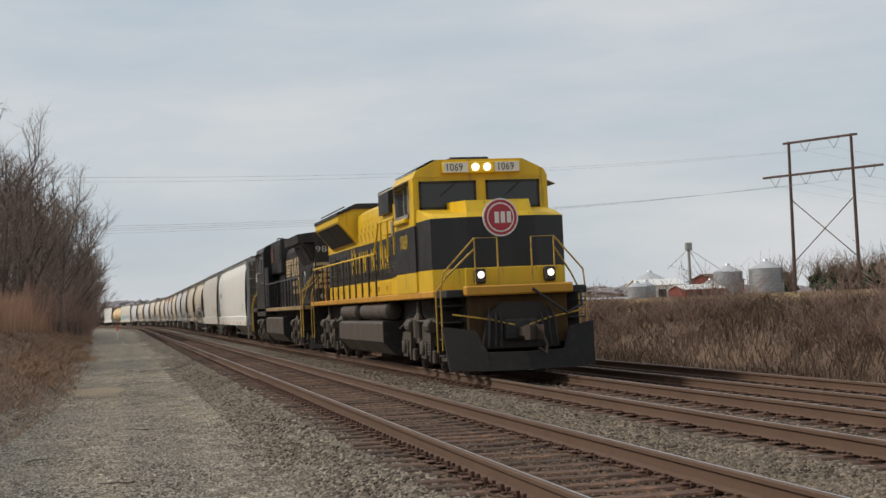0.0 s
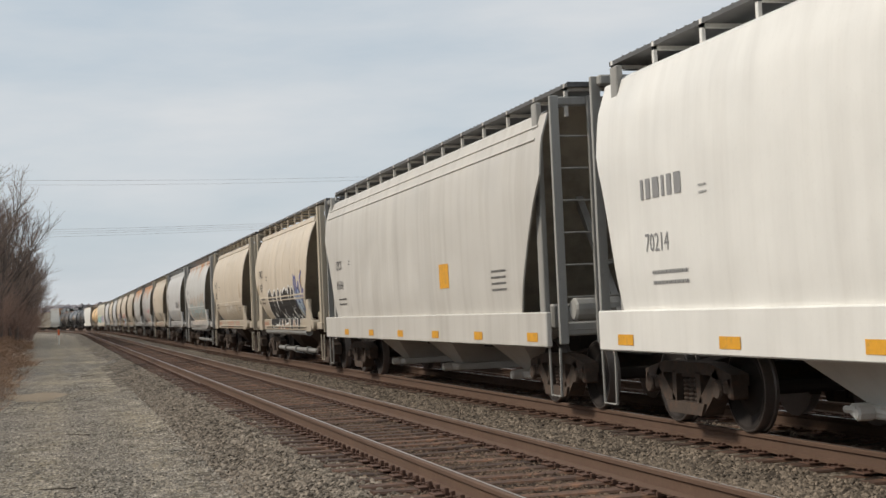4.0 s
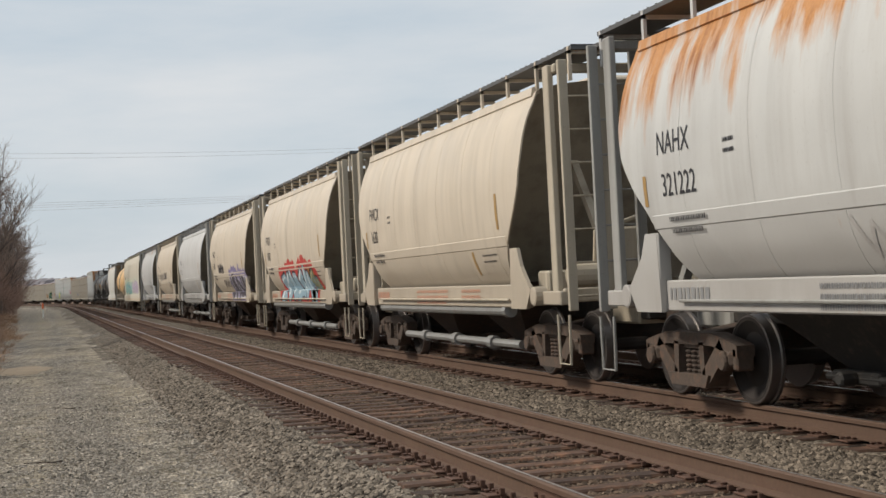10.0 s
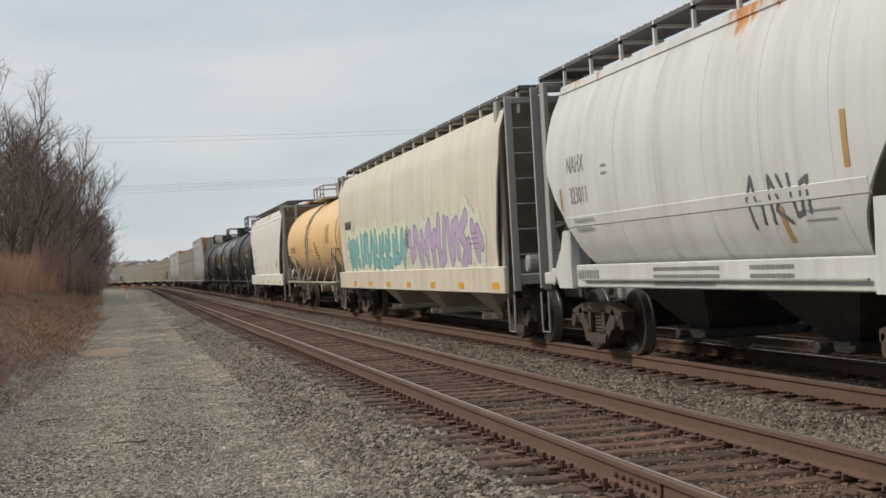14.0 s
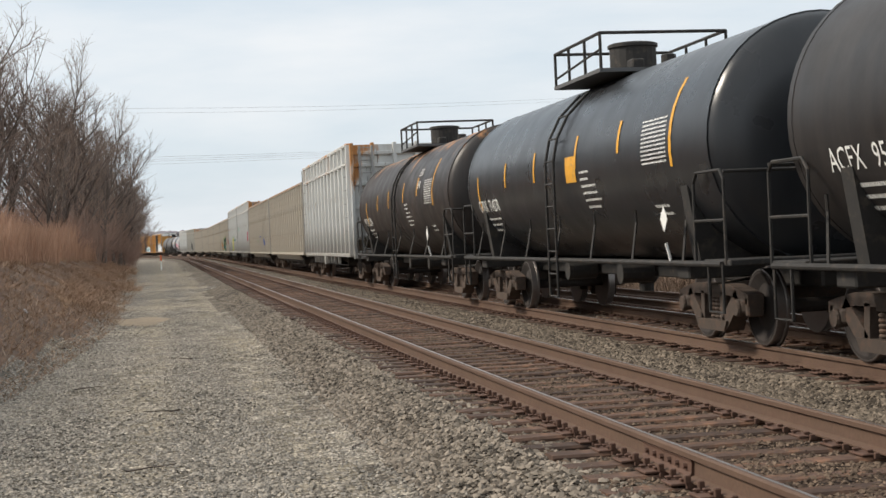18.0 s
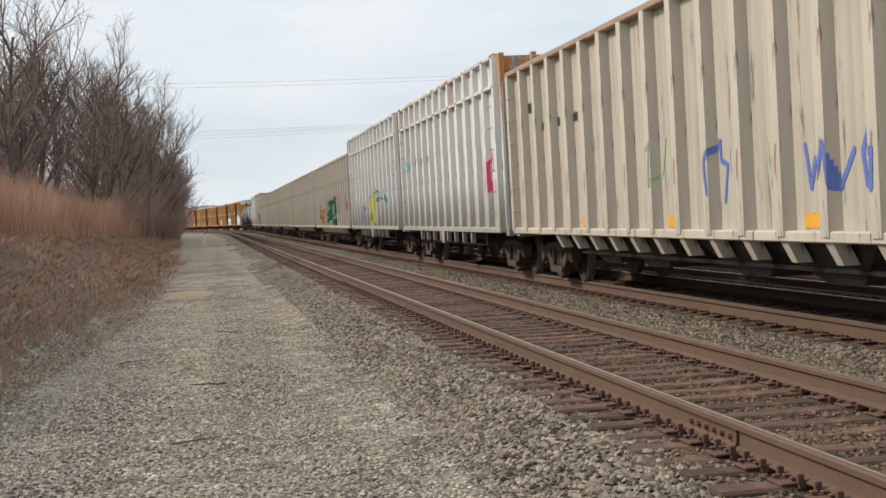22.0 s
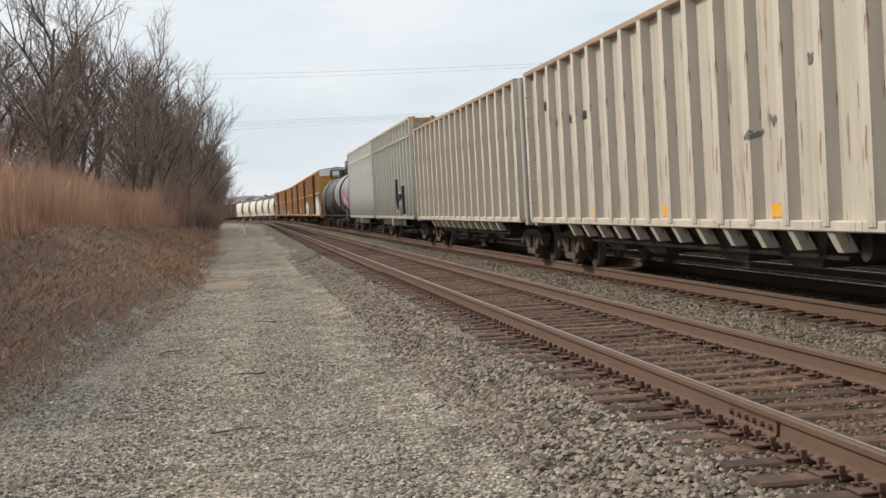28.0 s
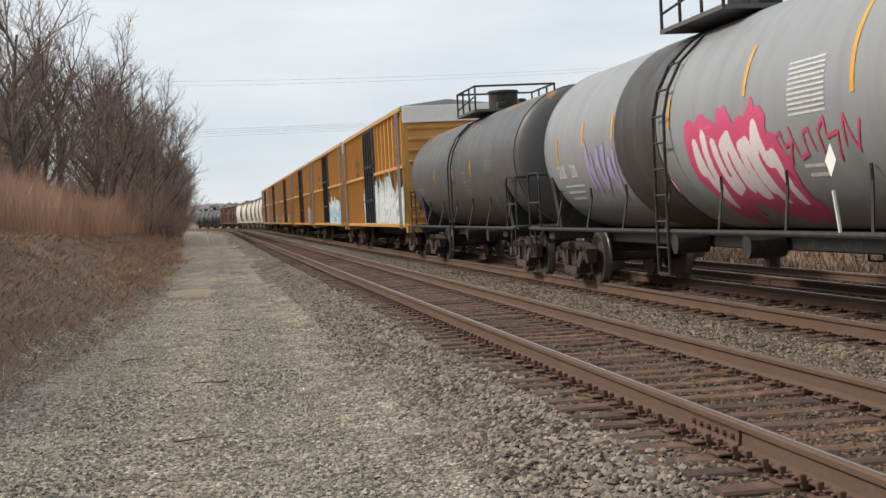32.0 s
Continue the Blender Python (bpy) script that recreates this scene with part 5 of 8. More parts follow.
def engine_wheelset_mesh():
    sh = Shape()
    sh.rings_x([(-0.72, 0.11), (0.72, 0.11)], 10)
    for s in (-1, 1):
        for pts, mat in (([(0.685, 0.1), (0.69, 0.5), (0.685, 0.562), (0.715, 0.562), (0.725, 0.54), (0.825, 0.533)], 1),
                         ([(0.825, 0.533), (0.825, 0.46), (0.79, 0.42), (0.77, 0.3), (0.81, 0.2), (0.85, 0.17), (0.85, 0.02)], 0)):
            sh.loft([[(s * x, r * math.cos(2 * math.pi * k / 28), r * math.sin(2 * math.pi * k / 28)) for k in range(28)] for x, r in pts], caps=False, mat=mat)
    return sh.mesh("wheelset", [WHEEL, TREAD], 35)


def engine_truck(car, y, mat):
    bol = Shape().box(-0.95, 0.95, -0.5, 0.5, 0.55, 1.0, 0.05).box(-0.3, 0.3, -2.4, 2.4, 0.6, 0.85, 0.04)
    tr = part("truck", bol.mesh("truck_frame", BLACK_IRON), car, pose(0, y, 0), "dusty three-axle engine truck")
    for s in (-1, 1):
        def frame_mesh():
            sh = Shape()
            sh.prism([(-2.75, 0.62), (-2.55, 0.86), (-1.5, 0.92), (-1.2, 1.04), (1.2, 1.04), (1.5, 0.92), (2.55, 0.86), (2.75, 0.62), (2.6, 0.50), (1.6, 0.62), (0.6, 0.62), (-0.6, 0.62), (-1.6, 0.62), (-2.6, 0.50)], 0, -0.08, 0.08)
            for k in (-2.05, 0.0, 2.05):
                sh.prism([(k - 0.30, 0.66), (k + 0.30, 0.66), (k + 0.24, 0.30), (k - 0.24, 0.30)], 0, -0.14, 0.02)
                sh.rings_x([(-0.20, 0.12), (-0.18, 0.16), (-0.1, 0.17)], 12, k, 0.533)
                for d in (-0.42, 0.42):
                    for j in range(5):
                        sh.rings_z([(0.38 + 0.055 * j, 0.075), (0.40 + 0.055 * j, 0.088), (0.42 + 0.055 * j, 0.075)], 8, -0.06, k + d)
            for k in (-1.05, 1.05):
                sh.rings_y([(k - 0.28, 0.13), (k - 0.25, 0.16), (k + 0.2, 0.16), (k + 0.3, 0.06)], 12, -0.16, 1.02)
                beam(sh, (k, 0.9), (k + 0.15, 0.25), 0.09, -0.2, -0.1)
                sh.box(-0.16, -0.06, k - 0.12, k + 0.12, 0.22, 0.5, 0.02)
            sh.rings_z([(0.75, 0.15), (1.15, 0.15), (1.3, 0.06), (1.55, 0.06)], 10, -0.1, 0.5)
            sh.rings_z([(0.75, 0.15), (1.15, 0.15), (1.3, 0.06), (1.55, 0.06)], 10, -0.1, -2.2)
            sh.tube([(-0.16, -2.5, 0.95), (-0.18, -1.5, 1.12), (-0.18, 1.5, 1.12), (-0.16, 2.5, 0.95)], 0.025, 6)
            sh.tube([(-0.17, -2.7, 0.7), (-0.22, -2.9, 0.45), (-0.1, -2.95, 0.1)], 0.03, 6)
            return sh.mesh("side_frame", mat)
        part("side_frame", kept(("engine_frame", mat.name), frame_mesh), tr, pose(s * 1.12, 0, 0, 0, 0, 0 if s < 0 else 180))
    for k in (-2.05, 0.0, 2.05):
        w = part("wheelset", kept("engine_wheelset", engine_wheelset_mesh), tr, pose(0, k, 0.533))
        WHEELS.setdefault((k, 0.533), []).append(w)


def handrails(car, y0, y1, z0, z1, mat, stanchion_mat, n, x=1.48):
    for side in (-1, 1):
        part("handrail", Shape().tube([(side * x, y0, z1), (side * x, y1, z1)], 0.024, 6).mesh("handrail", mat), car)
        for k in range(n):
            y = y0 + (y1 - y0) * k / (n - 1)
            part("stanchion", Shape().box(side * x - 0.02, side * x + 0.02, y - 0.032, y + 0.032, z0 - 0.12, z1).mesh("stanchion", stanchion_mat), car)


def fuel_tank(car, y0, y1, z0, z1, mat):
    sh = Shape().prism([(-1.2, z0), (1.2, z0), (1.5, z0 + 0.32), (1.5, z1 - 0.06), (1.42, z1), (-1.42, z1), (-1.5, z1 - 0.06), (-1.5, z0 + 0.32)], 1, y0, y1)
    part("fuel_tank", sh.mesh("fuel_tank", mat), car, None, "dusty dark grey fuel tank")
    for y in (y0, y1):
        rim = Shape().prism([(-1.22, z0 - 0.02), (1.22, z0 - 0.02), (1.53, z0 + 0.31), (1.53, z1), (-1.53, z1), (-1.53, z0 + 0.31)], 1, y - 0.02, y + 0.02)
        part("tank_flange", rim.mesh("tank_flange", BLACK_IRON), car)


def corner_steps(car, y, s, rail_mat, front):
    """Step wells and grab rails at one end of an engine; s is the way outwards."""
    for side in (-1, 1):
        st = Shape()
        for k in range(4):
            z = 0.42 + 0.36 * k
            st.box(side * 1.25 - 0.24, side * 1.25 + 0.24, y - 0.16, y + 0.16, z, z + 0.03)
        st.box(side * 1.0 - 0.02, side * 1.0 + 0.02, y - 0.2, y + 0.2, 0.35, 1.7)
        st.box(side * 1.25 - 0.24, side * 1.25 + 0.24, y - s * 0.2 - 0.015, y - s * 0.2 + 0.015, 0.35, 1.7)
        part("step_well", st.mesh("step_well", BLACK_IRON), car)
        for d in (-0.3, 0.3):
            rail = Shape().tube([(side * 1.5, y + d, 0.55), (side * 1.5, y + d, 1.75), (side * 1.46, y + d - s * 0.1, 2.1), (side * 1.0, y + d - s * (0.1 if front else 0.1), 2.68)], 0.017, 6)
            part("grab_rail", rail.mesh("grab_rail", rail_mat), car)


def door_row(car, y0, y1, n, x, z0, z1, mat):
    """Hood doors: shallow panels with hinges and a latch."""
    w = (y1 - y0) / n
    def make():
        return Shape().box(-0.012, 0.0, 0.02, w - 0.02, z0, z1, 0.004).mesh("hood_door", mat)
    me = kept(("door", round(w, 3), z0, z1, mat.name), make)
    hinge = kept(("hinge", mat.name), lambda: Shape().box(-0.03, -0.01, -0.07, -0.02, 0, 0.08, 0.004).mesh("hinge", mat))
    latch = kept(("latch", mat.name), lambda: Shape().box(-0.035, -0.01, 0.06, 0.11, -0.06, 0.06, 0.005).mesh("latch", mat))
    for k in range(n):
        part("hood_door", me, car, pose(x, y0 + w * (k + 1), 0, 0, 0, 180))
        door = part("hood_door", me, car, pose(-x, y0 + w * k, 0))
        for z in (z0 + 0.12, z1 - 0.16):
            part("hinge", hinge, door, pose(0, w, z))
        part("latch", latch, door, pose(0, 0, (z0 + z1) / 2))


def pane(car, pts, thick, mat=None, name="window_pane"):
    """A flat pane through four points, with a little thickness."""
    a, b, c = (Vector(p) for p in pts[:3])
    n = (b - a).cross(c - a).normalized() * thick
    sh = Shape().loft([[Vector(p) for p in pts], [Vector(p) + n for p in pts]])
    return part(name, sh.mesh(name, mat or GLASS_DARK), car)


def taller(car, k=0.05):
    """Stretch the superstructure a little above the deck."""
    for me in {o.data for o in car.children}:
        if me.users == 1:
            for v in me.vertices:
                if v.co.z > 1.75:
                    v.co.z += k * (v.co.z - 1.75)
            me.update()


def heritage_engine():
    car = thing("locomotive", "yellow and black diesel engine with a red roundel on its nose", "locomotive", "engines")
    half = 11.15
    fr = Shape()
    fr.box(-1.5, 1.5, -9.1, 10.1, 1.60, 1.74, 0.02)
    part("side_sill", fr.mesh("side_sill", SILL_ORANGE), car, None, "orange worn side sill")
    part("frame", Shape().box(-1.0, 1.0, -9.8, 10.1, 1.05, 1.60, 0.03).mesh("frame", BLACK_IRON), car)
    # long hood in three painted bands under a dark roof
    for name, z0, z1, mat in (("hood_lower", 1.74, 2.15, YELLOW), ("hood_middle", 2.15, 3.17, ENGINE_BLACK), ("hood_upper", 3.17, 3.80, YELLOW)):
        part(name, Shape().box(-0.95, 0.95, -4.4, 9.35, z0, z1).mesh(name, mat), car)
    cap = Shape().prism([(-0.95, 3.80), (0.95, 3.80), (0.93, 3.98), (0.75, 4.10), (-0.75, 4.10), (-0.93, 3.98)], 1, -4.4, 9.35)
    part("hood_crown", cap.mesh("hood_crown", YELLOW), car)
    door_row(car, -1.2, 8.9, 15, 0.951, 2.22, 3.10, ENGINE_BLACK)
    door_row(car, -1.2, 3.2, 7, 0.951, 3.22, 3.76, YELLOW)
    door_row(car, -2.4, 8.9, 9, 0.951, 1.78, 2.11, YELLOW)
    part("exhaust_stack", Shape().box(-0.5, 0.5, 0.6, 2.4, 4.1, 4.32, 0.04).mesh("exhaust_stack", BLACK_IRON), car)
    # flared radiator section
    rad = Shape()
    rad.prism([(-0.95, 3.24), (-1.50, 3.87), (-1.50, 4.06), (-1.05, 4.20), (1.05, 4.20), (1.50, 4.06), (1.50, 3.87), (0.95, 3.24)], 1, 3.35, 8.25)
    part("radiator_housing", rad.mesh("radiator_housing", YELLOW), car, None, "yellow flared radiator housing")
    lid = Shape().prism([(-1.53, 4.03), (-1.06, 4.20), (1.06, 4.20), (1.53, 4.03), (1.53, 4.12), (1.0, 4.34), (-1.0, 4.34), (-1.53, 4.12)], 1, 3.30, 8.3)
    for k in range(7):
        y = 3.7 + 0.65 * k
        lid.box(-0.9, 0.9, y, y + 0.5, 4.34, 4.38, 0.01)
    lid.tube([(-1.3, 3.4, 4.27), (-1.3, 8.2, 4.27)], 0.02, 5)
    part("radiator_roof", lid.mesh("radiator_roof", ENGINE_BLACK), car)
    for side in (-1, 1):
        gr = Shape()
        n = Vector((side * 0.79, 0, -0.61)) * 0.012
        for y0, y1 in ((3.65, 5.85), (5.95, 8.0)):
            q = [Vector((side * 1.02, y0, 3.32)), Vector((side * 1.02, y1, 3.32)), Vector((side * 1.46, y1, 3.83)), Vector((side * 1.46, y0, 3.83))]
            gr.loft([[p + n for p in q], [p + 2 * n for p in q]])
            for k in range(9):
                t = k / 8
                a, b = q[0].lerp(q[3], t) + 2.5 * n, q[1].lerp(q[2], t) + 2.5 * n
                gr.tube([a, b], 0.012, 4)
        part("radiator_grille", gr.mesh("radiator_grille", GRILLE), car)
        gl_ = Shape()
        for k in range(9):
            gl_.box(side * 0.965 - 0.012, side * 0.965 + 0.012, 7.7, 8.9, 2.2 + 0.1 * k, 2.25 + 0.1 * k)
        part("louvre", gl_.mesh("louvre", BLACK_IRON), car)
        wheel = Shape().tube([(side * 1.02, 7.2 + 0.22 * math.cos(a), 2.75 + 0.22 * math.sin(a)) for a in [2 * math.pi * k / 14 for k in range(15)]], 0.016, 5)
        part("hand_wheel", wheel.mesh("hand_wheel", BLACK_IRON), car)
    # equipment box between hood and cab
    eq = Shape().box(-1.2, 1.2, -5.25, -3.2, 1.74, 2.15)
    part("cabinet_lower", eq.mesh("cabinet_lower", YELLOW), car)
    part("cabinet_middle", Shape().box(-1.2, 1.2, -5.25, -3.2, 2.15, 3.20).mesh("cabinet_middle", ENGINE_BLACK), car)
    part("cabinet_upper", Shape().box(-1.15, 1.15, -5.25, -1.7, 3.20, 3.85).mesh("cabinet_upper", YELLOW), car)
    crown = Shape().prism([(-1.14, 3.85), (1.14, 3.85), (1.05, 4.12), (0.8, 4.26), (-0.8, 4.26), (-1.05, 4.12)], 1, -5.25, -1.75)
    part("cabinet_roof", crown.mesh("cabinet_roof", ENGINE_BLACK), car)
    part("blower_box", Shape().prism([(-1.25, 3.66), (1.25, 3.66), (1.25, 4.22), (0.9, 4.32), (-0.9, 4.32), (-1.25, 4.22)], 1, -3.25, -1.9).mesh("blower_box", ENGINE_BLACK), car)
    door_row(car, -5.2, -3.25, 3, 1.201, 2.2, 3.14, ENGINE_BLACK)
    # cab
    for name, z0, z1, m in (("cab_lower", 1.74, 2.15, YELLOW), ("cab_middle", 2.15, 3.10, ENGINE_BLACK), ("cab_upper", 3.10, 4.08, YELLOW)):
        part(name, Shape().box(-1.50, 1.50, -7.50, -5.25, z0, z1).mesh(name, m), car)
    roof = Shape().loft([[(x, y, z) for x, z in ((-1.5, 4.08), (1.5, 4.08), (1.42, 4.22), (0.95, 4.44), (-0.95, 4.44), (-1.42, 4.22))] for y in (-7.52, -5.2)])
    part("cab_roof", roof.mesh("cab_roof", YELLOW), car)
    top = Shape().loft([[(x, y, z) for x, z in ((-1.44, 4.23), (-0.96, 4.455), (0.96, 4.455), (1.44, 4.23), (1.44, 4.25), (0.97, 4.48), (-0.97, 4.48), (-1.44, 4.25))] for y in (-7.1, -5.2)])
    part("roof_sheet", top.mesh("roof_sheet", ENGINE_BLACK), car)
    ac = Shape().box(-0.45, 0.45, -6.6, -5.6, 4.47, 4.58, 0.03)
    part("roof_vents", ac.mesh("roof_vents", ENGINE_BLACK), car)
    # windshield, side windows
    for x0, x1 in ((-1.32, -0.16), (0.16, 1.26)):
        fr = Shape()
        y = -7.515
        for a, b, c, d in ((x0 - 0.05, x1 + 0.05, 3.42, 3.47), (x0 - 0.05, x1 + 0.05, 3.95, 4.0), (x0 - 0.05, x0, 3.42, 4.0), (x1, x1 + 0.05, 3.42, 4.0)):
            fr.box(a, b, y - 0.02, y + 0.01, c, d)
        part("window_frame", fr.mesh("window_frame", BLACK_IRON), car)
        part("windshield", Shape().box(x0, x1, -7.518, -7.505, 3.47, 3.95).mesh("windshield", GLASS_DARK), car)
        part("wiper", Shape().tube([((x0 + x1) / 2 + 0.2, -7.56, 3.98), ((x0 + x1) / 2 - 0.15, -7.56, 3.7)], 0.012, 4).mesh("wiper", BLACK_IRON), car)
    for side in (-1, 1):
        for y0, y1 in ((-6.95, -6.55), (-6.5, -5.95), (-5.9, -5.55)):
            part("window_pane", Shape().box(side * 1.504 - 0.006, side * 1.504 + 0.006, y0, y1, 3.38, 3.95).mesh("window_pane", GLASS_DARK), car)
        wf = Shape()
        for a, b, c, d in ((-7.02, -5.48, 3.30, 3.37), (-7.02, -5.48, 3.96, 4.02), (-7.02, -6.96, 3.3, 4.0), (-5.54, -5.48, 3.3, 4.0), (-6.54, -6.51, 3.35, 3.98)):
            wf.box(side * 1.51 - 0.015, side * 1.51 + 0.015, a, b, c, d)
        part("window_frame", wf.mesh("window_frame", LENS), car)
        part("armrest", Shape().box(side * 1.55 - 0.05, side * 1.55 + 0.05, -6.9, -5.5, 3.20, 3.30, 0.02).mesh("armrest", YELLOW), car)
        vis = Shape().loft([[(side * 1.5, y, 4.06), (side * 1.82, y, 3.92), (side * 1.82, y, 3.94), (side * 1.5, y, 4.08)] for y in (-7.05, -4.85)])
        part("sunshade", vis.mesh("sunshade", plain("shade_cream", (0.50, 0.46, 0.34), 0.6)), car)
        part("mirror", Shape().box(side * 1.62 - 0.02, side * 1.62 + 0.02, -5.62, -5.5, 2.98, 3.32, 0.01).mesh("mirror", LENS), car)
    # nose: wedge with a raised centre box
    for z0, z1, mat, name in ((1.74, 2.16, YELLOW, "nose_lower"), (2.16, 3.16, ENGINE_BLACK, "nose_middle")):
        sh = Shape().loft([[(-1.46, -7.5, z), (1.46, -7.5, z), (1.42, -8.75, z), (0.72, -9.06, z), (-0.72, -9.06, z), (-1.42, -8.75, z)] for z in (z0, z1)])
        part(name, sh.mesh(name, mat), car)
    sh = Shape().loft([[(-1.46, -7.5, 3.16), (1.46, -7.5, 3.16), (1.42, -8.75, 3.16), (0.72, -9.06, 3.16), (-0.72, -9.06, 3.16), (-1.42, -8.75, 3.16)],
                       [(-1.44, -7.5, 3.42), (1.44, -7.5, 3.42), (1.32, -8.6, 3.26), (0.70, -8.98, 3.26), (-0.70, -8.98, 3.26), (-1.32, -8.6, 3.26)]])
    part("nose_top", sh.mesh("nose_top", YELLOW), car)
    sh = Shape().loft([[(-0.78, -7.5, 3.26), (0.78, -7.5, 3.26), (0.70, -9.0, 3.2), (-0.70, -9.0, 3.2)], [(-0.78, -7.5, 3.55), (0.78, -7.5, 3.55), (0.68, -8.82, 3.50), (-0.68, -8.82, 3.50)]])
    part("nose_box", sh.mesh("nose_box", YELLOW), car)
    y = -9.06
    for r, mat, d in ((0.375, CREAM_WHITE, 0.055), (0.345, RED_ROUNDEL, 0.06), (0.29, CREAM_WHITE, 0.065), (0.262, RED_ROUNDEL, 0.07)):
        part("roundel", Shape().rings_y([(y, r), (y - d, r)], 32, -0.02, 3.13).mesh("roundel", mat), car, None, "red and white round nose emblem")
    mark = Shape()
    for x in (-0.15, -0.02, 0.11):
        mark.box(x, x + 0.09, y - 0.075, y - 0.07, 3.02, 3.24)
    part("emblem_bars", mark.mesh("emblem_bars", CREAM_WHITE), car)
    # headlights and number boards
    board = Shape().box(-0.86, 0.86, -7.66, -7.50, 4.14, 4.38, 0.02)
    part("light_housing", board.mesh("light_housing", YELLOW), car)
    for x in (-0.84, 0.30):
        part("number_board", Shape().box(x, x + 0.54, -7.672, -7.655, 4.16, 4.36).mesh("number_board", CREAM_WHITE), car)
        vs, fs = gl("1069", 0.22)
        part("lettering", Shape().add([(x + 0.03 + u * 0.9, -7.678, 4.19 + v) for u, v, _ in vs], fs).mesh("lettering", INK, tidy=False), car)
    for x in (-0.14, 0.12):
        part("headlight", Shape().rings_y([(-7.66, 0.08), (-7.70, 0.08)], 16, x, 4.26).mesh("headlight", LAMP), car, None, "lit round headlight")
    for x in (-0.72, 0.72):
        part("ditch_light_bracket", Shape().box(x - 0.11, x + 0.11, -10.02, -9.85, 1.84, 2.12, 0.03).mesh("ditch_light_bracket", BLACK_IRON), car)
        part("ditch_light", Shape().rings_y([(-10.02, 0.065), (-10.06, 0.065)], 16, x, 2.0).mesh("ditch_light", LAMP), car, None, "lit ditch light")
    # front platform, handrails, plow
    part("front_platform", Shape().box(-1.45, 1.45, -10.05, -9.0, 1.58, 1.74, 0.02).mesh("front_platform", BLACK_IRON), car)
    part("anticlimber", Shape().box(-1.1, 1.1, -10.28, -10.0, 1.60, 1.80, 0.03).mesh("anticlimber", SILL_ORANGE), car)
    part("front_panel", Shape().box(-1.0, 1.0, -9.88, -9.83, 1.80, 2.14, 0.01).mesh("front_panel", YELLOW), car)
    for side in (-1, 1):
        rail = Shape().tube([(side * 0.35, -9.98, 1.75), (side * 0.35, -9.98, 2.70), (side * 0.82, -9.98, 2.70), (side * 0.82, -9.98, 1.75)], 0.017, 6)
        rail.tube([(side * 0.82, -9.98, 2.70), (side * 1.45, -9.85, 2.05), (side * 1.5, -9.8, 1.7), (side * 1.5, -9.8, 0.55)], 0.018, 6)
        rail.tube([(side * 0.82, -9.98, 2.5), (side * 1.3, -9.5, 2.0), (side * 1.5, -9.35, 1.7), (side * 1.5, -9.35, 0.5)], 0.018, 6)
        part("front_handrail", rail.mesh("front_handrail", RAILING), car)
    pil = Shape().box(-1.02, 1.02, -10.05, -9.9, 0.62, 1.60, 0.02)
    part("pilot", pil.mesh("pilot", car_paint("muddy_pilot", (0.085, 0.046, 0.014), 0.8, (0.012, 0.01, 0.009), 0.95)), car, None, "mud-stained orange-brown pilot sheet")
    part("draft_gear_housing", Shape().prism([(-0.8, 0.55), (0.8, 0.55), (0.66, 1.2), (0.4, 1.45), (-0.4, 1.45), (-0.66, 1.2)], 1, -10.2, -10.05).mesh("draft_gear_housing", WHEEL), car)
    plow = Shape()
    for s in (-1, 1):
        plow.loft([[(0, -10.82, 0.14), (0, -10.62, 0.48), (0, -10.54, 0.48), (0, -10.74, 0.14)],
                   [(s * 0.78, -10.74, 0.14), (s * 0.78, -10.52, 0.50), (s * 0.78, -10.44, 0.50), (s * 0.78, -10.66, 0.14)],
                   [(s * 0.92, -10.68, 0.14), (s * 0.95, -10.34, 0.92), (s * 0.95, -10.26, 0.92), (s * 0.92, -10.6, 0.14)],
                   [(s * 1.48, -10.30, 0.16), (s * 1.55, -10.05, 1.02), (s * 1.55, -9.95, 1.02), (s * 1.48, -10.18, 0.16)]])
    part("snow_plow", plow.mesh("snow_plow", plain("plow_steel", (0.014, 0.013, 0.012), 0.95, 0.0, 0.3, 12, 2, 0.0, (0.04, 0.03, 0.024), 0.2), 30), car, None, "dark scuffed snow plow")
    for side in (-1, 1):
        well = Shape().box(side * 1.02 - 0.02, side * 1.02 + 0.02, -9.85, -9.3, 0.4, 1.6)
        for k in range(4):
            well.box(side * 1.25 - 0.23, side * 1.25 + 0.23, -9.82, -9.38, 0.42 + 0.33 * k, 0.45 + 0.33 * k)
        well.box(side * 1.25 - 0.23, side * 1.25 + 0.23, -9.36, -9.33, 0.4, 1.6)
        part("step_well", well.mesh("step_well", WHEEL), car)
    lever = Shape().tube([(-1.35, -10.12, 1.25), (-0.6, -10.2, 1.12), (-0.15, -10.32, 1.0)], 0.018, 6).tube([(1.35, -10.12, 1.25), (0.6, -10.2, 1.12), (0.15, -10.32, 1.0)], 0.018, 6)
    part("uncoupling_lever", lever.mesh("uncoupling_lever", RAILING), car)
    hose = Shape()
    for x in (-0.62, -0.5, -0.4, 0.4, 0.52, 0.64):
        hose.tube([(x, -10.1, 1.35), (x * 1.05, -10.3, 1.1), (x * 1.1, -10.32, 0.6)], 0.025, 6)
    hose.tube([(0.25, -10.3, 1.7), (0.9, -10.42, 1.2), (1.25, -10.3, 1.35), (1.3, -10.1, 1.6)], 0.03, 6)
    part("air_hose", hose.mesh("air_hose", BLACK_IRON), car, None, "row of black air hoses")
    box = Shape().box(-0.35, 0.35, -10.3, -10.05, 0.70, 1.12, 0.04)
    part("coupler_pocket", box.mesh("coupler_pocket", BLACK_IRON), car)
    corner_steps(car, 9.75, 1, RAILING, False)
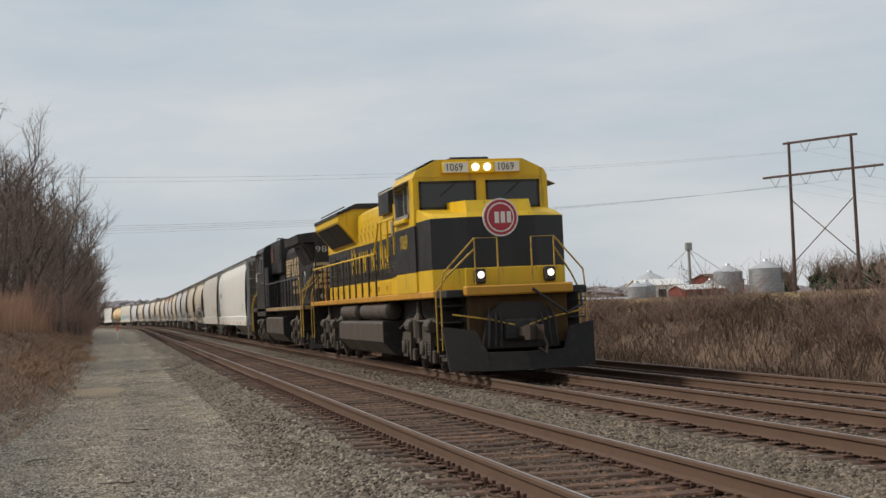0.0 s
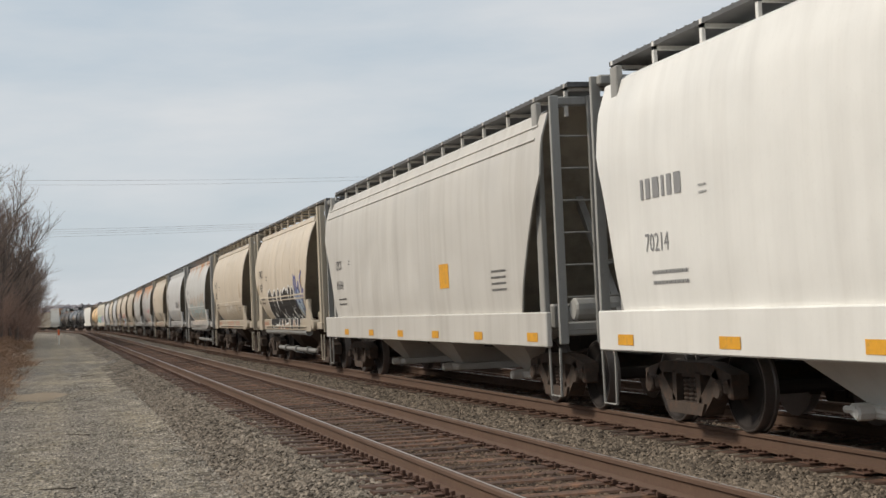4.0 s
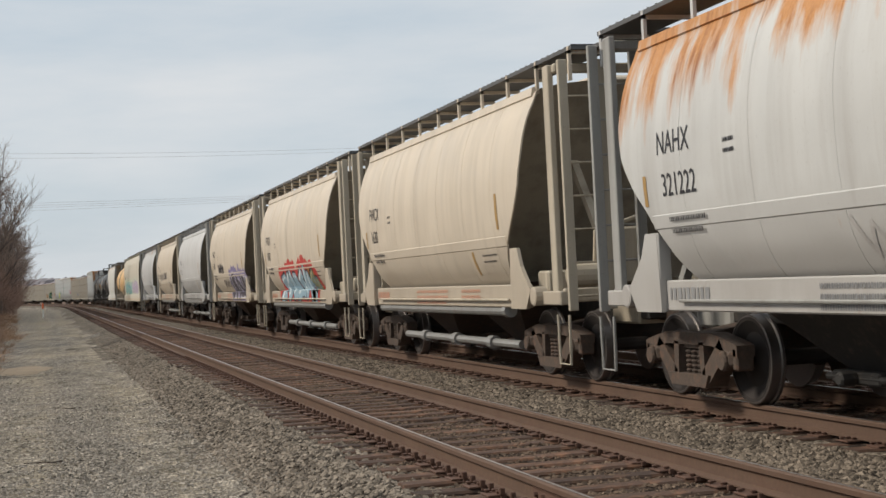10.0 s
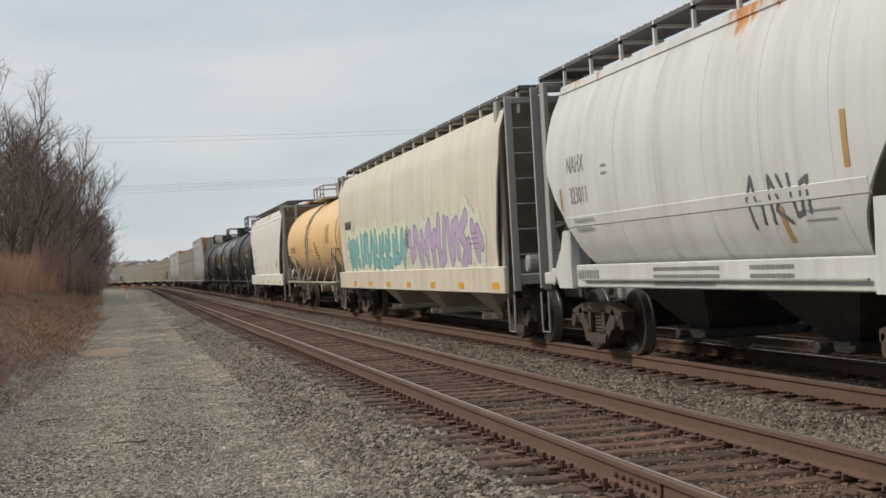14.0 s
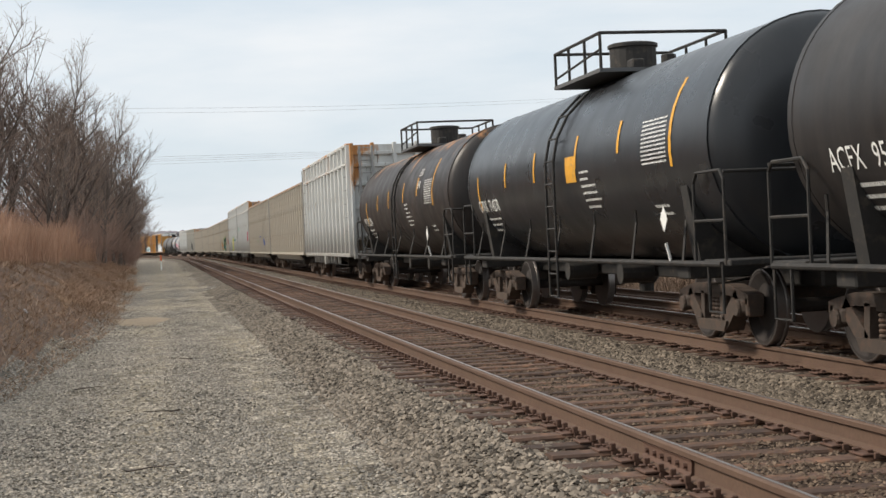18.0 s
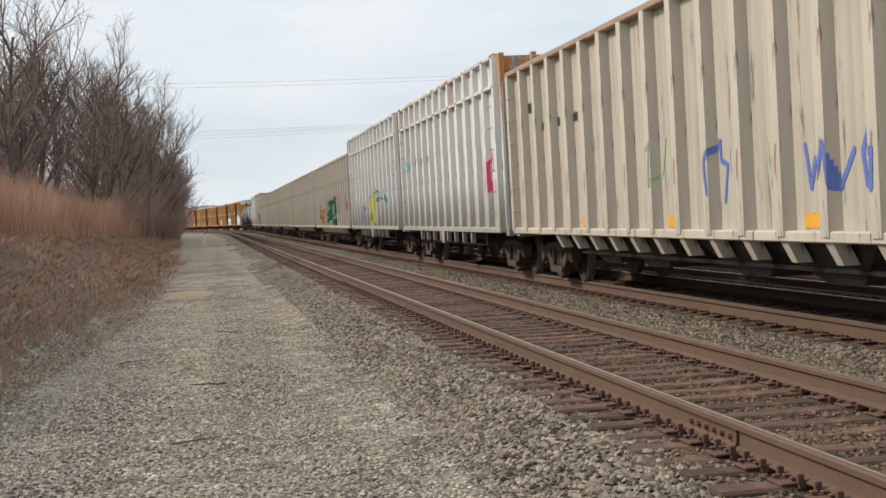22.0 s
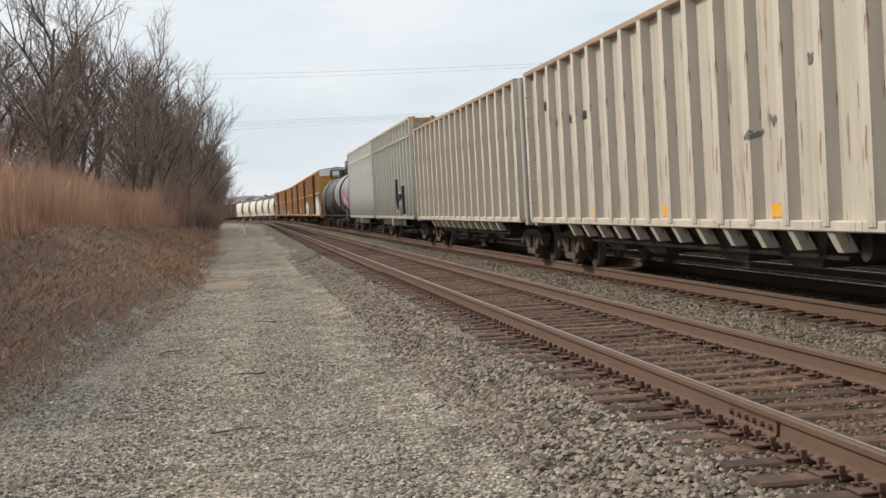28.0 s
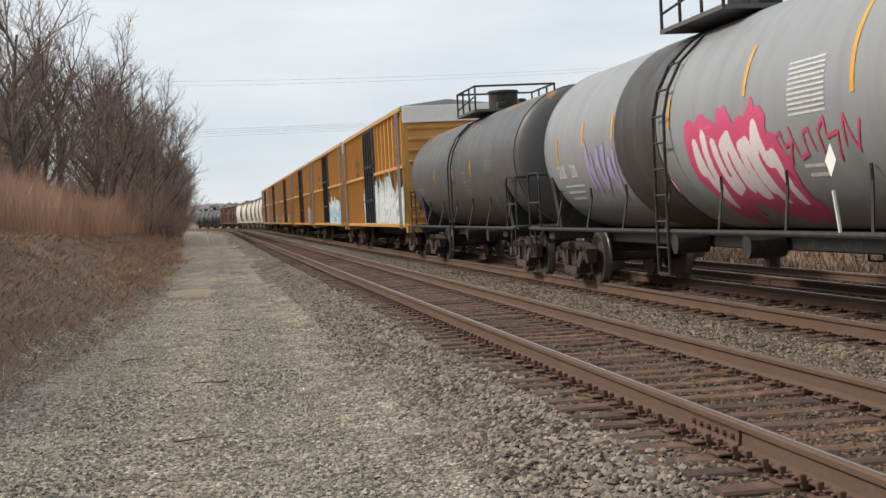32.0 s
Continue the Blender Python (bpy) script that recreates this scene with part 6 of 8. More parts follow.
    part("rear_rail", Shape().tube([(-1.0, 10.05, 1.74), (-1.0, 10.05, 2.7), (-0.35, 10.05, 2.7), (-0.35, 10.05, 1.74)], 0.024, 6).mesh("rear_rail", SILL_ORANGE), car)
    handrails(car, -2.4, 9.3, 1.74, 2.74, YELLOW, plain("stanchion_dark", (0.05, 0.035, 0.02), 0.6), 12)
    part("cab_handrail", Shape().tube([(-1.48, -5.08, 3.42), (-1.48, -3.02, 3.43), (-1.48, -2.3, 2.70)], 0.024, 6).mesh("cab_handrail", YELLOW), car)
    for y in (-3.3, -4.2, -5.0):
        part("stanchion", Shape().box(-1.50, -1.46, y - 0.025, y + 0.025, 2.62, 3.43).mesh("stanchion", YELLOW), car)
    for y in (-3.75, -2.95):
        vent = Shape()
        for k in range(4):
            vent.box(-1.222, -1.20, y - 0.12, y + 0.12, 2.28 + 0.07 * k, 2.31 + 0.07 * k)
            vent.box(-1.222, -1.20, y + 0.16, y + 0.40, 2.28 + 0.07 * k, 2.31 + 0.07 * k)
        part("door_louvre", vent.mesh("door_louvre", DUST), car)
    # lettering: nine plain upright shapes and the number
    side = lambda z: 0.965
    nm = Shape()
    for k, w in enumerate((0.55, 0.2, 0.42, 0.42, 0.2, 0.45, 0.2, 0.42, 0.45)):
        y = 4.45 - 0.68 * k
        h = 0.72 if k == 0 else 0.58
        patch(nm, y - 0.10, y, 2.42, 2.42 + h, side, 0, 0.008)
        if w > 0.3:
            patch(nm, y - w, y - w + 0.10, 2.42, 2.42 + h, side, 0, 0.008)
            nm.add([(-(side(0) + 0.008), u, v) for u, v in ((y - 0.1, 2.42 + h), (y - 0.02, 2.42 + h), (y - w + 0.1, 2.42), (y - w + 0.02, 2.42))], [(0, 1, 2, 3)])
    part("lettering", nm.mesh("lettering", YELLOW, tidy=False), car, None, "large yellow letter shapes along the hood")
    writing(car, "1069", -5.84, 2.67, 0.44, YELLOW, lambda z: 1.502, "yellow road number below the cab window", 1.0)
    fuel_tank(car, -3.35, 4.0, 0.30, 1.12, DUST)
    for y0, y1 in ((1.2, 3.9), (-3.45, 0.45)):
        part("air_reservoir", Shape().rings_y([(y0, 0.12), (y0 + 0.06, 0.21), (y1 - 0.06, 0.21), (y1, 0.12)], 18, -1.26, 1.37).mesh("air_reservoir", DUST, 35), car)
        part("air_reservoir", Shape().rings_y([(y0, 0.12), (y0 + 0.06, 0.21), (y1 - 0.06, 0.21), (y1, 0.12)], 18, 1.26, 1.37).mesh("air_reservoir", DUST, 35), car)
    engine_truck(car, -6.75, DUST)
    engine_truck(car, 7.15, DUST)
    taller(car)
    couplers(car, half)
    return car, half, side


def black_engine():
    car = thing("locomotive", "dusty black diesel engine with gold striped hood end", "locomotive", "engines")
    half = 11.15
    part("side_sill", Shape().box(-1.5, 1.5, -9.9, 9.9, 1.50, 1.66, 0.02).mesh("side_sill", NS_BLACK), car)
    st = Shape()
    patch(st, -9.6, 2.8, 1.52, 1.645, lambda z: 1.502)
    part("sill_stripe", st.mesh("sill_stripe", car_paint("dusty_gold_stripe", (0.36, 0.24, 0.12), 0.6, (0.07, 0.055, 0.04), 0.9), tidy=False), car, None, "dirty worn gold stripe along the sill")
    part("frame", Shape().box(-1.0, 1.0, -9.8, 9.8, 1.0, 1.5, 0.03).mesh("frame", BLACK_IRON), car)
    hood = Shape().prism([(-0.92, 1.66), (0.92, 1.66), (0.92, 3.72), (0.86, 3.86), (0.70, 3.96), (0.4, 4.01), (-0.4, 4.01), (-0.70, 3.96), (-0.86, 3.86), (-0.92, 3.72)], 1, -9.3, 3.4)
    part("hood", hood.mesh("hood", NS_BLACK), car)
    door_row(car, -8.6, 3.0, 18, 0.921, 1.75, 2.75, NS_BLACK)
    door_row(car, -4.6, 3.0, 12, 0.921, 2.80, 3.80, NS_BLACK)
    rad = Shape().loft([[(x, y, z) for x, z in ((-1.5, 3.77), (1.5, 3.77), (1.52, 4.05), (0.45, 4.17), (-0.45, 4.17), (-1.52, 4.05))] for y in (-9.305, -5.15)])
    part("radiator_wing", rad.mesh("radiator_wing", NS_BLACK), car, None, "black overhanging radiator wing")
    for side in (-1, 1):
        sl = Shape().loft([[(side * 0.92, y, 3.10), (side * 0.93, y, 3.07), (side * 1.30, y, 3.77), (side * 0.92, y, 3.77)] for y in (-9.1, -6.15)])
        part("radiator_duct", sl.mesh("radiator_duct", NS_BLACK), car)
        gr = Shape()
        for y0, y1 in ((-8.95, -7.65), (-7.55, -6.3)):
            q = [(side * 0.97, y0, 3.15), (side * 0.97, y1, 3.15), (side * 1.25, y1, 3.68), (side * 1.25, y0, 3.68)]
            gr.loft([[Vector(p) + Vector((side * 0.012, 0, -0.005)) for p in q], [Vector(p) + Vector((side * 0.03, 0, -0.012)) for p in q]])
        part("radiator_grille", gr.mesh("radiator_grille", GRILLE), car)
        wheel = Shape().tube([(side * 1.0, -6.9 + 0.2 * math.cos(a), 2.6 + 0.26 * math.sin(a)) for a in [2 * math.pi * k / 14 for k in range(15)]], 0.018, 5)
        part("hand_wheel", wheel.mesh("hand_wheel", GALV), car)
    blow = Shape().box(-1.15, 1.15, -0.5, 3.35, 3.0, 4.33, 0.03).box(-1.0, 1.0, -0.4, 3.35, 1.66, 3.0)
    part("blower_cab", blow.mesh("blower_cab", NS_BLACK), car)
    for side in (-1, 1):
        part("blower_grille", Shape().box(side * 1.16 - 0.012, side * 1.16 + 0.012, -0.35, 0.75, 3.56, 4.12).mesh("blower_grille", GRILLE), car)
        part("fan_opening", Shape().box(side * 1.16 - 0.012, side * 1.16 + 0.012, 2.2, 3.2, 3.5, 4.1).mesh("fan_opening", plain("fan_brown", (0.09, 0.035, 0.025), 0.7)), car)
        part("cabinet_door", Shape().box(side * 1.45 - 0.03, side * 1.45 + 0.03, 1.75, 3.3, 1.72, 3.32, 0.01).mesh("cabinet_door", ENGINE_BLACK), car)
    # cab at the far end, with its nose
    cab = Shape().box(-1.5, 1.5, 3.4, 7.1, 1.30, 4.0, 0.03)
    part("cab", cab.mesh("cab", NS_BLACK), car)
    part("cab_roof", Shape().prism([(-1.5, 3.98), (1.5, 3.98), (1.4, 4.2), (0.9, 4.45), (-0.9, 4.45), (-1.4, 4.2)], 1, 3.4, 7.15).mesh("cab_roof", NS_BLACK), car)
    nose = Shape().loft([[(-1.45, 7.1, z), (1.45, 7.1, z), (1.3, y, z), (-1.3, y, z)] for z, y in ((1.30, 9.1), (3.0, 9.0), (3.4, 8.2))])
    part("nose", nose.mesh("nose", NS_BLACK), car)
    for side in (-1, 1):
        for y0, y1, z0, z1 in ((3.6, 4.5, 2.75, 3.75), (5.0, 5.7, 3.2, 3.85), (5.8, 6.6, 3.2, 3.85)):
            part("window_pane", Shape().box(side * 1.504 - 0.006, side * 1.504 + 0.006, y0, y1, z0, z1).mesh("window_pane", GLASS_DARK), car)
            wf = Shape()
            for a, b, c, d in ((y0 - .05, y1 + .05, z0 - .05, z0), (y0 - .05, y1 + .05, z1, z1 + .05), (y0 - .05, y0, z0, z1), (y1, y1 + .05, z0, z1)):
                wf.box(side * 1.51 - 0.015, side * 1.51 + 0.015, a, b, c, d)
            part("window_frame", wf.mesh("window_frame", GALV), car)
        part("sunshade", Shape().loft([[(side * 1.5, y, 4.0), (side * 1.75, y, 3.88), (side * 1.75, y, 3.9), (side * 1.5, y, 4.02)] for y in (4.9, 6.7)]).mesh("sunshade", NS_BLACK), car)
    ac = Shape().box(-0.5, 0.5, 4.2, 5.2, 4.45, 4.58, 0.03)
    ac.tube([(-0.6, 5.6, 4.45), (-0.6, 5.6, 4.65), (-0.3, 5.6, 4.65)], 0.03, 6)
    part("roof_vents", ac.mesh("roof_vents", BLACK_IRON), car)
    horn = Shape()
    for x in (-0.5, -0.36, -0.22):
        horn.rings_y([(-4.0, 0.08), (-3.7, 0.03)], 10, x, 4.25)
        horn.rings_y([(-4.02, 0.085), (-4.0, 0.085)], 10, x, 4.25)
    part("horn", horn.mesh("horn", BLACK_IRON), car)
    # hood end: number, stripes, lamps
    vs, fs = gl("9841", 0.42)
    part("lettering", Shape().add([(-0.90 + u * 1.02, -9.309, 3.43 + 0.72 * v) for u, v, _ in vs], fs).mesh("lettering", PALE_GOLD, tidy=False), car, None, "pale road number on the hood end")
    part("lettering", Shape().add([(0.22 + u * 1.02, -9.309, 3.43 + 0.72 * v) for u, v, _ in vs], fs).mesh("lettering", PALE_GOLD, tidy=False), car)
    lamp = Shape().box(-0.15, 0.15, -9.36, -9.3, 3.74, 4.18, 0.02)
    part("light_housing", lamp.mesh("light_housing", BLACK_IRON), car)
    part("rear_window", Shape().box(-0.13, 0.13, -9.32, -9.3, 3.1, 3.62).mesh("rear_window", GRILLE), car)
    for z in (3.86, 4.07):
        part("rear_light", Shape().rings_y([(-9.36, 0.1), (-9.39, 0.1)], 14, 0, z).mesh("rear_light", LENS), car, None, "unlit round rear lamp")
    part("gold_block", Shape().prism([(-0.30, 2.20), (0.30, 2.20), (0.12, 3.08), (-0.12, 3.08)], 1, -9.316, -9.306).mesh("gold_block", GOLD), car, None, "worn pale gold block between the stripes")
    for side in (-1, 1):
        for k in range(5):
            z = 2.22 + 0.19 * k
            sp = Shape()
            sp.box(side * 0.55 - 0.33, side * 0.55 + 0.33, -9.312, -9.304, z, z + 0.105)
            part("gold_stripe", sp.mesh("gold_stripe", GOLD), car)
            part("gold_stripe", Shape().box(side * 0.928 - 0.006, side * 0.928 + 0.006, -9.28, -8.95, z, z + 0.105).mesh("gold_stripe", GOLD), car)
    for y0, y1, z0, z1 in ((-5.75, -5.3, 2.5, 2.9), (-5.72, -5.28, 1.95, 2.38), (-6.27, -5.9, 2.52, 2.94), (-6.25, -5.88, 1.93, 2.42), (-6.68, -6.36, 2.06, 2.8), (-7.5, -7.05, 1.85, 2.3), (-8.4, -8.05, 2.0, 2.95), (-7.95, -7.65, 2.0, 2.85)):
        for side in (-1, 1):
            vent = Shape().box(side * 0.936 - 0.012, side * 0.936 + 0.012, y0, y1, z0, z1)
            for k in range(int((z1 - z0) / 0.07)):
                vent.box(side * 0.95 - 0.006, side * 0.95 + 0.006, y0, y1, z0 + 0.07 * k, z0 + 0.07 * k + 0.025)
            part("door_louvre", vent.mesh("door_louvre", GRILLE), car)
    emb = Shape()
    s9 = lambda z: 0.935
    for k in range(6):
        z = 2.82 + 0.112 * k
        patch(emb, -0.25, -1.75 - 0.12 * k, z, z + 0.08, s9, 0, 0.01)
    for (a, b), lean in (((-2.55, -2.9), 0.12), ((-3.0, -3.35), -0.35), ((-3.7, -4.05), 0.1), ((-4.3, -4.7), 0.0)):
        emb.add([(-(s9(0) + 0.01), a, 2.80), (-(s9(0) + 0.01), b, 2.80), (-(s9(0) + 0.01), b + lean, 3.46), (-(s9(0) + 0.01), a + lean, 3.46)], [(0, 1, 2, 3)])
    part("side_emblem", emb.mesh("side_emblem", GOLD, tidy=False), car, None, "faded gold striped emblem on the hood")
    lt = Shape()
    bars(lt, -2.6, 2.62, [(1.6, 0.22, 0.08), (1.8, 0.22, 0.0)], s9, 0, 0.03)
    part("lettering", lt.mesh("lettering", GOLD, tidy=False), car, None, "two lines of plain gold letter bars")
    writing(car, "9841", 7.0, 2.82, 0.48, WHITE_INK, lambda z: 1.502, "pale road number under the cab window", 0.75)
    handrails(car, -8.9, 3.2, 1.66, 2.62, plain("rail_grey", (0.06, 0.06, 0.06), 0.5), BLACK_IRON, 13)
    part("rear_platform", Shape().box(-1.45, 1.45, -10.1, -9.0, 1.52, 1.66, 0.02).mesh("rear_platform", BLACK_IRON), car)
    part("end_sill_stripe", Shape().box(-1.42, 1.42, -10.14, -10.1, 1.52, 1.64, 0.01).mesh("end_sill_stripe", car_paint("dirty_end_stripe", (0.38, 0.22, 0.075), 0.6, (0.08, 0.06, 0.04), 0.9)), car)
    for side in (-1, 1):
        rail = Shape().tube([(side * 0.3, -10.05, 1.66), (side * 0.3, -10.05, 2.7), (side * 0.8, -10.05, 2.7), (side * 1.35, -10.0, 2.2), (side * 1.5, -9.95, 1.7), (side * 1.5, -9.95, 0.6)], 0.018, 6)
        rail.tube([(side * 0.3, -10.05, 2.2), (side * 0.8, -10.05, 2.2)], 0.016, 6)
        part("yellow_handrail", rail.mesh("yellow_handrail", RAILING), car)
        part("yellow_handrail", Shape().tube([(side * 1.48, -8.9, 2.62), (side * 1.5, -9.2, 2.5), (side * 1.5, -9.35, 1.7), (side * 1.5, -9.35, 0.6)], 0.019, 6).mesh("yellow_handrail", RAILING), car)
        part("marker_light", Shape().rings_y([(-9.3, 0.09), (-9.36, 0.09)], 12, side * 0.7, 1.95).mesh("marker_light", LENS), car)
        part("yellow_handrail", Shape().tube([(side * 1.5, 9.6, 0.6), (side * 1.5, 9.6, 1.7), (side * 1.2, 9.6, 2.6)], 0.028, 6).mesh("yellow_handrail", RAILING), car)
    corner_steps(car, -9.6, -1, RAILING, False)
    corner_steps(car, 9.5, 1, RAILING, False)
    part("end_sheet", Shape().box(-0.95, 0.95, -10.08, -9.95, 0.5, 1.52, 0.02).mesh("end_sheet", WHEEL), car)
    part("end_plow", Shape().prism([(-10.3, 0.15), (-10.05, 0.62), (-9.98, 0.62), (-10.2, 0.15)], 0, -1.3, 1.3).mesh("end_plow", WHEEL), car)
    fuel_tank(car, -3.85, 3.1, 0.28, 1.26, DUST)
    engine_truck(car, -6.75, DUST)
    engine_truck(car, 6.75, DUST)
    taller(car)
    couplers(car, half)
    return car, half, s9

# ---- vegetation, stones and the far surroundings ----
BARK = plain("bare_bark", (0.10, 0.08, 0.068), 0.9, 0, 0.3, 12, 2, 0.01)
TWIG = plain("twig_brown", (0.20, 0.15, 0.125), 0.9, 0, 0.25, 8, 0.5)
SHRUB = plain("shrub_brown", (0.25, 0.165, 0.13), 0.9, 0, 0.25, 8, 0.6)
SEDGE = leafy("red_brown_grass", (0.55, 0.35, 0.245), (0.38, 0.225, 0.155))
STRAW = leafy("dead_straw", (0.43, 0.285, 0.19), (0.15, 0.088, 0.058))
PALE_STRAW = leafy("pale_straw", (0.62, 0.48, 0.36), (0.32, 0.22, 0.15))
WEED = leafy("brown_weeds", (0.165, 0.115, 0.08), (0.065, 0.045, 0.034))
STALK = leafy("corn_stalks", (0.42, 0.31, 0.185), (0.25, 0.175, 0.105))
STONE = leafy("ballast_stone", (0.33, 0.28, 0.225), (0.032, 0.026, 0.021), 0.9)
PEBBLE = leafy("road_pebble", (0.44, 0.395, 0.335), (0.045, 0.04, 0.034), 0.9)


class Twigs:
    """Thin three-sided sticks gathered in one mesh."""
    def __init__(self):
        self.v, self.f = [], []

    def stick(self, p, q, r0, r1):
        d = q - p
        side = d.orthogonal().normalized()
        up = d.cross(side).normalized()
        n = len(self.v)
        for c, r in ((p, r0), (q, r1)):
            for a in (0.0, 2.094, 4.189):
                self.v.append(c + r * (math.cos(a) * side + math.sin(a) * up))
        for k in range(3):
            j = (k + 1) % 3
            self.f.append((n + k, n + j, n + 3 + j, n + 3 + k))

    def mesh(self, name, mat):
        me = bpy.data.meshes.new(name)
        me.from_pydata(self.v, [], self.f)
        me.materials.append(mat)
        return me


def grow(r, wood, fine, p, d, length, radius, depth, droop, kids):
    """One limb of several bends, then its branches."""
    steps = (1, 2, 3, 4)[depth]
    pts = [p]
    for k in range(steps):
        d = (d + Vector((r.uniform(-1, 1), r.uniform(-1, 1), r.uniform(-0.5, 1.0) + droop)) * 0.17).normalized()
        pts.append(pts[-1] + d * (length / steps))
    for k in range(steps):
        a, b = radius * (1 - 0.62 * k / steps), radius * (1 - 0.62 * (k + 1) / steps)
        (wood if depth > 1 else fine).stick(pts[k], pts[k + 1], a, b)
    if depth == 0:
        return
    for k in range(kids[depth]):
        t = 0.3 + 0.7 * (k + r.random()) / kids[depth]
        i = min(steps - 1, int(t * steps))
        q = pts[i].lerp(pts[i + 1], t * steps - i)
        side = Vector((r.uniform(-1, 1), r.uniform(-1, 1), r.uniform(-0.25, 0.75)))
        nd = (d * 0.75 + side.normalized() * 0.8).normalized()
        grow(r, wood, fine, q, nd, length * r.uniform(0.42, 0.68), max(0.009, radius * 0.5), depth - 1, droop, kids)


def tree_kind(seed, height, kids):
    r = random.Random(seed)
    wood, fine = Twigs(), Twigs()
    p = Vector((0, 0, -0.3))
    d = Vector((r.uniform(-.12, .12), r.uniform(-.12, .12), 1)).normalized()
    n = 6
    pts = [p]
    for k in range(n):
        d = (d + Vector((r.uniform(-.1, .1), r.uniform(-.1, .1), 0.05))).normalized()
        pts.append(pts[-1] + d * height * 0.72 / n)
    rad = height * 0.0145
    sh = Shape().tube(pts, [rad * (1.25 - 0.95 * k / n) for k in range(n + 1)], 8)
    trunk = sh.mesh("trunk", BARK, 60)
    for k in range(9):
        t = 0.22 + 0.78 * k / 9
        i = min(n - 1, int(t * n))
        q = pts[i].lerp(pts[i + 1], t * n - i)
        a = k * 2.4 + r.uniform(-.4, .4)
        nd = Vector((math.cos(a), math.sin(a), r.uniform(0.8, 1.6))).normalized()
        grow(r, wood, fine, q, nd, height * r.uniform(0.26, 0.42) * (1.15 - 0.4 * t), rad * 0.62 * (1.1 - 0.5 * t), 3, 0.12, kids)
    return trunk, wood.mesh("limbs", BARK), fine.mesh("crown", TWIG)


def shrub_kind(seed, height, stems):
    r = random.Random(seed)
    fine = Twigs()
    for k in range(stems):
        a = r.uniform(0, 6.28)
        b = Vector((0.5 * math.cos(a) * r.random(), 0.5 * math.sin(a) * r.random(), -0.1))
        d = Vector((math.cos(a) * 0.5, math.sin(a) * 0.5, r.uniform(0.7, 1.4))).normalized()
        grow(r, fine, fine, b, d, height * r.uniform(0.5, 0.95), 0.014, 2, 0.1, {2: 6, 1: 4, 0: 0})
    return fine.mesh("stems", SHRUB)


def plant_left():
    r = random.Random(5)
    kinds = [tree_kind(60 + k, h, {3: 6, 2: 5, 1: 4, 0: 0}) for k, h in enumerate((12.0, 13.0, 10.5, 13.5, 9.5))]
    made = []
    for trunk, limbs, crown in kinds:
        t = thing("bare_tree", "leafless grey-brown tree on the bank above the gravel road", "tree", "bare trees along the bank")
        part("trunk", trunk, t)
        part("bough", limbs, t)
        part("crown", crown, t)
        made.append(t)
    spots = []
    spots += [(41.0, -11.8), (47.0, -12.5), (49.0, -15.0)]
    y = 55.0
    while y < 260:
        front = -7.2 + 2.6 * min(1.0, max(0.0, (y - 75) / 45))
        spots.append((y + r.uniform(-2, 2), front + r.uniform(-0.7, 0.6)))
        if r.random() < 0.6:
            spots.append((y + r.uniform(-3, 3), front - 3.6 + r.uniform(-1.5, 1.5)))
        if r.random() < 0.4:
            spots.append((y + r.uniform(-3, 3), front - 9 + r.uniform(-4, 3)))
        y += 5.0 + y * 0.010
    for k, (s, off) in enumerate(spots):
        (x, yy, _), a = on_line(s, off)
        sc = r.uniform(0.8, 1.08) * (0.9 if s > 150 else 0.86 if s < 110 else 1.0)
        m = pose(x, yy, ground_z(off, yy) - 0.05, r.uniform(-4, 4), r.uniform(-4, 4), r.uniform(0, 360))
        if k < len(made):
            t = made[k]
            t.matrix_basis = m
        else:
            t = copy_thing(made[k % len(made)], m)
        t.scale = (sc, sc, sc)
    shrubs = []
    for k, h in enumerate((2.4, 3.2, 1.8, 2.8)):
        t = thing("bare_shrub", "tangled leafless brown shrub at the edge of the trees", "shrub", "bare shrubs on the bank", data=shrub_kind(90 + k, h, 12))
        shrubs.append(t)
    k = 0
    for s, off in [(52 + 3.6 * i + r.uniform(-2, 2), -8.0 + r.uniform(-1.2, 1.0)) for i in range(36)] + [(88 + 3.0 * i, -5.2 + r.uniform(-1.0, 0.7)) for i in range(40)] + [(120 + 2.6 * i, -4.2 + r.uniform(-1.2, 0.6)) for i in range(36)] + [(44 + 5 * i, -11.5 + r.uniform(-1.5, 1.5)) for i in range(30)]:
        (x, yy, _), a = on_line(s, off)
        m = pose(x, yy, ground_z(off, yy), 0, 0, r.uniform(0, 360))
        if k < 4:
            t = shrubs[k]
            t.matrix_basis = m
        else:
            t = copy_thing(shrubs[k % 4], m)
        sc = r.uniform(0.75, 1.3)
        t.scale = (sc, sc, sc)
        k += 1

    for i in range(70):
        s, off = 24 + 95 * r.random() ** 1.3, 15.2 + 3.6 * r.random()
        (x, yy, _), a = on_line(s, off)
        t = copy_thing(shrubs[i % 4], pose(x, yy, ground_z(off, yy) - 0.05, 0, 0, r.uniform(0, 360)))
        tagged(t, "low tangled brown brush on the bank below the field", "shrub", "low brush below the field")
        sc = r.uniform(0.28, 0.48)
        t.scale = (sc * 1.4, sc * 1.4, sc)


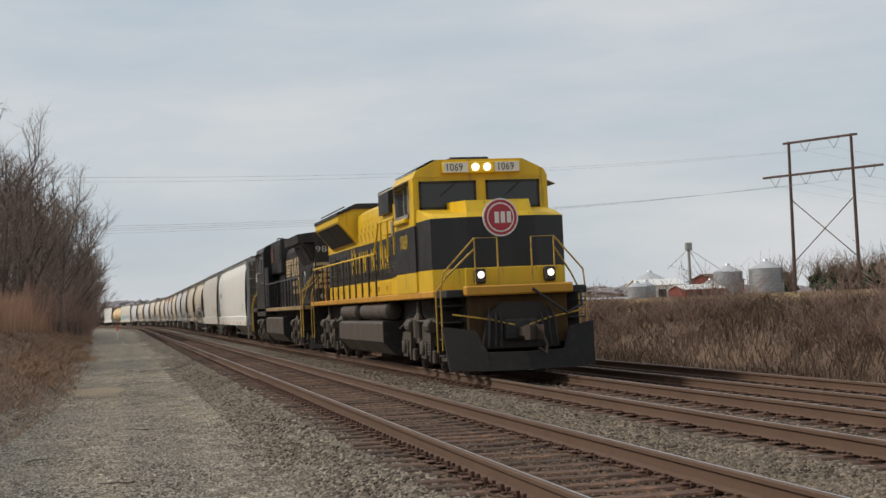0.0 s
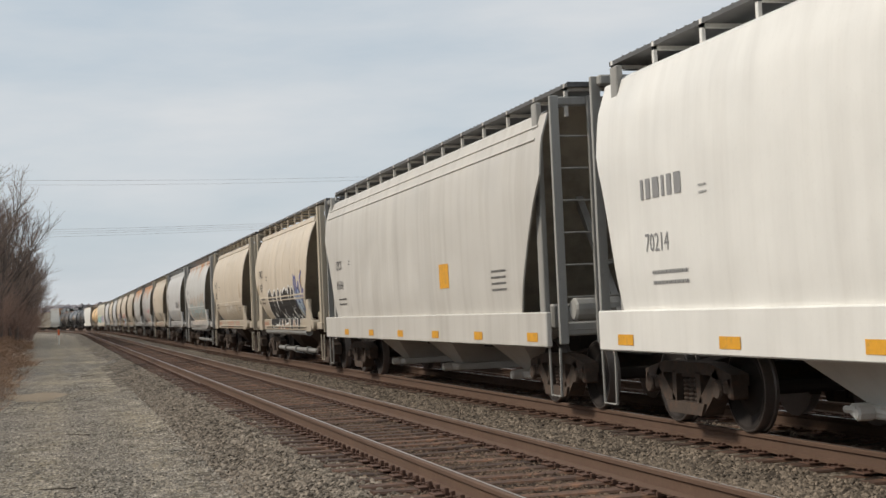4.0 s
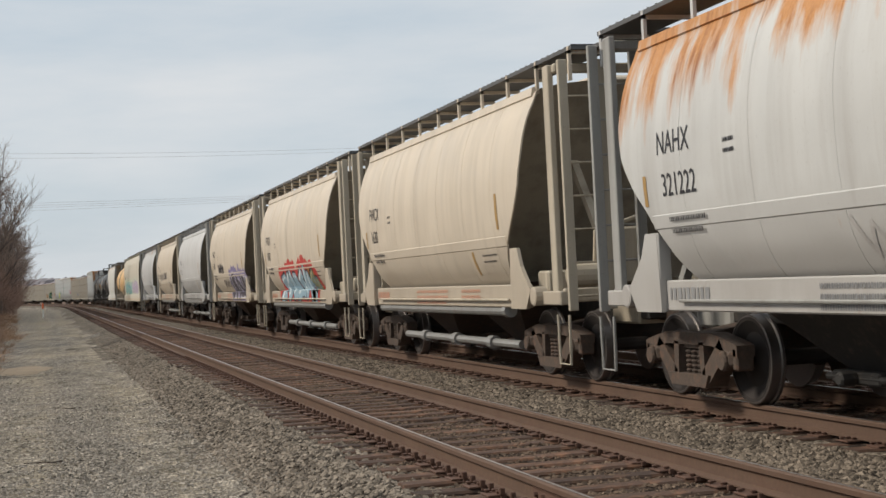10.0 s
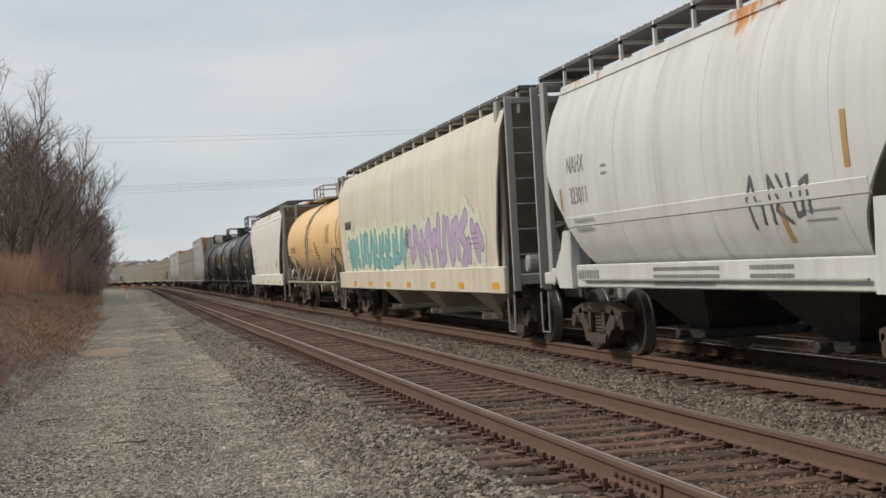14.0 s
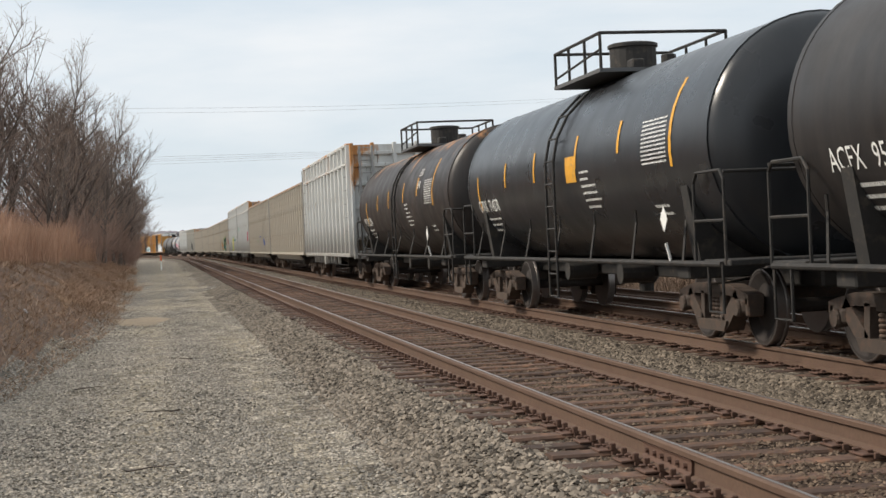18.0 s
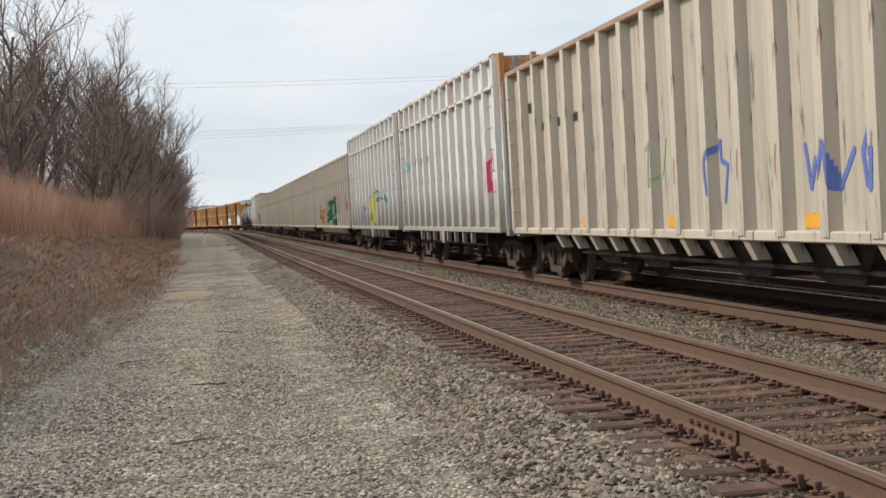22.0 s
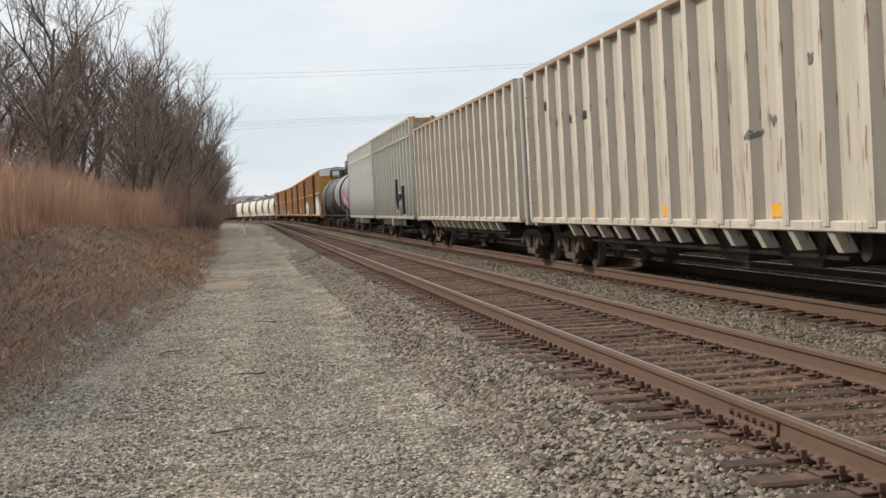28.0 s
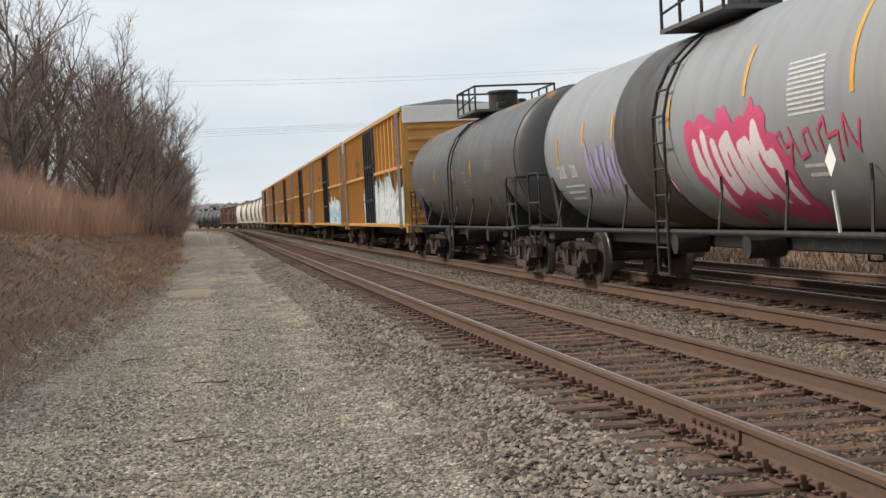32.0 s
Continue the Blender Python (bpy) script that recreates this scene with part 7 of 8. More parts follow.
def blades(name, label, mat, spots, seed, width, bend=0.35):
    """Grass and stalks: each a narrow, bent, two-piece blade. spots: rows of x, y, z, height."""
    rs = np.random.RandomState(seed)
    s = np.asarray(spots, float)
    n = len(s)
    a, b = rs.uniform(0, 2 * np.pi, n), rs.uniform(0, 2 * np.pi, n)
    h = s[:, 3]
    side = np.stack([np.cos(a), np.sin(a), 0 * a], 1) * (width * rs.uniform(0.6, 1.3, n))[:, None] / 2
    lean = np.stack([np.cos(b), np.sin(b), 0 * b], 1) * (h * bend * rs.uniform(0.2, 1.3, n))[:, None]
    up = np.stack([0 * h, 0 * h, h], 1)
    p = s[:, :3]
    v = np.stack([p - side, p + side, p + 0.55 * up + 0.35 * lean - 0.8 * side, p + 0.55 * up + 0.35 * lean + 0.8 * side, p + up * 0.96 + lean], 1).reshape(-1, 3)
    k = np.arange(n)[:, None] * 5
    tri = np.concatenate([k + [0, 1, 3], k + [0, 3, 2], k + [2, 3, 4]], 1).reshape(-1, 3)
    me = bpy.data.meshes.new(name)
    me.from_pydata(v.tolist(), [], tri.tolist())
    me.materials.append(mat)
    return tagged(new(name, me), label, "grass", kind="stuff")


def strewn(n, seed, y0, y1, o0, o1, power=1.0):
    """Places by offset and distance, denser near the camera."""
    rs = np.random.RandomState(seed)
    y = y0 + (y1 - y0) * rs.uniform(0, 1, n) ** power
    return y, rs.uniform(o0, o1, n), rs


def lay_grass():
    rows = []
    y, o, rs = strewn(44000, 1, 15, 115, -9.2, -4.8, 1.4)
    for a, b, q in zip(y, o, rs.uniform(0.55, 1.0, len(y))):
        clump = noise.noise((b * 0.35, a * 0.12, 9.0))
        if clump < -0.25:
            continue
        b += min(0, toe(a) + 2.2) * 0.5
        h = (1.45 + 0.8 * clump) * q * (1.45 if b < -5.0 else 0.6)
        rows.append((b, a, ground_z(b, a) - 0.03, max(0.25, h)))
    blades("tall_grass", "tall reddish-brown dead grass on the bank", SEDGE, rows, 2, 0.02, 0.3)
    rows = []
    y, o, rs = strewn(100000, 3, 9, 130, -6.5, -0.05, 1.9)
    for a, b, q in zip(y, o, rs.uniform(0.4, 1.0, len(y))):
        b += toe(a) + 0.25
        rows.append((b, a, ground_z(b, a) - 0.01, (0.06 + 0.11 * q) * (0.5 if b > toe(a) - 0.4 else 1.0)))
    y, o, rs = strewn(16000, 9, 38, 160, -1.6, 0.7, 1.0)
    for a, b, q in zip(y, o, rs.uniform(0.4, 1.0, len(y))):
        if noise.noise((b * 1.5, a * 0.25, 6)) < 0.35 * b:
            continue
        (x, yy, _), _a = on_line(a, b + toe(a))
        rows.append((x, yy, ground_z(b + toe(a), yy) - 0.01, 0.12 + 0.30 * q))
    blades("dead_grass", "flattened dead grass and straw on the bank", STRAW, rows, 4, 0.013, 2.6)
    rows = []
    y, o, rs = strewn(2600, 21, 11, 75, -5.5, 0.0, 1.5)
    for a, b, q in zip(y, o, rs.uniform(0.3, 1.0, len(y))):
        b += toe(a)
        rows.append((b, a, ground_z(b, a) + 0.01, 0.07 + 0.13 * q))
    blades("pale_straw", "long pale straws lying over the dead grass", PALE_STRAW, rows, 22, 0.014, 4.5)
    rows = []
    y, o, rs = strewn(46000, 5, 18, 130, 13.9, 19.6, 1.3)
    for a, b, q in zip(y, o, rs.uniform(0.4, 1.0, len(y))):
        rows.append((b, a, ground_z(b, a) - 0.02, (0.22 + 0.38 * q) * (1.0 + 0.8 * noise.noise((b * 0.4, a * 0.2, 2)))))
    blades("weeds", "brown dead weeds on the bank below the field", WEED, rows, 6, 0.018, 0.9)
    rows = []
    y, o, rs = strewn(26000, 7, 25, 220, 19.5, 90, 1.2)
    for a, b, q in zip(y, o, rs.uniform(0.5, 1.0, len(y))):
        b = 17.5 + round((b - 17.5) / 0.9) * 0.9 + 0.12 * (q - 0.7)
        rows.append((b, a, ground_z(b, a) - 0.02, 0.12 + 0.22 * q))
    blades("corn_stubble", "tan cut corn stalks standing in rows", STALK, rows, 8, 0.03, 0.6)


def stones(name, label, mat, n, seed, y0, y1, strips, size, power):
    """Loose angular stones lying on the ground in strips of offset."""
    rs = np.random.RandomState(seed)
    base = np.array([(1, 0, 0), (-1, 0, 0), (0, 1, 0), (0, -1, 0), (0, 0, 1), (0, 0, -1), (.6, .6, .5), (-.6, -.6, .5)])
    tri = np.array([(0, 6, 4), (6, 2, 4), (2, 1, 4), (1, 7, 4), (7, 3, 4), (3, 0, 4), (0, 2, 6), (1, 3, 7)])
    total = sum(b - a for a, b in strips)
    vs, fs = [], []
    count = 0
    for a, b in strips:
        m = int(n * (b - a) / total)
        y = y0 + (y1 - y0) * rs.beta(1.0, power, m)
        x = rs.uniform(a, b, m) + rs.normal(0, 0.13, m) * (a < 1.7)
        s = size * (0.45 + 0.95 * rs.uniform(0, 1, m) ** 2)
        if a < 0:
            edge = np.array([toe(q) for q in y])
            keep = x > edge - 0.15 + 0.5 * (rs.uniform(0, 1, m) ** 3 - 0.5)
            x, y, s = x[keep], y[keep], s[keep]
            m = len(x)
        z = np.array([ground_z(p, q) for p, q in zip(x, y)])
        ang = rs.uniform(0, 6.28, m)
        pts = base[None] * rs.uniform(0.65, 1.25, (m, 8, 1)) * s[:, None, None] * np.array([1.0, 0.8, 0.62])
        c, d = np.cos(ang)[:, None], np.sin(ang)[:, None]
        px = pts[..., 0] * c - pts[..., 1] * d
        py = pts[..., 0] * d + pts[..., 1] * c
        v = np.stack([px + x[:, None], py + y[:, None], pts[..., 2] + (z + 0.25 * s)[:, None]], -1)
        vs.append(v.reshape(-1, 3))
        fs.append((np.arange(m)[:, None, None] * 8 + tri[None]).reshape(-1, 3) + count)
        count += m * 8
    me = bpy.data.meshes.new(name)
    me.from_pydata(np.concatenate(vs).tolist(), [], np.concatenate(fs).tolist())
    me.materials.append(mat)
    return tagged(new(name, me), label, "stones", kind="stuff")


def small_things():
    post = thing("marker_post", "short white marker post with an orange top beside the track", "post")
    p, _ = on_line(138.5, -0.3)
    z = ground_z(-0.3, 138.5)
    part("shaft", Shape().box(p[0] - 0.07, p[0] + 0.07, 138.46, 138.54, z - 0.1, z + 0.85, 0.02).mesh("shaft", WHITE_INK), post)
    part("orange_top", Shape().box(p[0] - 0.08, p[0] + 0.08, 138.45, 138.55, z + 0.85, z + 1.4, 0.02).mesh("orange_top", plain("marker_orange", (0.75, 0.16, 0.05), 0.5)), post, None, "orange-red reflective top")
    sand = Shape()
    ring = [(-0.7 + 0.75 * math.cos(a) * (1 + 0.2 * math.sin(3 * a)), 39.5 + 2.4 * math.sin(a) * (1 + 0.15 * math.cos(5 * a))) for a in [2 * math.pi * k / 24 for k in range(24)]]
    sand.add([(x, y, ground_z(x, y) + 0.004) for x, y in ring] + [(-0.7, 39.5, ground_z(-0.7, 39.5) + 0.07)], [(k, (k + 1) % 24, 24) for k in range(24)])
    tagged(new("sand_patch", sand.mesh("sand_patch", plain("tan_sand", (0.28, 0.215, 0.145), 0.95, 0, 0.3, 20, 2, 0.02, (0.22, 0.19, 0.15), 0.4), 60)), "low heap of tan sand on the gravel road", "sand")
    clay = Shape()
    cx, cy = -2.65, 42.0
    ring = [(cx + 0.42 * math.cos(a) * (1 + 0.35 * math.sin(3 * a)), cy + 4.2 * math.sin(a) * (1 + 0.25 * math.cos(5 * a))) for a in [2 * math.pi * k / 28 for k in range(28)]]
    inner = [(cx + 0.5 * (x - cx), cy + 0.5 * (y - cy)) for x, y in ring]
    clay.add([(x, y, ground_z(x, y) - 0.02) for x, y in ring] + [(x, y, ground_z(x, y) + 0.04) for x, y in inner] + [(cx, cy, ground_z(cx, cy) + 0.04)],
             [(k, (k + 1) % 28, 28 + (k + 1) % 28, 28 + k) for k in range(28)] + [(28 + k, 28 + (k + 1) % 28, 56) for k in range(28)])
    tagged(new("clay_patch", clay.mesh("clay_patch", plain("orange_clay", (0.30, 0.165, 0.075), 0.95, 0, 0.4, 14, 2, 0.03, (0.16, 0.11, 0.075), 0.6), 60)), "bare orange clay showing through the grass of the bank", "clay")
    bag = Shape().rings_z([(0.0, 0.05), (0.03, 0.07), (0.07, 0.04), (0.09, 0.01)], 9)
    litter = thing("litter", "crumpled pale plastic litter at the foot of the bank", "litter", data=bag.mesh("litter", plain("litter_grey", (0.42, 0.41, 0.40), 0.6, 0, 0.3, 20, 8)))
    litter.matrix_basis = pose(-2.9, 31.0, ground_z(-2.9, 31.0), 20, 10, 40)
    r = random.Random(77)
    kinds = []
    for k in range(4):
        tw = Twigs()
        p = Vector((0, 0, 0.03))
        for j in range(4):
            q = p + Vector((0.11, r.uniform(-.05, .05), r.uniform(-.01, .015)))
            tw.stick(p, q, 0.012 - 0.002 * j, 0.010 - 0.002 * j)
            p = q
        kinds.append(tw.mesh("stick", BARK))
    for x, y, a in ((0.6, 52.0, 10), (-1.3, 20.5, 30), (-1.5, 15.2, 80), (0.4, 25.0, 160), (1.6, 13.0, 60), (-1.9, 28, 120), (0.1, 17.2, 200), (-0.4, 12.6, 20)):
        o = thing("stick", "dead twig lying on the gravel road", "stick", "fallen sticks", data=kinds[int(a) % 4])
        o.matrix_basis = pose(x, y, ground_z(x, y), 0, 0, a)


def h_tower(x, y, turn):
    t = thing("power_tower", "rust-brown steel H-frame power line tower", "power tower", "power towers")
    z = ground_z(x, y)
    wood = plain("weathered_tower", (0.085, 0.05, 0.04), 0.8, 0, 0.3, 6, 0.5)
    t.matrix_basis = pose(x, y, z, 0, 0, turn)
    for s in (-1, 1):
        part("leg", Shape().tube([(s * 5.9, 0, -0.5), (s * 5.7, 0, 24.0)], [0.30, 0.22], 8).mesh("leg", wood), t)
        brace = Shape().tube([(s * 5.85, 0.3, 5.0), (-s * 5.75, 0.3, 14.6)], 0.08, 6)
        part("brace", brace.mesh("brace", wood), t)
    part("crossarm", Shape().box(-6.8, 6.8, -0.15, 0.15, 23.6, 23.95, 0.04).mesh("crossarm", wood), t)
    part("crossarm", Shape().box(-11.0, 11.0, -0.15, 0.15, 18.5, 18.85, 0.04).mesh("crossarm", wood), t)
    ins = plain("insulator_glass", (0.30, 0.32, 0.33), 0.3)
    for px, pz in ((-8.6, 18.5), (-2.8, 18.5), (2.8, 18.5), (8.6, 18.5), (-2.6, 23.6), (2.6, 23.6)):
        v = Shape().tube([(px - 1.0, 0, pz), (px, 0, pz - 1.5)], 0.05, 6).tube([(px + 1.0, 0, pz), (px, 0, pz - 1.5)], 0.05, 6)
        part("insulator", v.mesh("insulator", ins), t)
    return t


def wires():
    mat = plain("wire_grey", (0.34, 0.34, 0.35), 0.6, 0.3, 0.1)
    k = 0
    for dx, dz, sag in ((-8.6, 17.0, 7.2), (-2.8, 17.0, 7.2), (2.8, 17.0, 7.3), (8.6, 17.0, 7.4), (-2.6, 22.1, 7.0), (2.6, 22.1, 7.0)):
        a = Vector((TOWER[0] + dx * math.cos(radians(TOWER[2])), TOWER[1] + dx * math.sin(radians(TOWER[2])), 1.0 + dz))
        b = Vector((-160 + 0.45 * dx, 88 - 0.9 * dx, 1.0 + dz))
        c = Vector((360 + 0.45 * dx, 325 - 0.9 * dx, 1.0 + dz))
        for p, q, w in ((a, b, sag), (a, c, sag)):
            pts = [p.lerp(q, i / 24) - Vector((0, 0, 4 * w * (i / 24) * (1 - i / 24))) for i in range(25)]
            tagged(new("power_line", Shape().tube(pts, 0.013, 4).mesh("power_line", mat)), "thin grey overhead power line slung across the railway", "power line", "power lines")


TOWER = (107.0, 205.0, -62.0)


def grain_bin(x, y, radius, height, cone=0.45):
    t = thing("grain_bin", "galvanised steel grain bin with a conical roof", "grain bin", "grain bins of the farm")
    z = ground_z(x, y) - 0.6
    t.matrix_basis = pose(x, y, z)
    rings = []
    n = int(height / 0.8)
    for k in range(n + 1):
        rings += [(k * height / n, radius), (k * height / n + 0.08, radius + 0.06)]
    part("wall", Shape().rings_z(rings, 28).mesh("bin_wall", GALV_BIN, 20), t)
    part("roof", Shape().rings_z([(height, radius + 0.15), (height + radius * cone, 0.7), (height + radius * cone + 0.5, 0.5)], 28).mesh("bin_roof", plain("bin_roof", (0.55, 0.56, 0.57), 0.45, 0.5, 0.15, 4, 0.5), 20), t)
    return t


GALV_BIN = plain("bin_steel", (0.33, 0.34, 0.35), 0.5, 0.5, 0.2, 3, 0.4)


def farm_shed(x, y, length, width, height, wall, roof, turn, label):
    t = thing("barn", label, "barn")
    t.matrix_basis = pose(x, y, ground_z(x, y) - 0.5, 0, 0, turn)
    part("wall", Shape().prism([(-width / 2, 0), (width / 2, 0), (width / 2, height), (0, height * 1.35), (-width / 2, height)], 0, -length / 2, length / 2).mesh("barn_wall", wall), t)
    rf = Shape()
    for s in (-1, 1):
        rf.loft([[(-length / 2 - 0.4, s * (width / 2 + 0.4), height - 0.2), (length / 2 + 0.4, s * (width / 2 + 0.4), height - 0.2), (length / 2 + 0.4, 0, height * 1.37), (-length / 2 - 0.4, 0, height * 1.37)],
                 [(-length / 2 - 0.4, s * (width / 2 + 0.4), height - 0.05), (length / 2 + 0.4, s * (width / 2 + 0.4), height - 0.05), (length / 2 + 0.4, 0, height * 1.37 + 0.15), (-length / 2 - 0.4, 0, height * 1.37 + 0.15)]])
    part("roof", rf.mesh("barn_roof", roof), t)
    part("door", Shape().box(length / 2, length / 2 + 0.05, -width * 0.2, width * 0.2, 0, height * 0.75).mesh("barn_door", roof), t)
    for k in range(3):
        u = -length * 0.3 + k * length * 0.3
        part("side_door", Shape().box(u - 1.2, u + 1.2, -width / 2 - 0.05, -width / 2, 0, height * 0.7).mesh("side_door", INK), t)


def far_woods():
    r = random.Random(31)
    # distance haze is mixed into the pale grey of the bare woods
    mats = [plain("far_hazed_woods", (0.27, 0.25, 0.26), 0.95, 0, 0.3, 2, 0.1), plain("far_evergreen", (0.035, 0.045, 0.025), 0.95, 0, 0.3, 2, 0.1)]
    def clump(sh, x, y, z, w, h, mat):
        n, rings = 9, []
        for k, q in enumerate((0.0, 0.3, 0.65, 0.9, 1.0)):
            rad = w * (0.9, 1.0, 0.95, 0.7, 0.3)[k]
            rings.append([(x + rad * r.uniform(0.6, 1.25) * math.cos(2 * math.pi * i / n), y + rad * r.uniform(0.6, 1.25) * math.sin(2 * math.pi * i / n), z + h * q * r.uniform(0.88, 1.1)) for i in range(n)])
        sh.loft(rings, mat=mat)
    sh = Shape()
    for k in range(700):
        a = radians(-14 + 46 * r.random())
        d = r.uniform(640, 900)
        x, y = d * math.sin(a), d * math.cos(a)
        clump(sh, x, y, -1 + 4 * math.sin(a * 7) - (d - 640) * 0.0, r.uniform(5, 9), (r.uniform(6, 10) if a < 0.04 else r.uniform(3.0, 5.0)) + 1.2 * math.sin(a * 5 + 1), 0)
    tagged(new("far_woods", sh.mesh("far_woods", mats, tidy=False)), "bare woods on the skyline, paled by haze in their colour", "woods", kind="stuff")
    sh = Twigs()
    ev = Shape()
    for k in range(150):
        x, y = 158 + 70 * r.random(), 300 + r.uniform(-20, 45)
        if r.random() < 0.2 + 0.3 * (x < 180):
            w, h = r.uniform(1.8, 3.0), r.uniform(4.5, 7)
            for j in range(26):
                q = r.random()
                clump(ev, x + w * (1 - q * q) * r.uniform(-1, 1), y + w * (1 - q * q) * r.uniform(-1, 1), ground_z(x, y) + h * q * 0.75, 0.9 * (1.2 - 0.7 * q), 1.2, 1)
        else:
            base = Vector((x, y, ground_z(x, y)))
            for j in range(8):
                d = Vector((r.uniform(-.35, .35), r.uniform(-.35, .35), 1)).normalized()
                grow(r, sh, sh, base, d, r.uniform(4, 7.5), 0.12, 1, 0.1, {1: 7, 0: 0})
    tagged(new("hedgerow", sh.mesh("hedgerow", TWIG)), "leafless hedgerow trees beyond the field", "trees", kind="stuff")
    tagged(new("evergreens", ev.mesh("evergreens", mats, tidy=False)), "dark evergreens in the hedgerow", "trees", kind="stuff")


def farm():
    grain_bin(156.0, 330.0, 4.2, 6.8)
    grain_bin(148.5, 336.0, 3.6, 6.4)
    grain_bin(141.5, 372.0, 4.2, 5.8)
    grain_bin(126.5, 342.0, 2.4, 3.6)
    grain_bin(130.5, 346.0, 2.4, 3.8)
    grain_bin(143.0, 334.0, 1.9, 3.6)
    red, white = plain("barn_red", (0.20, 0.045, 0.035), 0.8, 0, 0.25, 3, 0.4), plain("barn_white_roof", (0.72, 0.72, 0.70), 0.6, 0, 0.1, 3, 0.3)
    farm_shed(134.0, 322.0, 11, 7, 2.4, red, white, 12, "long red barn with a white metal roof")
    farm_shed(139.0, 362.0, 12, 9, 4.0, white, white, 5, "white metal farm shed behind the bins")
    farm_shed(154.0, 356.0, 12, 9, 4.5, red, plain("brown_roof", (0.16, 0.09, 0.07), 0.8), 30, "brown-roofed farmhouse among the bins")
    leg = thing("grain_elevator", "thin grey grain elevator leg with guy pipes", "grain elevator")
    leg.matrix_basis = pose(145.0, 352.0, ground_z(145, 352) - 0.5)
    part("mast", Shape().box(-0.3, 0.3, -0.3, 0.3, 0, 13.5, 0.05).box(-0.8, 0.8, -0.6, 0.6, 12.6, 14.6, 0.1).mesh("mast", GALV), leg)
    for dx, dz in ((9, 7), (-6, 8), (5, 4)):
        part("spout", Shape().tube([(0, 0, 13.0), (dx, 0, dz)], 0.07, 6).mesh("spout", GALV), leg)


plant_left()
lay_grass()
SHOULDER = [(1.75, 2.62), (1.75, 2.62), (1.75, 2.62), (2.6, 2.8)]
BETWEEN = [(5.05, 5.25), (5.15, 6.5), (5.15, 6.5), (5.15, 6.5)]
# a darker, browner version of STONE from the near track's right side onwards
DARK_STONE = leafy("dark_ballast_stone", (0.265, 0.215, 0.165), (0.03, 0.024, 0.019), 0.9)
TRACK_STONE = leafy("track_stone", (0.20, 0.145, 0.105), (0.032, 0.022, 0.017), 0.9)
stones("track_stones", "rust-tinged brown stones between the ties", TRACK_STONE, 40000, 14, 6.5, 70, [(2.62, 3.1), (3.25, 4.6), (4.75, 5.2)], 0.022, 3.4)
stones("ballast_stones", "grey-brown crushed ballast stones along the tracks", STONE, 30000, 11, 6.5, 80, SHOULDER, 0.031, 4.2)
stones("ballast_stones", "darker brownish ballast stones between the two main tracks", DARK_STONE, 44000, 15, 6.5, 80, BETWEEN, 0.031, 4.2)
stones("ballast_stones", "darker brownish ballast stones under and beyond the train", DARK_STONE, 12000, 12, 8, 60, [(8.9, 10.3), (7.2, 8.2), (11.1, 12.1)], 0.03, 2.5)
stones("road_gravel", "small loose gravel on the service road", PEBBLE, 92000, 13, 6.5, 75, [(-3.2, -0.85), (-3.2, -0.85), (0.05, 0.95), (0.05, 0.95), (-3.0, 1.95), (1.6, 1.95), (1.6, 1.95)], 0.021, 5.0)
small_things()
h_tower(*TOWER)
wires()
farm()
far_woods()

# ---- the train, car by car, from its head ----
CREAM = car_paint("cream_paint", (0.62, 0.54, 0.435), 0.45, (0.22, 0.185, 0.14), 0.32, splash=0.42)
CREAM_PALE = car_paint("pale_cream_paint", (0.62, 0.575, 0.48), 0.45, (0.25, 0.2, 0.14), 0.35)
GREY_RUST = car_paint("rust_streaked_grey_paint", (0.56, 0.56, 0.54), 0.45, (0.22, 0.18, 0.15), 0.35, 1.15, 2.65, 4.0, splash=0.4)
GREY_RUST_LESS = car_paint("lightly_rusted_grey_paint", (0.58, 0.58, 0.56), 0.45, (0.22, 0.18, 0.15), 0.4, 0.72, 2.9, 4.1, splash=0.4)
BRIGHT_WHITE = car_paint("white_paint", (0.76, 0.75, 0.71), 0.4, (0.35, 0.32, 0.28), 0.2)
DULL_GREY = car_paint("dull_grey_paint", (0.40, 0.39, 0.37), 0.5, (0.16, 0.14, 0.12), 0.45)
WHITE_RUST = car_paint("white_paint_rusty_roof", (0.70, 0.69, 0.64), 0.42, (0.3, 0.27, 0.23), 0.25, 0.75, 3.5, 4.15)
# splash turns the ochre shell browner and duller towards the bottom
TANK_YELLOW = car_paint("ochre_tank_paint", (0.78, 0.52, 0.25), 0.4, (0.48, 0.34, 0.21), 0.4, 0.2, 2.9, 4.0, splash=0.7)
TANK_BLACK = car_paint("black_tank_paint", (0.022, 0.02, 0.02), 0.42, (0.08, 0.065, 0.055), 0.35)
TANK_GLOSS = car_paint("glossy_black_tank_paint", (0.018, 0.02, 0.023), 0.28, (0.06, 0.06, 0.06), 0.25, spec=0.5)
TANK_BROWN = car_paint("rusty_black_tank_paint", (0.024, 0.021, 0.02), 0.45, (0.09, 0.06, 0.045), 0.5, 0.45, 2.9, 4.0)
TANK_GREY = car_paint("grey_tank_paint", (0.27, 0.28, 0.29), 0.42, (0.10, 0.09, 0.09), 0.35)
TANK_DARK = car_paint("dark_grey_tank_paint", (0.085, 0.085, 0.085), 0.45, (0.10, 0.08, 0.06), 0.4, 0.25, 3.0, 4.0)
TAR_WORN = car_paint("worn_tar_band", (0.045, 0.04, 0.038), 0.5, (0.14, 0.13, 0.13), 0.5)
TAR = plain("tar_black", (0.03, 0.028, 0.027), 0.5, 0, 0.3, 8, 2)
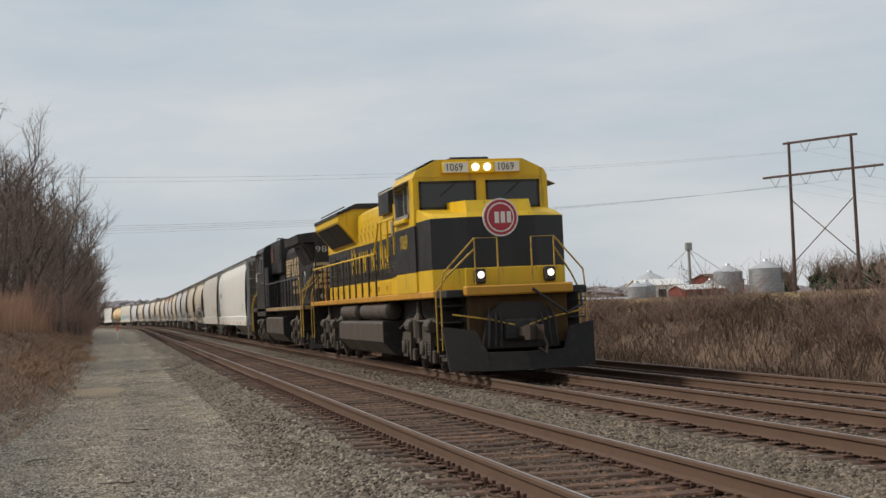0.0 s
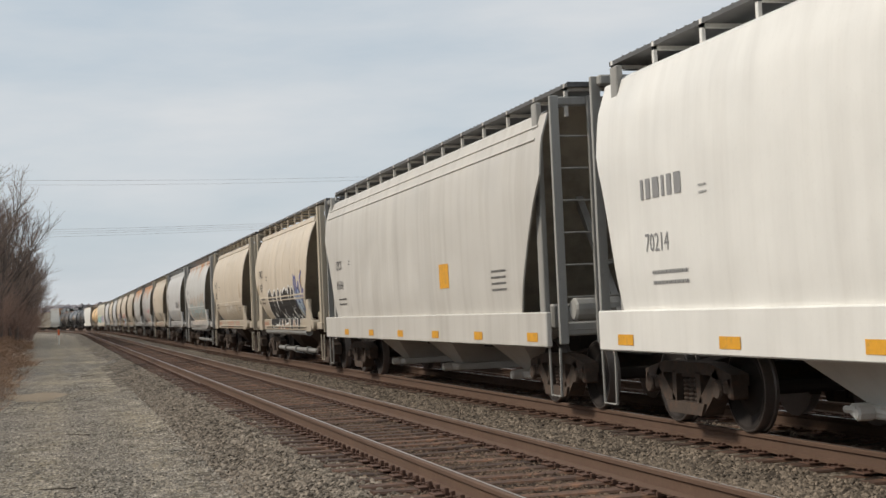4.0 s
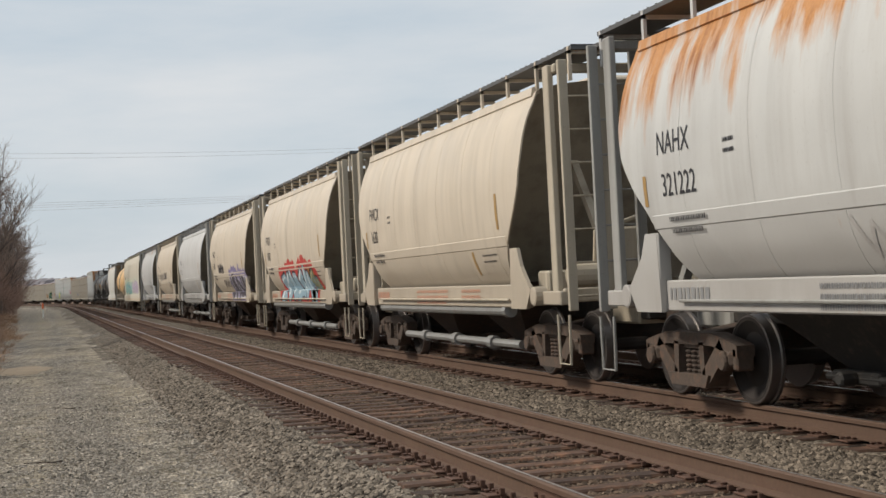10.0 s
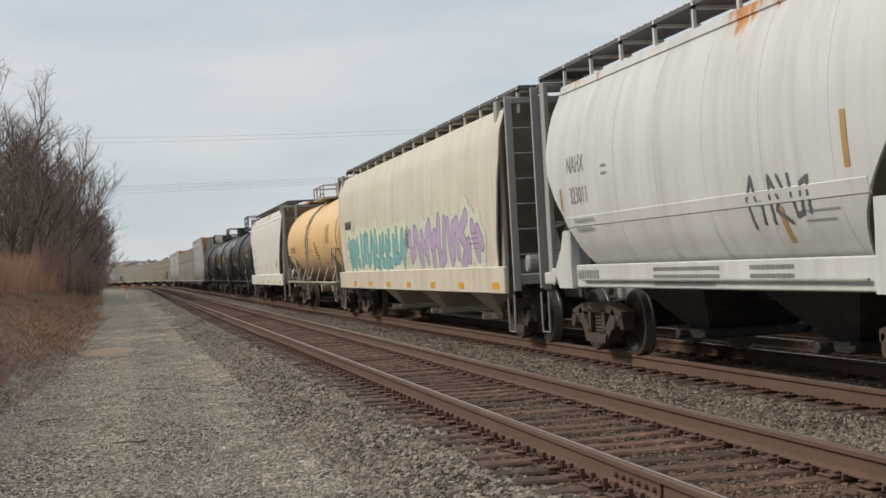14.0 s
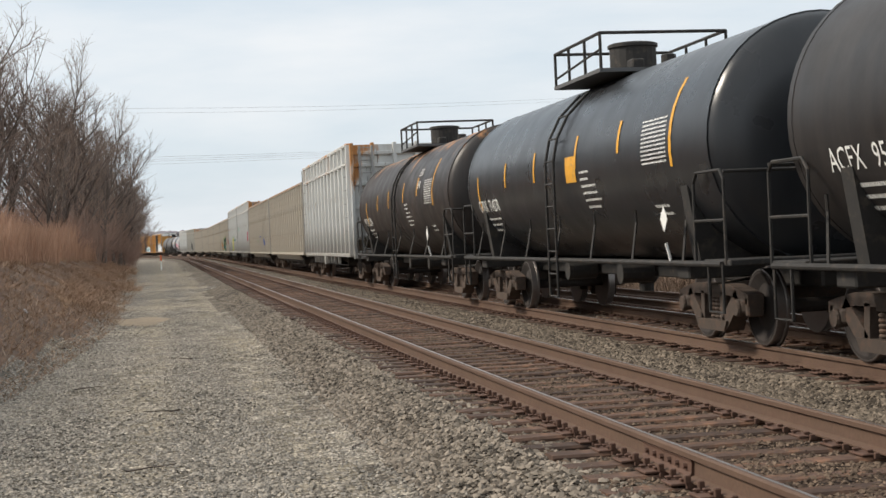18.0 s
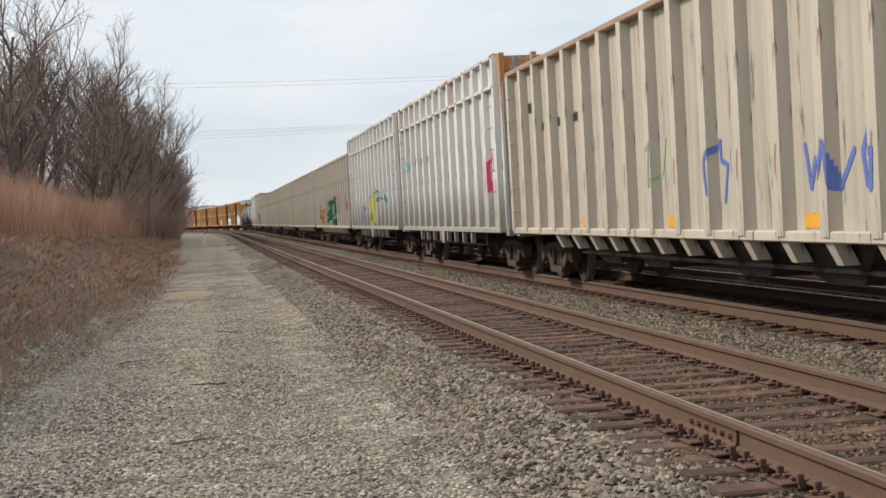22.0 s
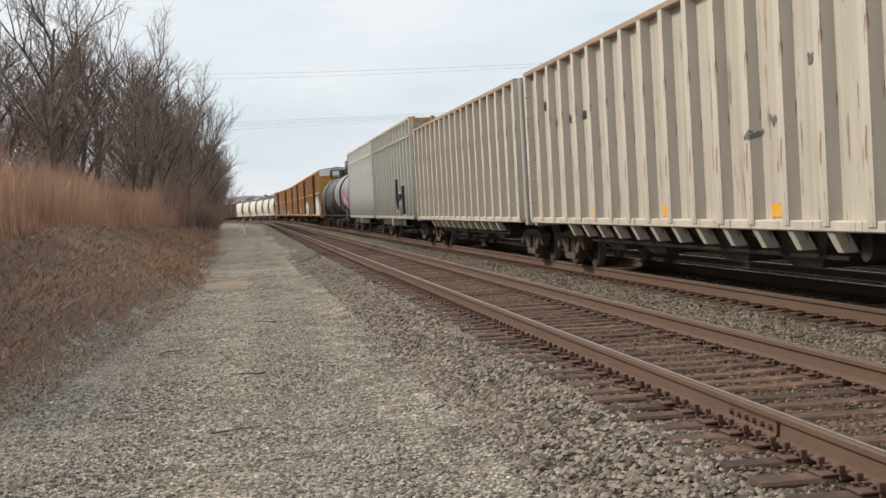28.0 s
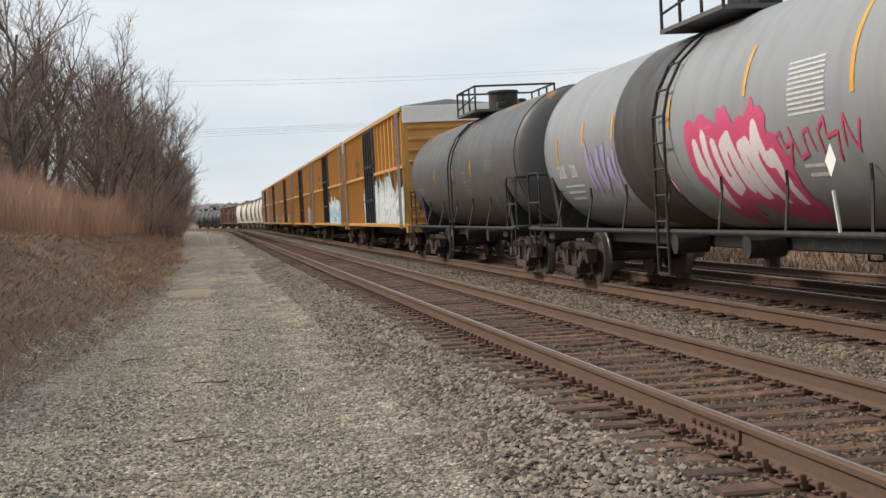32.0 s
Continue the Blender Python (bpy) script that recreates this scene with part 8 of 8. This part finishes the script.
CHIPPED = car_paint("chipped_white_paint", (0.62, 0.63, 0.61), 0.6, (0.19, 0.17, 0.145), 0.5, 0.3, 1.0, 6.0, 5.0, chips=0.85, splash=0.65)
CHIPPED_GREY = car_paint("chipped_grey_paint", (0.46, 0.45, 0.40), 0.55, (0.14, 0.12, 0.10), 0.6, 0.3, 1.0, 6.0, 5.0, chips=0.7, splash=0.3)
BULK = car_paint("beige_grey_paint", (0.45, 0.41, 0.345), 0.6, (0.2, 0.165, 0.13), 0.55, streak=7.0, chips=0.7)
BULK_POST = car_paint("beige_post_paint", (0.50, 0.455, 0.38), 0.6, (0.2, 0.165, 0.13), 0.5, chips=0.8)
RIM = plain("rim_dust", (0.34, 0.24, 0.17), 0.8, 0, 0.3, 10, 2)
BOX_YELLOW = car_paint("boxcar_yellow", (0.56, 0.29, 0.075), 0.5, (0.25, 0.13, 0.05), 0.4)
BOX_FADED = car_paint("boxcar_faded_orange", (0.55, 0.33, 0.20), 0.55, (0.3, 0.2, 0.15), 0.5)
BROWN_PAINT = car_paint("boxcar_brown", (0.16, 0.08, 0.05), 0.55, (0.1, 0.07, 0.05), 0.4)
DOOR_BLACK = plain("door_black", (0.02, 0.02, 0.02), 0.5, 0, 0.3)

TRAIN = []       # car, distance of its middle along the line at the start
HEAD = [0.0]


def couple(made):
    car, half = made[0], made[1]
    TRAIN.append((car, HEAD[0] + half))
    HEAD[0] += 2 * half
    return made


def consist():
    HEAD[0] = 26.5
    couple(heritage_engine())
    couple(black_engine())
    g = "long covered hoppers"
    couple(large_hopper("clean bright white three-bay covered hopper behind the engines", BRIGHT_WHITE, 10.75, "70214", (-5.4, -1.8, 1.8, 5.4), g, 0.55, GREY_INK, None, ()))
    c, h, w = couple(large_hopper("pale grey dusty covered hopper with amber sill markers", car_paint("pale_grey_paint", (0.56, 0.54, 0.50), 0.48, (0.25, 0.22, 0.18), 0.35), 9.0, "816364", (-4.2, 0.0, 4.2), g, 1.1))
    st = Shape()
    patch(st, -3.2, -2.6, 1.75, 2.15, w)
    part("warning_sticker", st.mesh("warning_sticker", AMBER, tidy=False), c, None, "yellow square warning sticker")
    g = "short two-bay covered hoppers"
    s2 = lambda label, paint, num, pipe=False, ink=None: couple(small_hopper(label, paint, num, g, pipe, ink))
    c, h, w = s2("cream covered hopper with a big black and green graffiti piece", CREAM, "1877", True)
    graffiti(c, 3, 2.6, -2.8, 1.12, 2.05, 6, w, (0.75, 0.75, 0.73), (0.02, 0.02, 0.02), None, None, 0.42)
    graffiti(c, 4, -2.8, -3.8, 1.5, 2.1, 1, w, (0.05, 0.06, 0.10), (0.34, 0.42, 0.50), None, None, 0.3)
    tag(c, 5, -2.6, -4.2, 1.6, 2.5, 3, w, (0.10, 0.12, 0.35), 0.1)
    c, h, w = s2("cream covered hopper with a faint white tag", CREAM, "1682")
    tag(c, 8, 1.0, -1.2, 1.55, 1.95, 4, w, (0.80, 0.78, 0.72), 0.06)
    c, h, w = s2("grey covered hopper with rust runs and worn bubble lettering", GREY_RUST_LESS, "321227", True, GREY_INK)
    graffiti(c, 11, 3.2, -4.2, 1.4, 2.1, 7, w, (0.40, 0.27, 0.18), (0.30, 0.39, 0.40), None, (0.52, 0.47, 0.42), 0.26)
    c, h, w = s2("pale grey covered hopper with dark scribbled tags", LIGHT_GREY, "321161", False, GREY_INK)
    tag(c, 13, -1.6, -3.6, 1.95, 2.35, 5, w, (0.05, 0.05, 0.06), 0.06)
    tag(c, 14, 2.2, -0.6, 1.55, 2.1, 4, w, (0.40, 0.40, 0.42), 0.08)
    c, h, w = s2("cream covered hopper with a pale vertical band and tags", CREAM, "1673")
    st = Shape()
    patch(st, -2.9, -2.5, 1.35, 3.8, w, n=12)
    part("pale_stripe", st.mesh("pale_stripe", CREAM_PALE, tidy=False), c, None, "pale repainted band")
    tag(c, 17, 0.2, -2.4, 1.5, 2.0, 4, w, (0.10, 0.10, 0.10), 0.07)
    c, h, w = s2("grey covered hopper heavily rusted below the eaves, pink graffiti", GREY_RUST, "321246", False)
    graffiti(c, 21, 3.0, -1.4, 1.35, 2.0, 5, w, (0.60, 0.42, 0.34), (0.56, 0.49, 0.45), None, None, 0.30, "faded pink bubble lettering")
    tag(c, 22, -1.7, -3.2, 1.85, 2.25, 7, w, (0.60, 0.06, 0.10), 0.06)
    tag(c, 23, -3.5, -4.2, 1.75, 2.3, 2, w, (0.60, 0.22, 0.26), 0.03)
    c, h, w = s2("grey covered hopper with orange rust sheets below the eaves", GREY_RUST, "321222", False)
    tag(c, 25, 0.8, -3.0, 1.45, 1.75, 5, w, (0.42, 0.40, 0.38), 0.06)
    s2("clean cream covered hopper with unloading pipe", CREAM, "1630", True)
    c, h, w = s2("cream covered hopper with red, blue and yellow graffiti", CREAM, "1840", True)
    graffiti(c, 31, 2.4, -2.9, 1.1, 1.78, 6, w, (0.03, 0.03, 0.04), (0.28, 0.42, 0.50), (0.7, 0.75, 0.75), (0.55, 0.06, 0.05), 0.3)
    graffiti(c, 32, -2.0, -2.9, 1.2, 1.85, 1, w, (0.03, 0.03, 0.03), (0.75, 0.62, 0.08), None, None, 0.3)
    c, h, w = s2("cream covered hopper with violet and black graffiti outlined in white", CREAM, "1836", False)
    graffiti(c, 35, -0.4, -4.4, 1.08, 1.86, 5, w, (0.62, 0.60, 0.64), (0.06, 0.055, 0.07), None, (0.24, 0.21, 0.36), 0.26)
    tag(c, 36, 2.6, 1.0, 1.98, 2.32, 6, w, (0.04, 0.04, 0.05), 0.07)
    tag(c, 37, 1.6, -0.3, 1.45, 1.78, 6, w, (0.04, 0.04, 0.05), 0.045)
    c, h, w = s2("pale grey covered hopper with large black stencils", LIGHT_GREY, "323030", True, GREY_INK)
    tag(c, 39, 1.2, -1.6, 1.5, 1.9, 4, w, (0.35, 0.35, 0.36), 0.05)
    c, h, w = s2("cream covered hopper with black arrow tags", CREAM, "1814", True)
    tag(c, 41, 2.9, 0.9, 2.0, 2.4, 6, w, (0.05, 0.05, 0.06), 0.065)
    tag(c, 42, 0.6, -1.4, 2.05, 2.45, 6, w, (0.05, 0.05, 0.06), 0.065)
    tag(c, 43, -2.2, -3.2, 1.6, 2.0, 3, w, (0.05, 0.05, 0.06), 0.06)
    c, h, w = s2("pale grey covered hopper with a rust patch near the eave", car_paint("pale_grey_rust_spot", (0.57, 0.57, 0.56), 0.45, (0.2, 0.18, 0.16), 0.35, 0.35, 3.2, 4.2), "323011", False, GREY_INK)
    tag(c, 45, -1.8, -3.2, 1.6, 2.1, 3, w, (0.12, 0.12, 0.13), 0.06)
    g = "long covered hoppers"
    c, h, w = couple(large_hopper("white covered hopper with teal and violet spiky graffiti along the bottom", CREAM_PALE, 10.45, "54433", (-5.0, 0.0, 5.0), g, 0.5, None, None, ()))
    graffiti(c, 51, 7.6, -1.0, 1.4, 2.2, 9, w, (0.10, 0.22, 0.25), (0.18, 0.42, 0.42), None, (0.62, 0.66, 0.50), 0.22)
    graffiti(c, 52, -1.0, -8.2, 1.35, 2.3, 7, w, (0.25, 0.22, 0.35), (0.45, 0.35, 0.5), None, (0.6, 0.62, 0.5), 0.24)
    couple(tank_car("ochre yellow tank car with pale ladder, duller towards the bottom", TANK_YELLOW, 7.4, "UTLX900975", INK, "tank cars", [], plain("pale_gear", (0.40, 0.36, 0.29), 0.6, 0, 0.3, 12, 2, 0, (0.10, 0.09, 0.08), 0.5), [(3.6, 1.9, 2.5), (1.2, 1.9, 2.5), (-1.6, 1.9, 2.5), (-3.8, 1.9, 2.5)], 0.55, 0.3))
    c, h, w = couple(large_hopper("white covered hopper with rusty roof edge and amber sill markers", WHITE_RUST, 8.1, "525051", (-3.6, 0.0, 3.6), g, 1.6, None, GALV, inset=0.75))
    st = Shape()
    patch(st, -0.9, -0.55, 1.62, 1.84, w)
    part("warning_sticker", st.mesh("warning_sticker", AMBER, tidy=False), c, None, "yellow square sticker")
    st = Shape()
    patch(st, -5.15, -4.9, 1.62, 1.84, w)
    part("warning_sticker", st.mesh("warning_label", RED_INK, tidy=False), c, None, "red square label")
    g = "tank cars"
    amber6 = [(-5.4, 2.2, 3.3), (-3.3, 2.5, 2.95), (-1.2, 2.4, 2.9), (1.3, 2.3, 2.8), (3.4, 2.3, 2.75), (5.7, 1.9, 2.6)]
    c, h, w = couple(tank_car("dull black tank car with twin centre bands", TANK_BLACK, 8.15, "ACFX95994", WHITE_INK, g, [(0.9, 0.16, TAR), (-0.2, 0.16, TAR)], None, amber6[1:5], 0.95))
    placard(c, -4.6, 1.55)
    c, h, w = couple(tank_car("glossy black tank car with amber strips and yellow sticker", TANK_GLOSS, 7.75, "GBRX714278", WHITE_INK, g, [], None, amber6, 0.75))
    st = Shape()
    patch(st, -1.2, -0.65, 2.2, 2.6, w, n=3)
    part("warning_sticker", st.mesh("warning_sticker", AMBER, tidy=False), c, None, "yellow square sticker")
    placard(c, -5.4, 1.55)
    c, h, w = couple(tank_car("rust-stained black tank car with amber strips and white stencils", TANK_BROWN, 8.4, "PROX20396", WHITE_INK, g, [(0.6, 0.14, TAR), (0.1, 0.14, TAR)], None, amber6, 0.8))
    writing(c, "13450", -3.3, 2.98, 0.26, WHITE_INK, w, "stencilled number", 0.7)
    writing(c, "13440", -3.3, 2.68, 0.26, WHITE_INK, w, "stencilled number", 0.7)
    placard(c, -5.2, 1.55)
    g = "ribbed open hoppers"
    tall = lambda label, half, paint=CHIPPED: couple(ribbed_hopper(label, paint, paint, half, True, g, None, 13))
    low = lambda label, half: couple(ribbed_hopper(label, BULK, BULK_POST, half, False, g, RIM, 17))
    c, h, w = tall("tall chipped white ribbed hopper with rust runs", 8.15)
    low("beige ribbed hopper with slanted lower posts", 10.4)
    c, h, w = low("beige ribbed hopper with a rust-orange post and blue tags", 10.4)
    tag(c, 61, -1.6, -2.2, 1.4, 2.2, 1, w, (0.10, 0.16, 0.45), 0.08)
    tag(c, 62, -4.2, -6.4, 1.4, 2.0, 3, w, (0.10, 0.16, 0.45), 0.09)
    tag(c, 63, 0.9, 0.2, 1.6, 2.4, 1, w, (0.25, 0.40, 0.18), 0.05)
    c, h, w = tall("tall chipped white ribbed hopper with red tags", 8.15)
    tag(c, 65, -5.4, -6.8, 1.7, 2.6, 3, w, (0.60, 0.05, 0.12), 0.06)
    tag(c, 66, 6.6, 6.0, 2.6, 3.0, 2, w, (0.20, 0.52, 0.42), 0.06)
    c, h, w = tall("tall chipped grey ribbed hopper with yellow and green graffiti", 8.15)
    graffiti(c, 67, 1.3, -1.2, 1.1, 2.0, 3, w, (0.18, 0.42, 0.12), (0.62, 0.56, 0.15), None, None, 0.32)
    tag(c, 68, -1.4, -4.8, 1.75, 2.4, 4, w, (0.13, 0.30, 0.24), 0.08)
    tag(c, 69, 3.2, 1.8, 1.2, 1.9, 2, w, (0.16, 0.28, 0.55), 0.07)
    tag(c, 70, 7.0, 6.2, 1.7, 3.0, 2, w, (0.60, 0.25, 0.12), 0.08)
    c, h, w = low("beige ribbed hopper with lime and teal graffiti and orange tags", 10.4)
    graffiti(c, 73, 2.4, -3.4, 1.05, 2.35, 5, w, (0.36, 0.50, 0.16), (0.025, 0.075, 0.07), (0.16, 0.42, 0.38), None, 0.40)
    graffiti(c, 74, 6.4, 3.4, 1.05, 1.9, 3, w, (0.05, 0.04, 0.03), (0.52, 0.24, 0.08), None, None, 0.26)
    tag(c, 75, -4.6, -6.0, 1.4, 2.6, 2, w, (0.04, 0.04, 0.05), 0.07)
    tag(c, 72, -7.6, -9.0, 1.2, 2.6, 2, w, (0.55, 0.14, 0.16), 0.14)
    low("beige ribbed hopper with slanted lower posts", 10.4)
    low("beige ribbed hopper with slanted lower posts", 10.4)
    c, h, w = low("beige ribbed hopper with dark scuffs between its posts", 10.4)
    for y, z in ((-3.9, 2.0), (-4.4, 2.15), (-5.6, 2.75)):
        tag(c, int(77 - 10 * y), y, y - 0.3, z, z + 0.12, 1, w, (0.14, 0.13, 0.12), 0.07, "dark scuff on the paint")
    low("beige ribbed hopper with scraped posts", 10.4)
    c, h, w = tall("tall chipped white ribbed hopper with black and white graffiti", 8.4, CHIPPED_GREY)
    graffiti(c, 79, -0.9, -4.6, 1.05, 2.3, 5, w, (0.60, 0.60, 0.60), (0.02, 0.02, 0.02), None, None, 0.5)
    c, h, w = tall("tall chipped pale ribbed hopper with worn rust-edged posts", 8.4)
    g = "tank cars"
    c, h, w = couple(tank_car("grey tank car with tarred middle bands and pink graffiti", TANK_GREY, 9.2, "SRIX200", WHITE_INK, g, [(1.4, 2.1, TAR_WORN)], None, [(6.2, 1.9, 2.6), (4.4, 2.4, 2.8), (2.6, 2.4, 2.8), (-0.2, 2.4, 2.8), (-3.0, 2.6, 3.2), (-5.9, 2.4, 3.3)], 0.9, 1.7))
    graffiti(c, 83, -1.0, -3.7, 1.35, 2.15, 4, w, (0.62, 0.08, 0.18), (0.75, 0.66, 0.68), None, (0.62, 0.08, 0.18), 0.2, "pink and white spray-painted lettering")
    graffiti(c, 84, 4.4, 2.6, 1.5, 2.3, 3, w, (0.22, 0.20, 0.36), (0.35, 0.32, 0.45), None, None, 0.12)
    graffiti(c, 85, 2.3, 0.4, 1.35, 1.95, 3, w, (0.6, 0.10, 0.2), (0.72, 0.62, 0.64), None, None, 0.2)
    tag(c, 86, -3.6, -6.0, 1.75, 2.2, 4, w, (0.55, 0.08, 0.14), 0.05)
    placard(c, -5.6, 1.75)
    c, h, w = couple(tank_car("dark grey tank car with rust stains", TANK_DARK, 8.4, "UTLX20418", GREY_INK, g, [], None, [(-2.6, 2.2, 2.6), (0.0, 2.2, 2.6), (3, 2.2, 2.6)], 0.8, 0.4))
    g = "yellow boxcars"
    for k in range(6):
        paint = BOX_FADED if k == 5 else BOX_YELLOW
        c, h, w = couple(boxcar("weathered yellow-orange boxcar with black plug door" if k < 5 else "sun-faded orange boxcar with black plug door", paint, DOOR_BLACK, 10.6, g))
        if k == 0:
            graffiti(c, 91, 2.2, -9.5, 1.05, 2.3, 12, w, (0.55, 0.62, 0.65), (0.68, 0.70, 0.70), (0.1, 0.12, 0.14), (0.45, 0.50, 0.52), 0.3)
            tag(c, 92, -2.4, -9.4, 2.2, 3.1, 9, w, (0.12, 0.08, 0.06), 0.07)
        elif k == 1:
            graffiti(c, 93, 1.2, -8.0, 1.05, 1.9, 7, w, (0.70, 0.74, 0.74), (0.10, 0.34, 0.42), (0.75, 0.78, 0.78), (0.62, 0.68, 0.70), 0.3)
        elif k == 2:
            graffiti(c, 94, -6.0, -9.6, 1.05, 2.0, 3, w, (0.68, 0.7, 0.7), (0.3, 0.3, 0.32), None, None, 0.3)
        elif k in (3, 4):
            tag(c, 95 + k, 6, -6, 1.1, 1.7, 9, w, (0.5, 0.5, 0.48), 0.12)
    for k in range(6):
        couple(small_hopper("cream covered hopper far back in the train", CREAM_PALE, "1%d" % (611 + 7 * k), "short two-bay covered hoppers", False))
    couple(boxcar("dull brown boxcar with pale patches", BROWN_PAINT, BROWN_PAINT, 8.6, "brown boxcars", BROWN_PAINT, 4.1))
    couple(boxcar("dull brown boxcar with pale patches", BROWN_PAINT, BROWN_PAINT, 8.6, "brown boxcars", BROWN_PAINT, 4.1))
    for k in range(3):
        couple(tank_car("black tank car far back in the train", TANK_BLACK, 8.1, "TILX%d" % (74410 + k), WHITE_INK, "tank cars", [], None, [], 0.8))


def motions():
    """The train rolls by at one speed; every wheel turns with it."""
    for car, start in TRAIN:
        rows = []
        for k in range(33):
            place, a = on_line(start - SPEED * k, TRAIN_X, TRAIN_Z)
            rows.append((float(k), pose(*place, 0, 0, math.degrees(a))))
        walk(car, rows)
    for (y, r), wheels in WHEELS.items():
        rows = []
        for k in range(0, 961):
            t = k / FPS
            rows.append((t, pose(0, y, r, math.degrees(SPEED * t / r) % 360)))
        walk(wheels[0], rows)
        keys = wheels[0].animation_data
        for w in wheels[1:]:
            w.rotation_mode = "QUATERNION"
            own = w.animation_data_create()
            own.action = keys.action
            own.action_slot = keys.action_slot


consist()
motions()
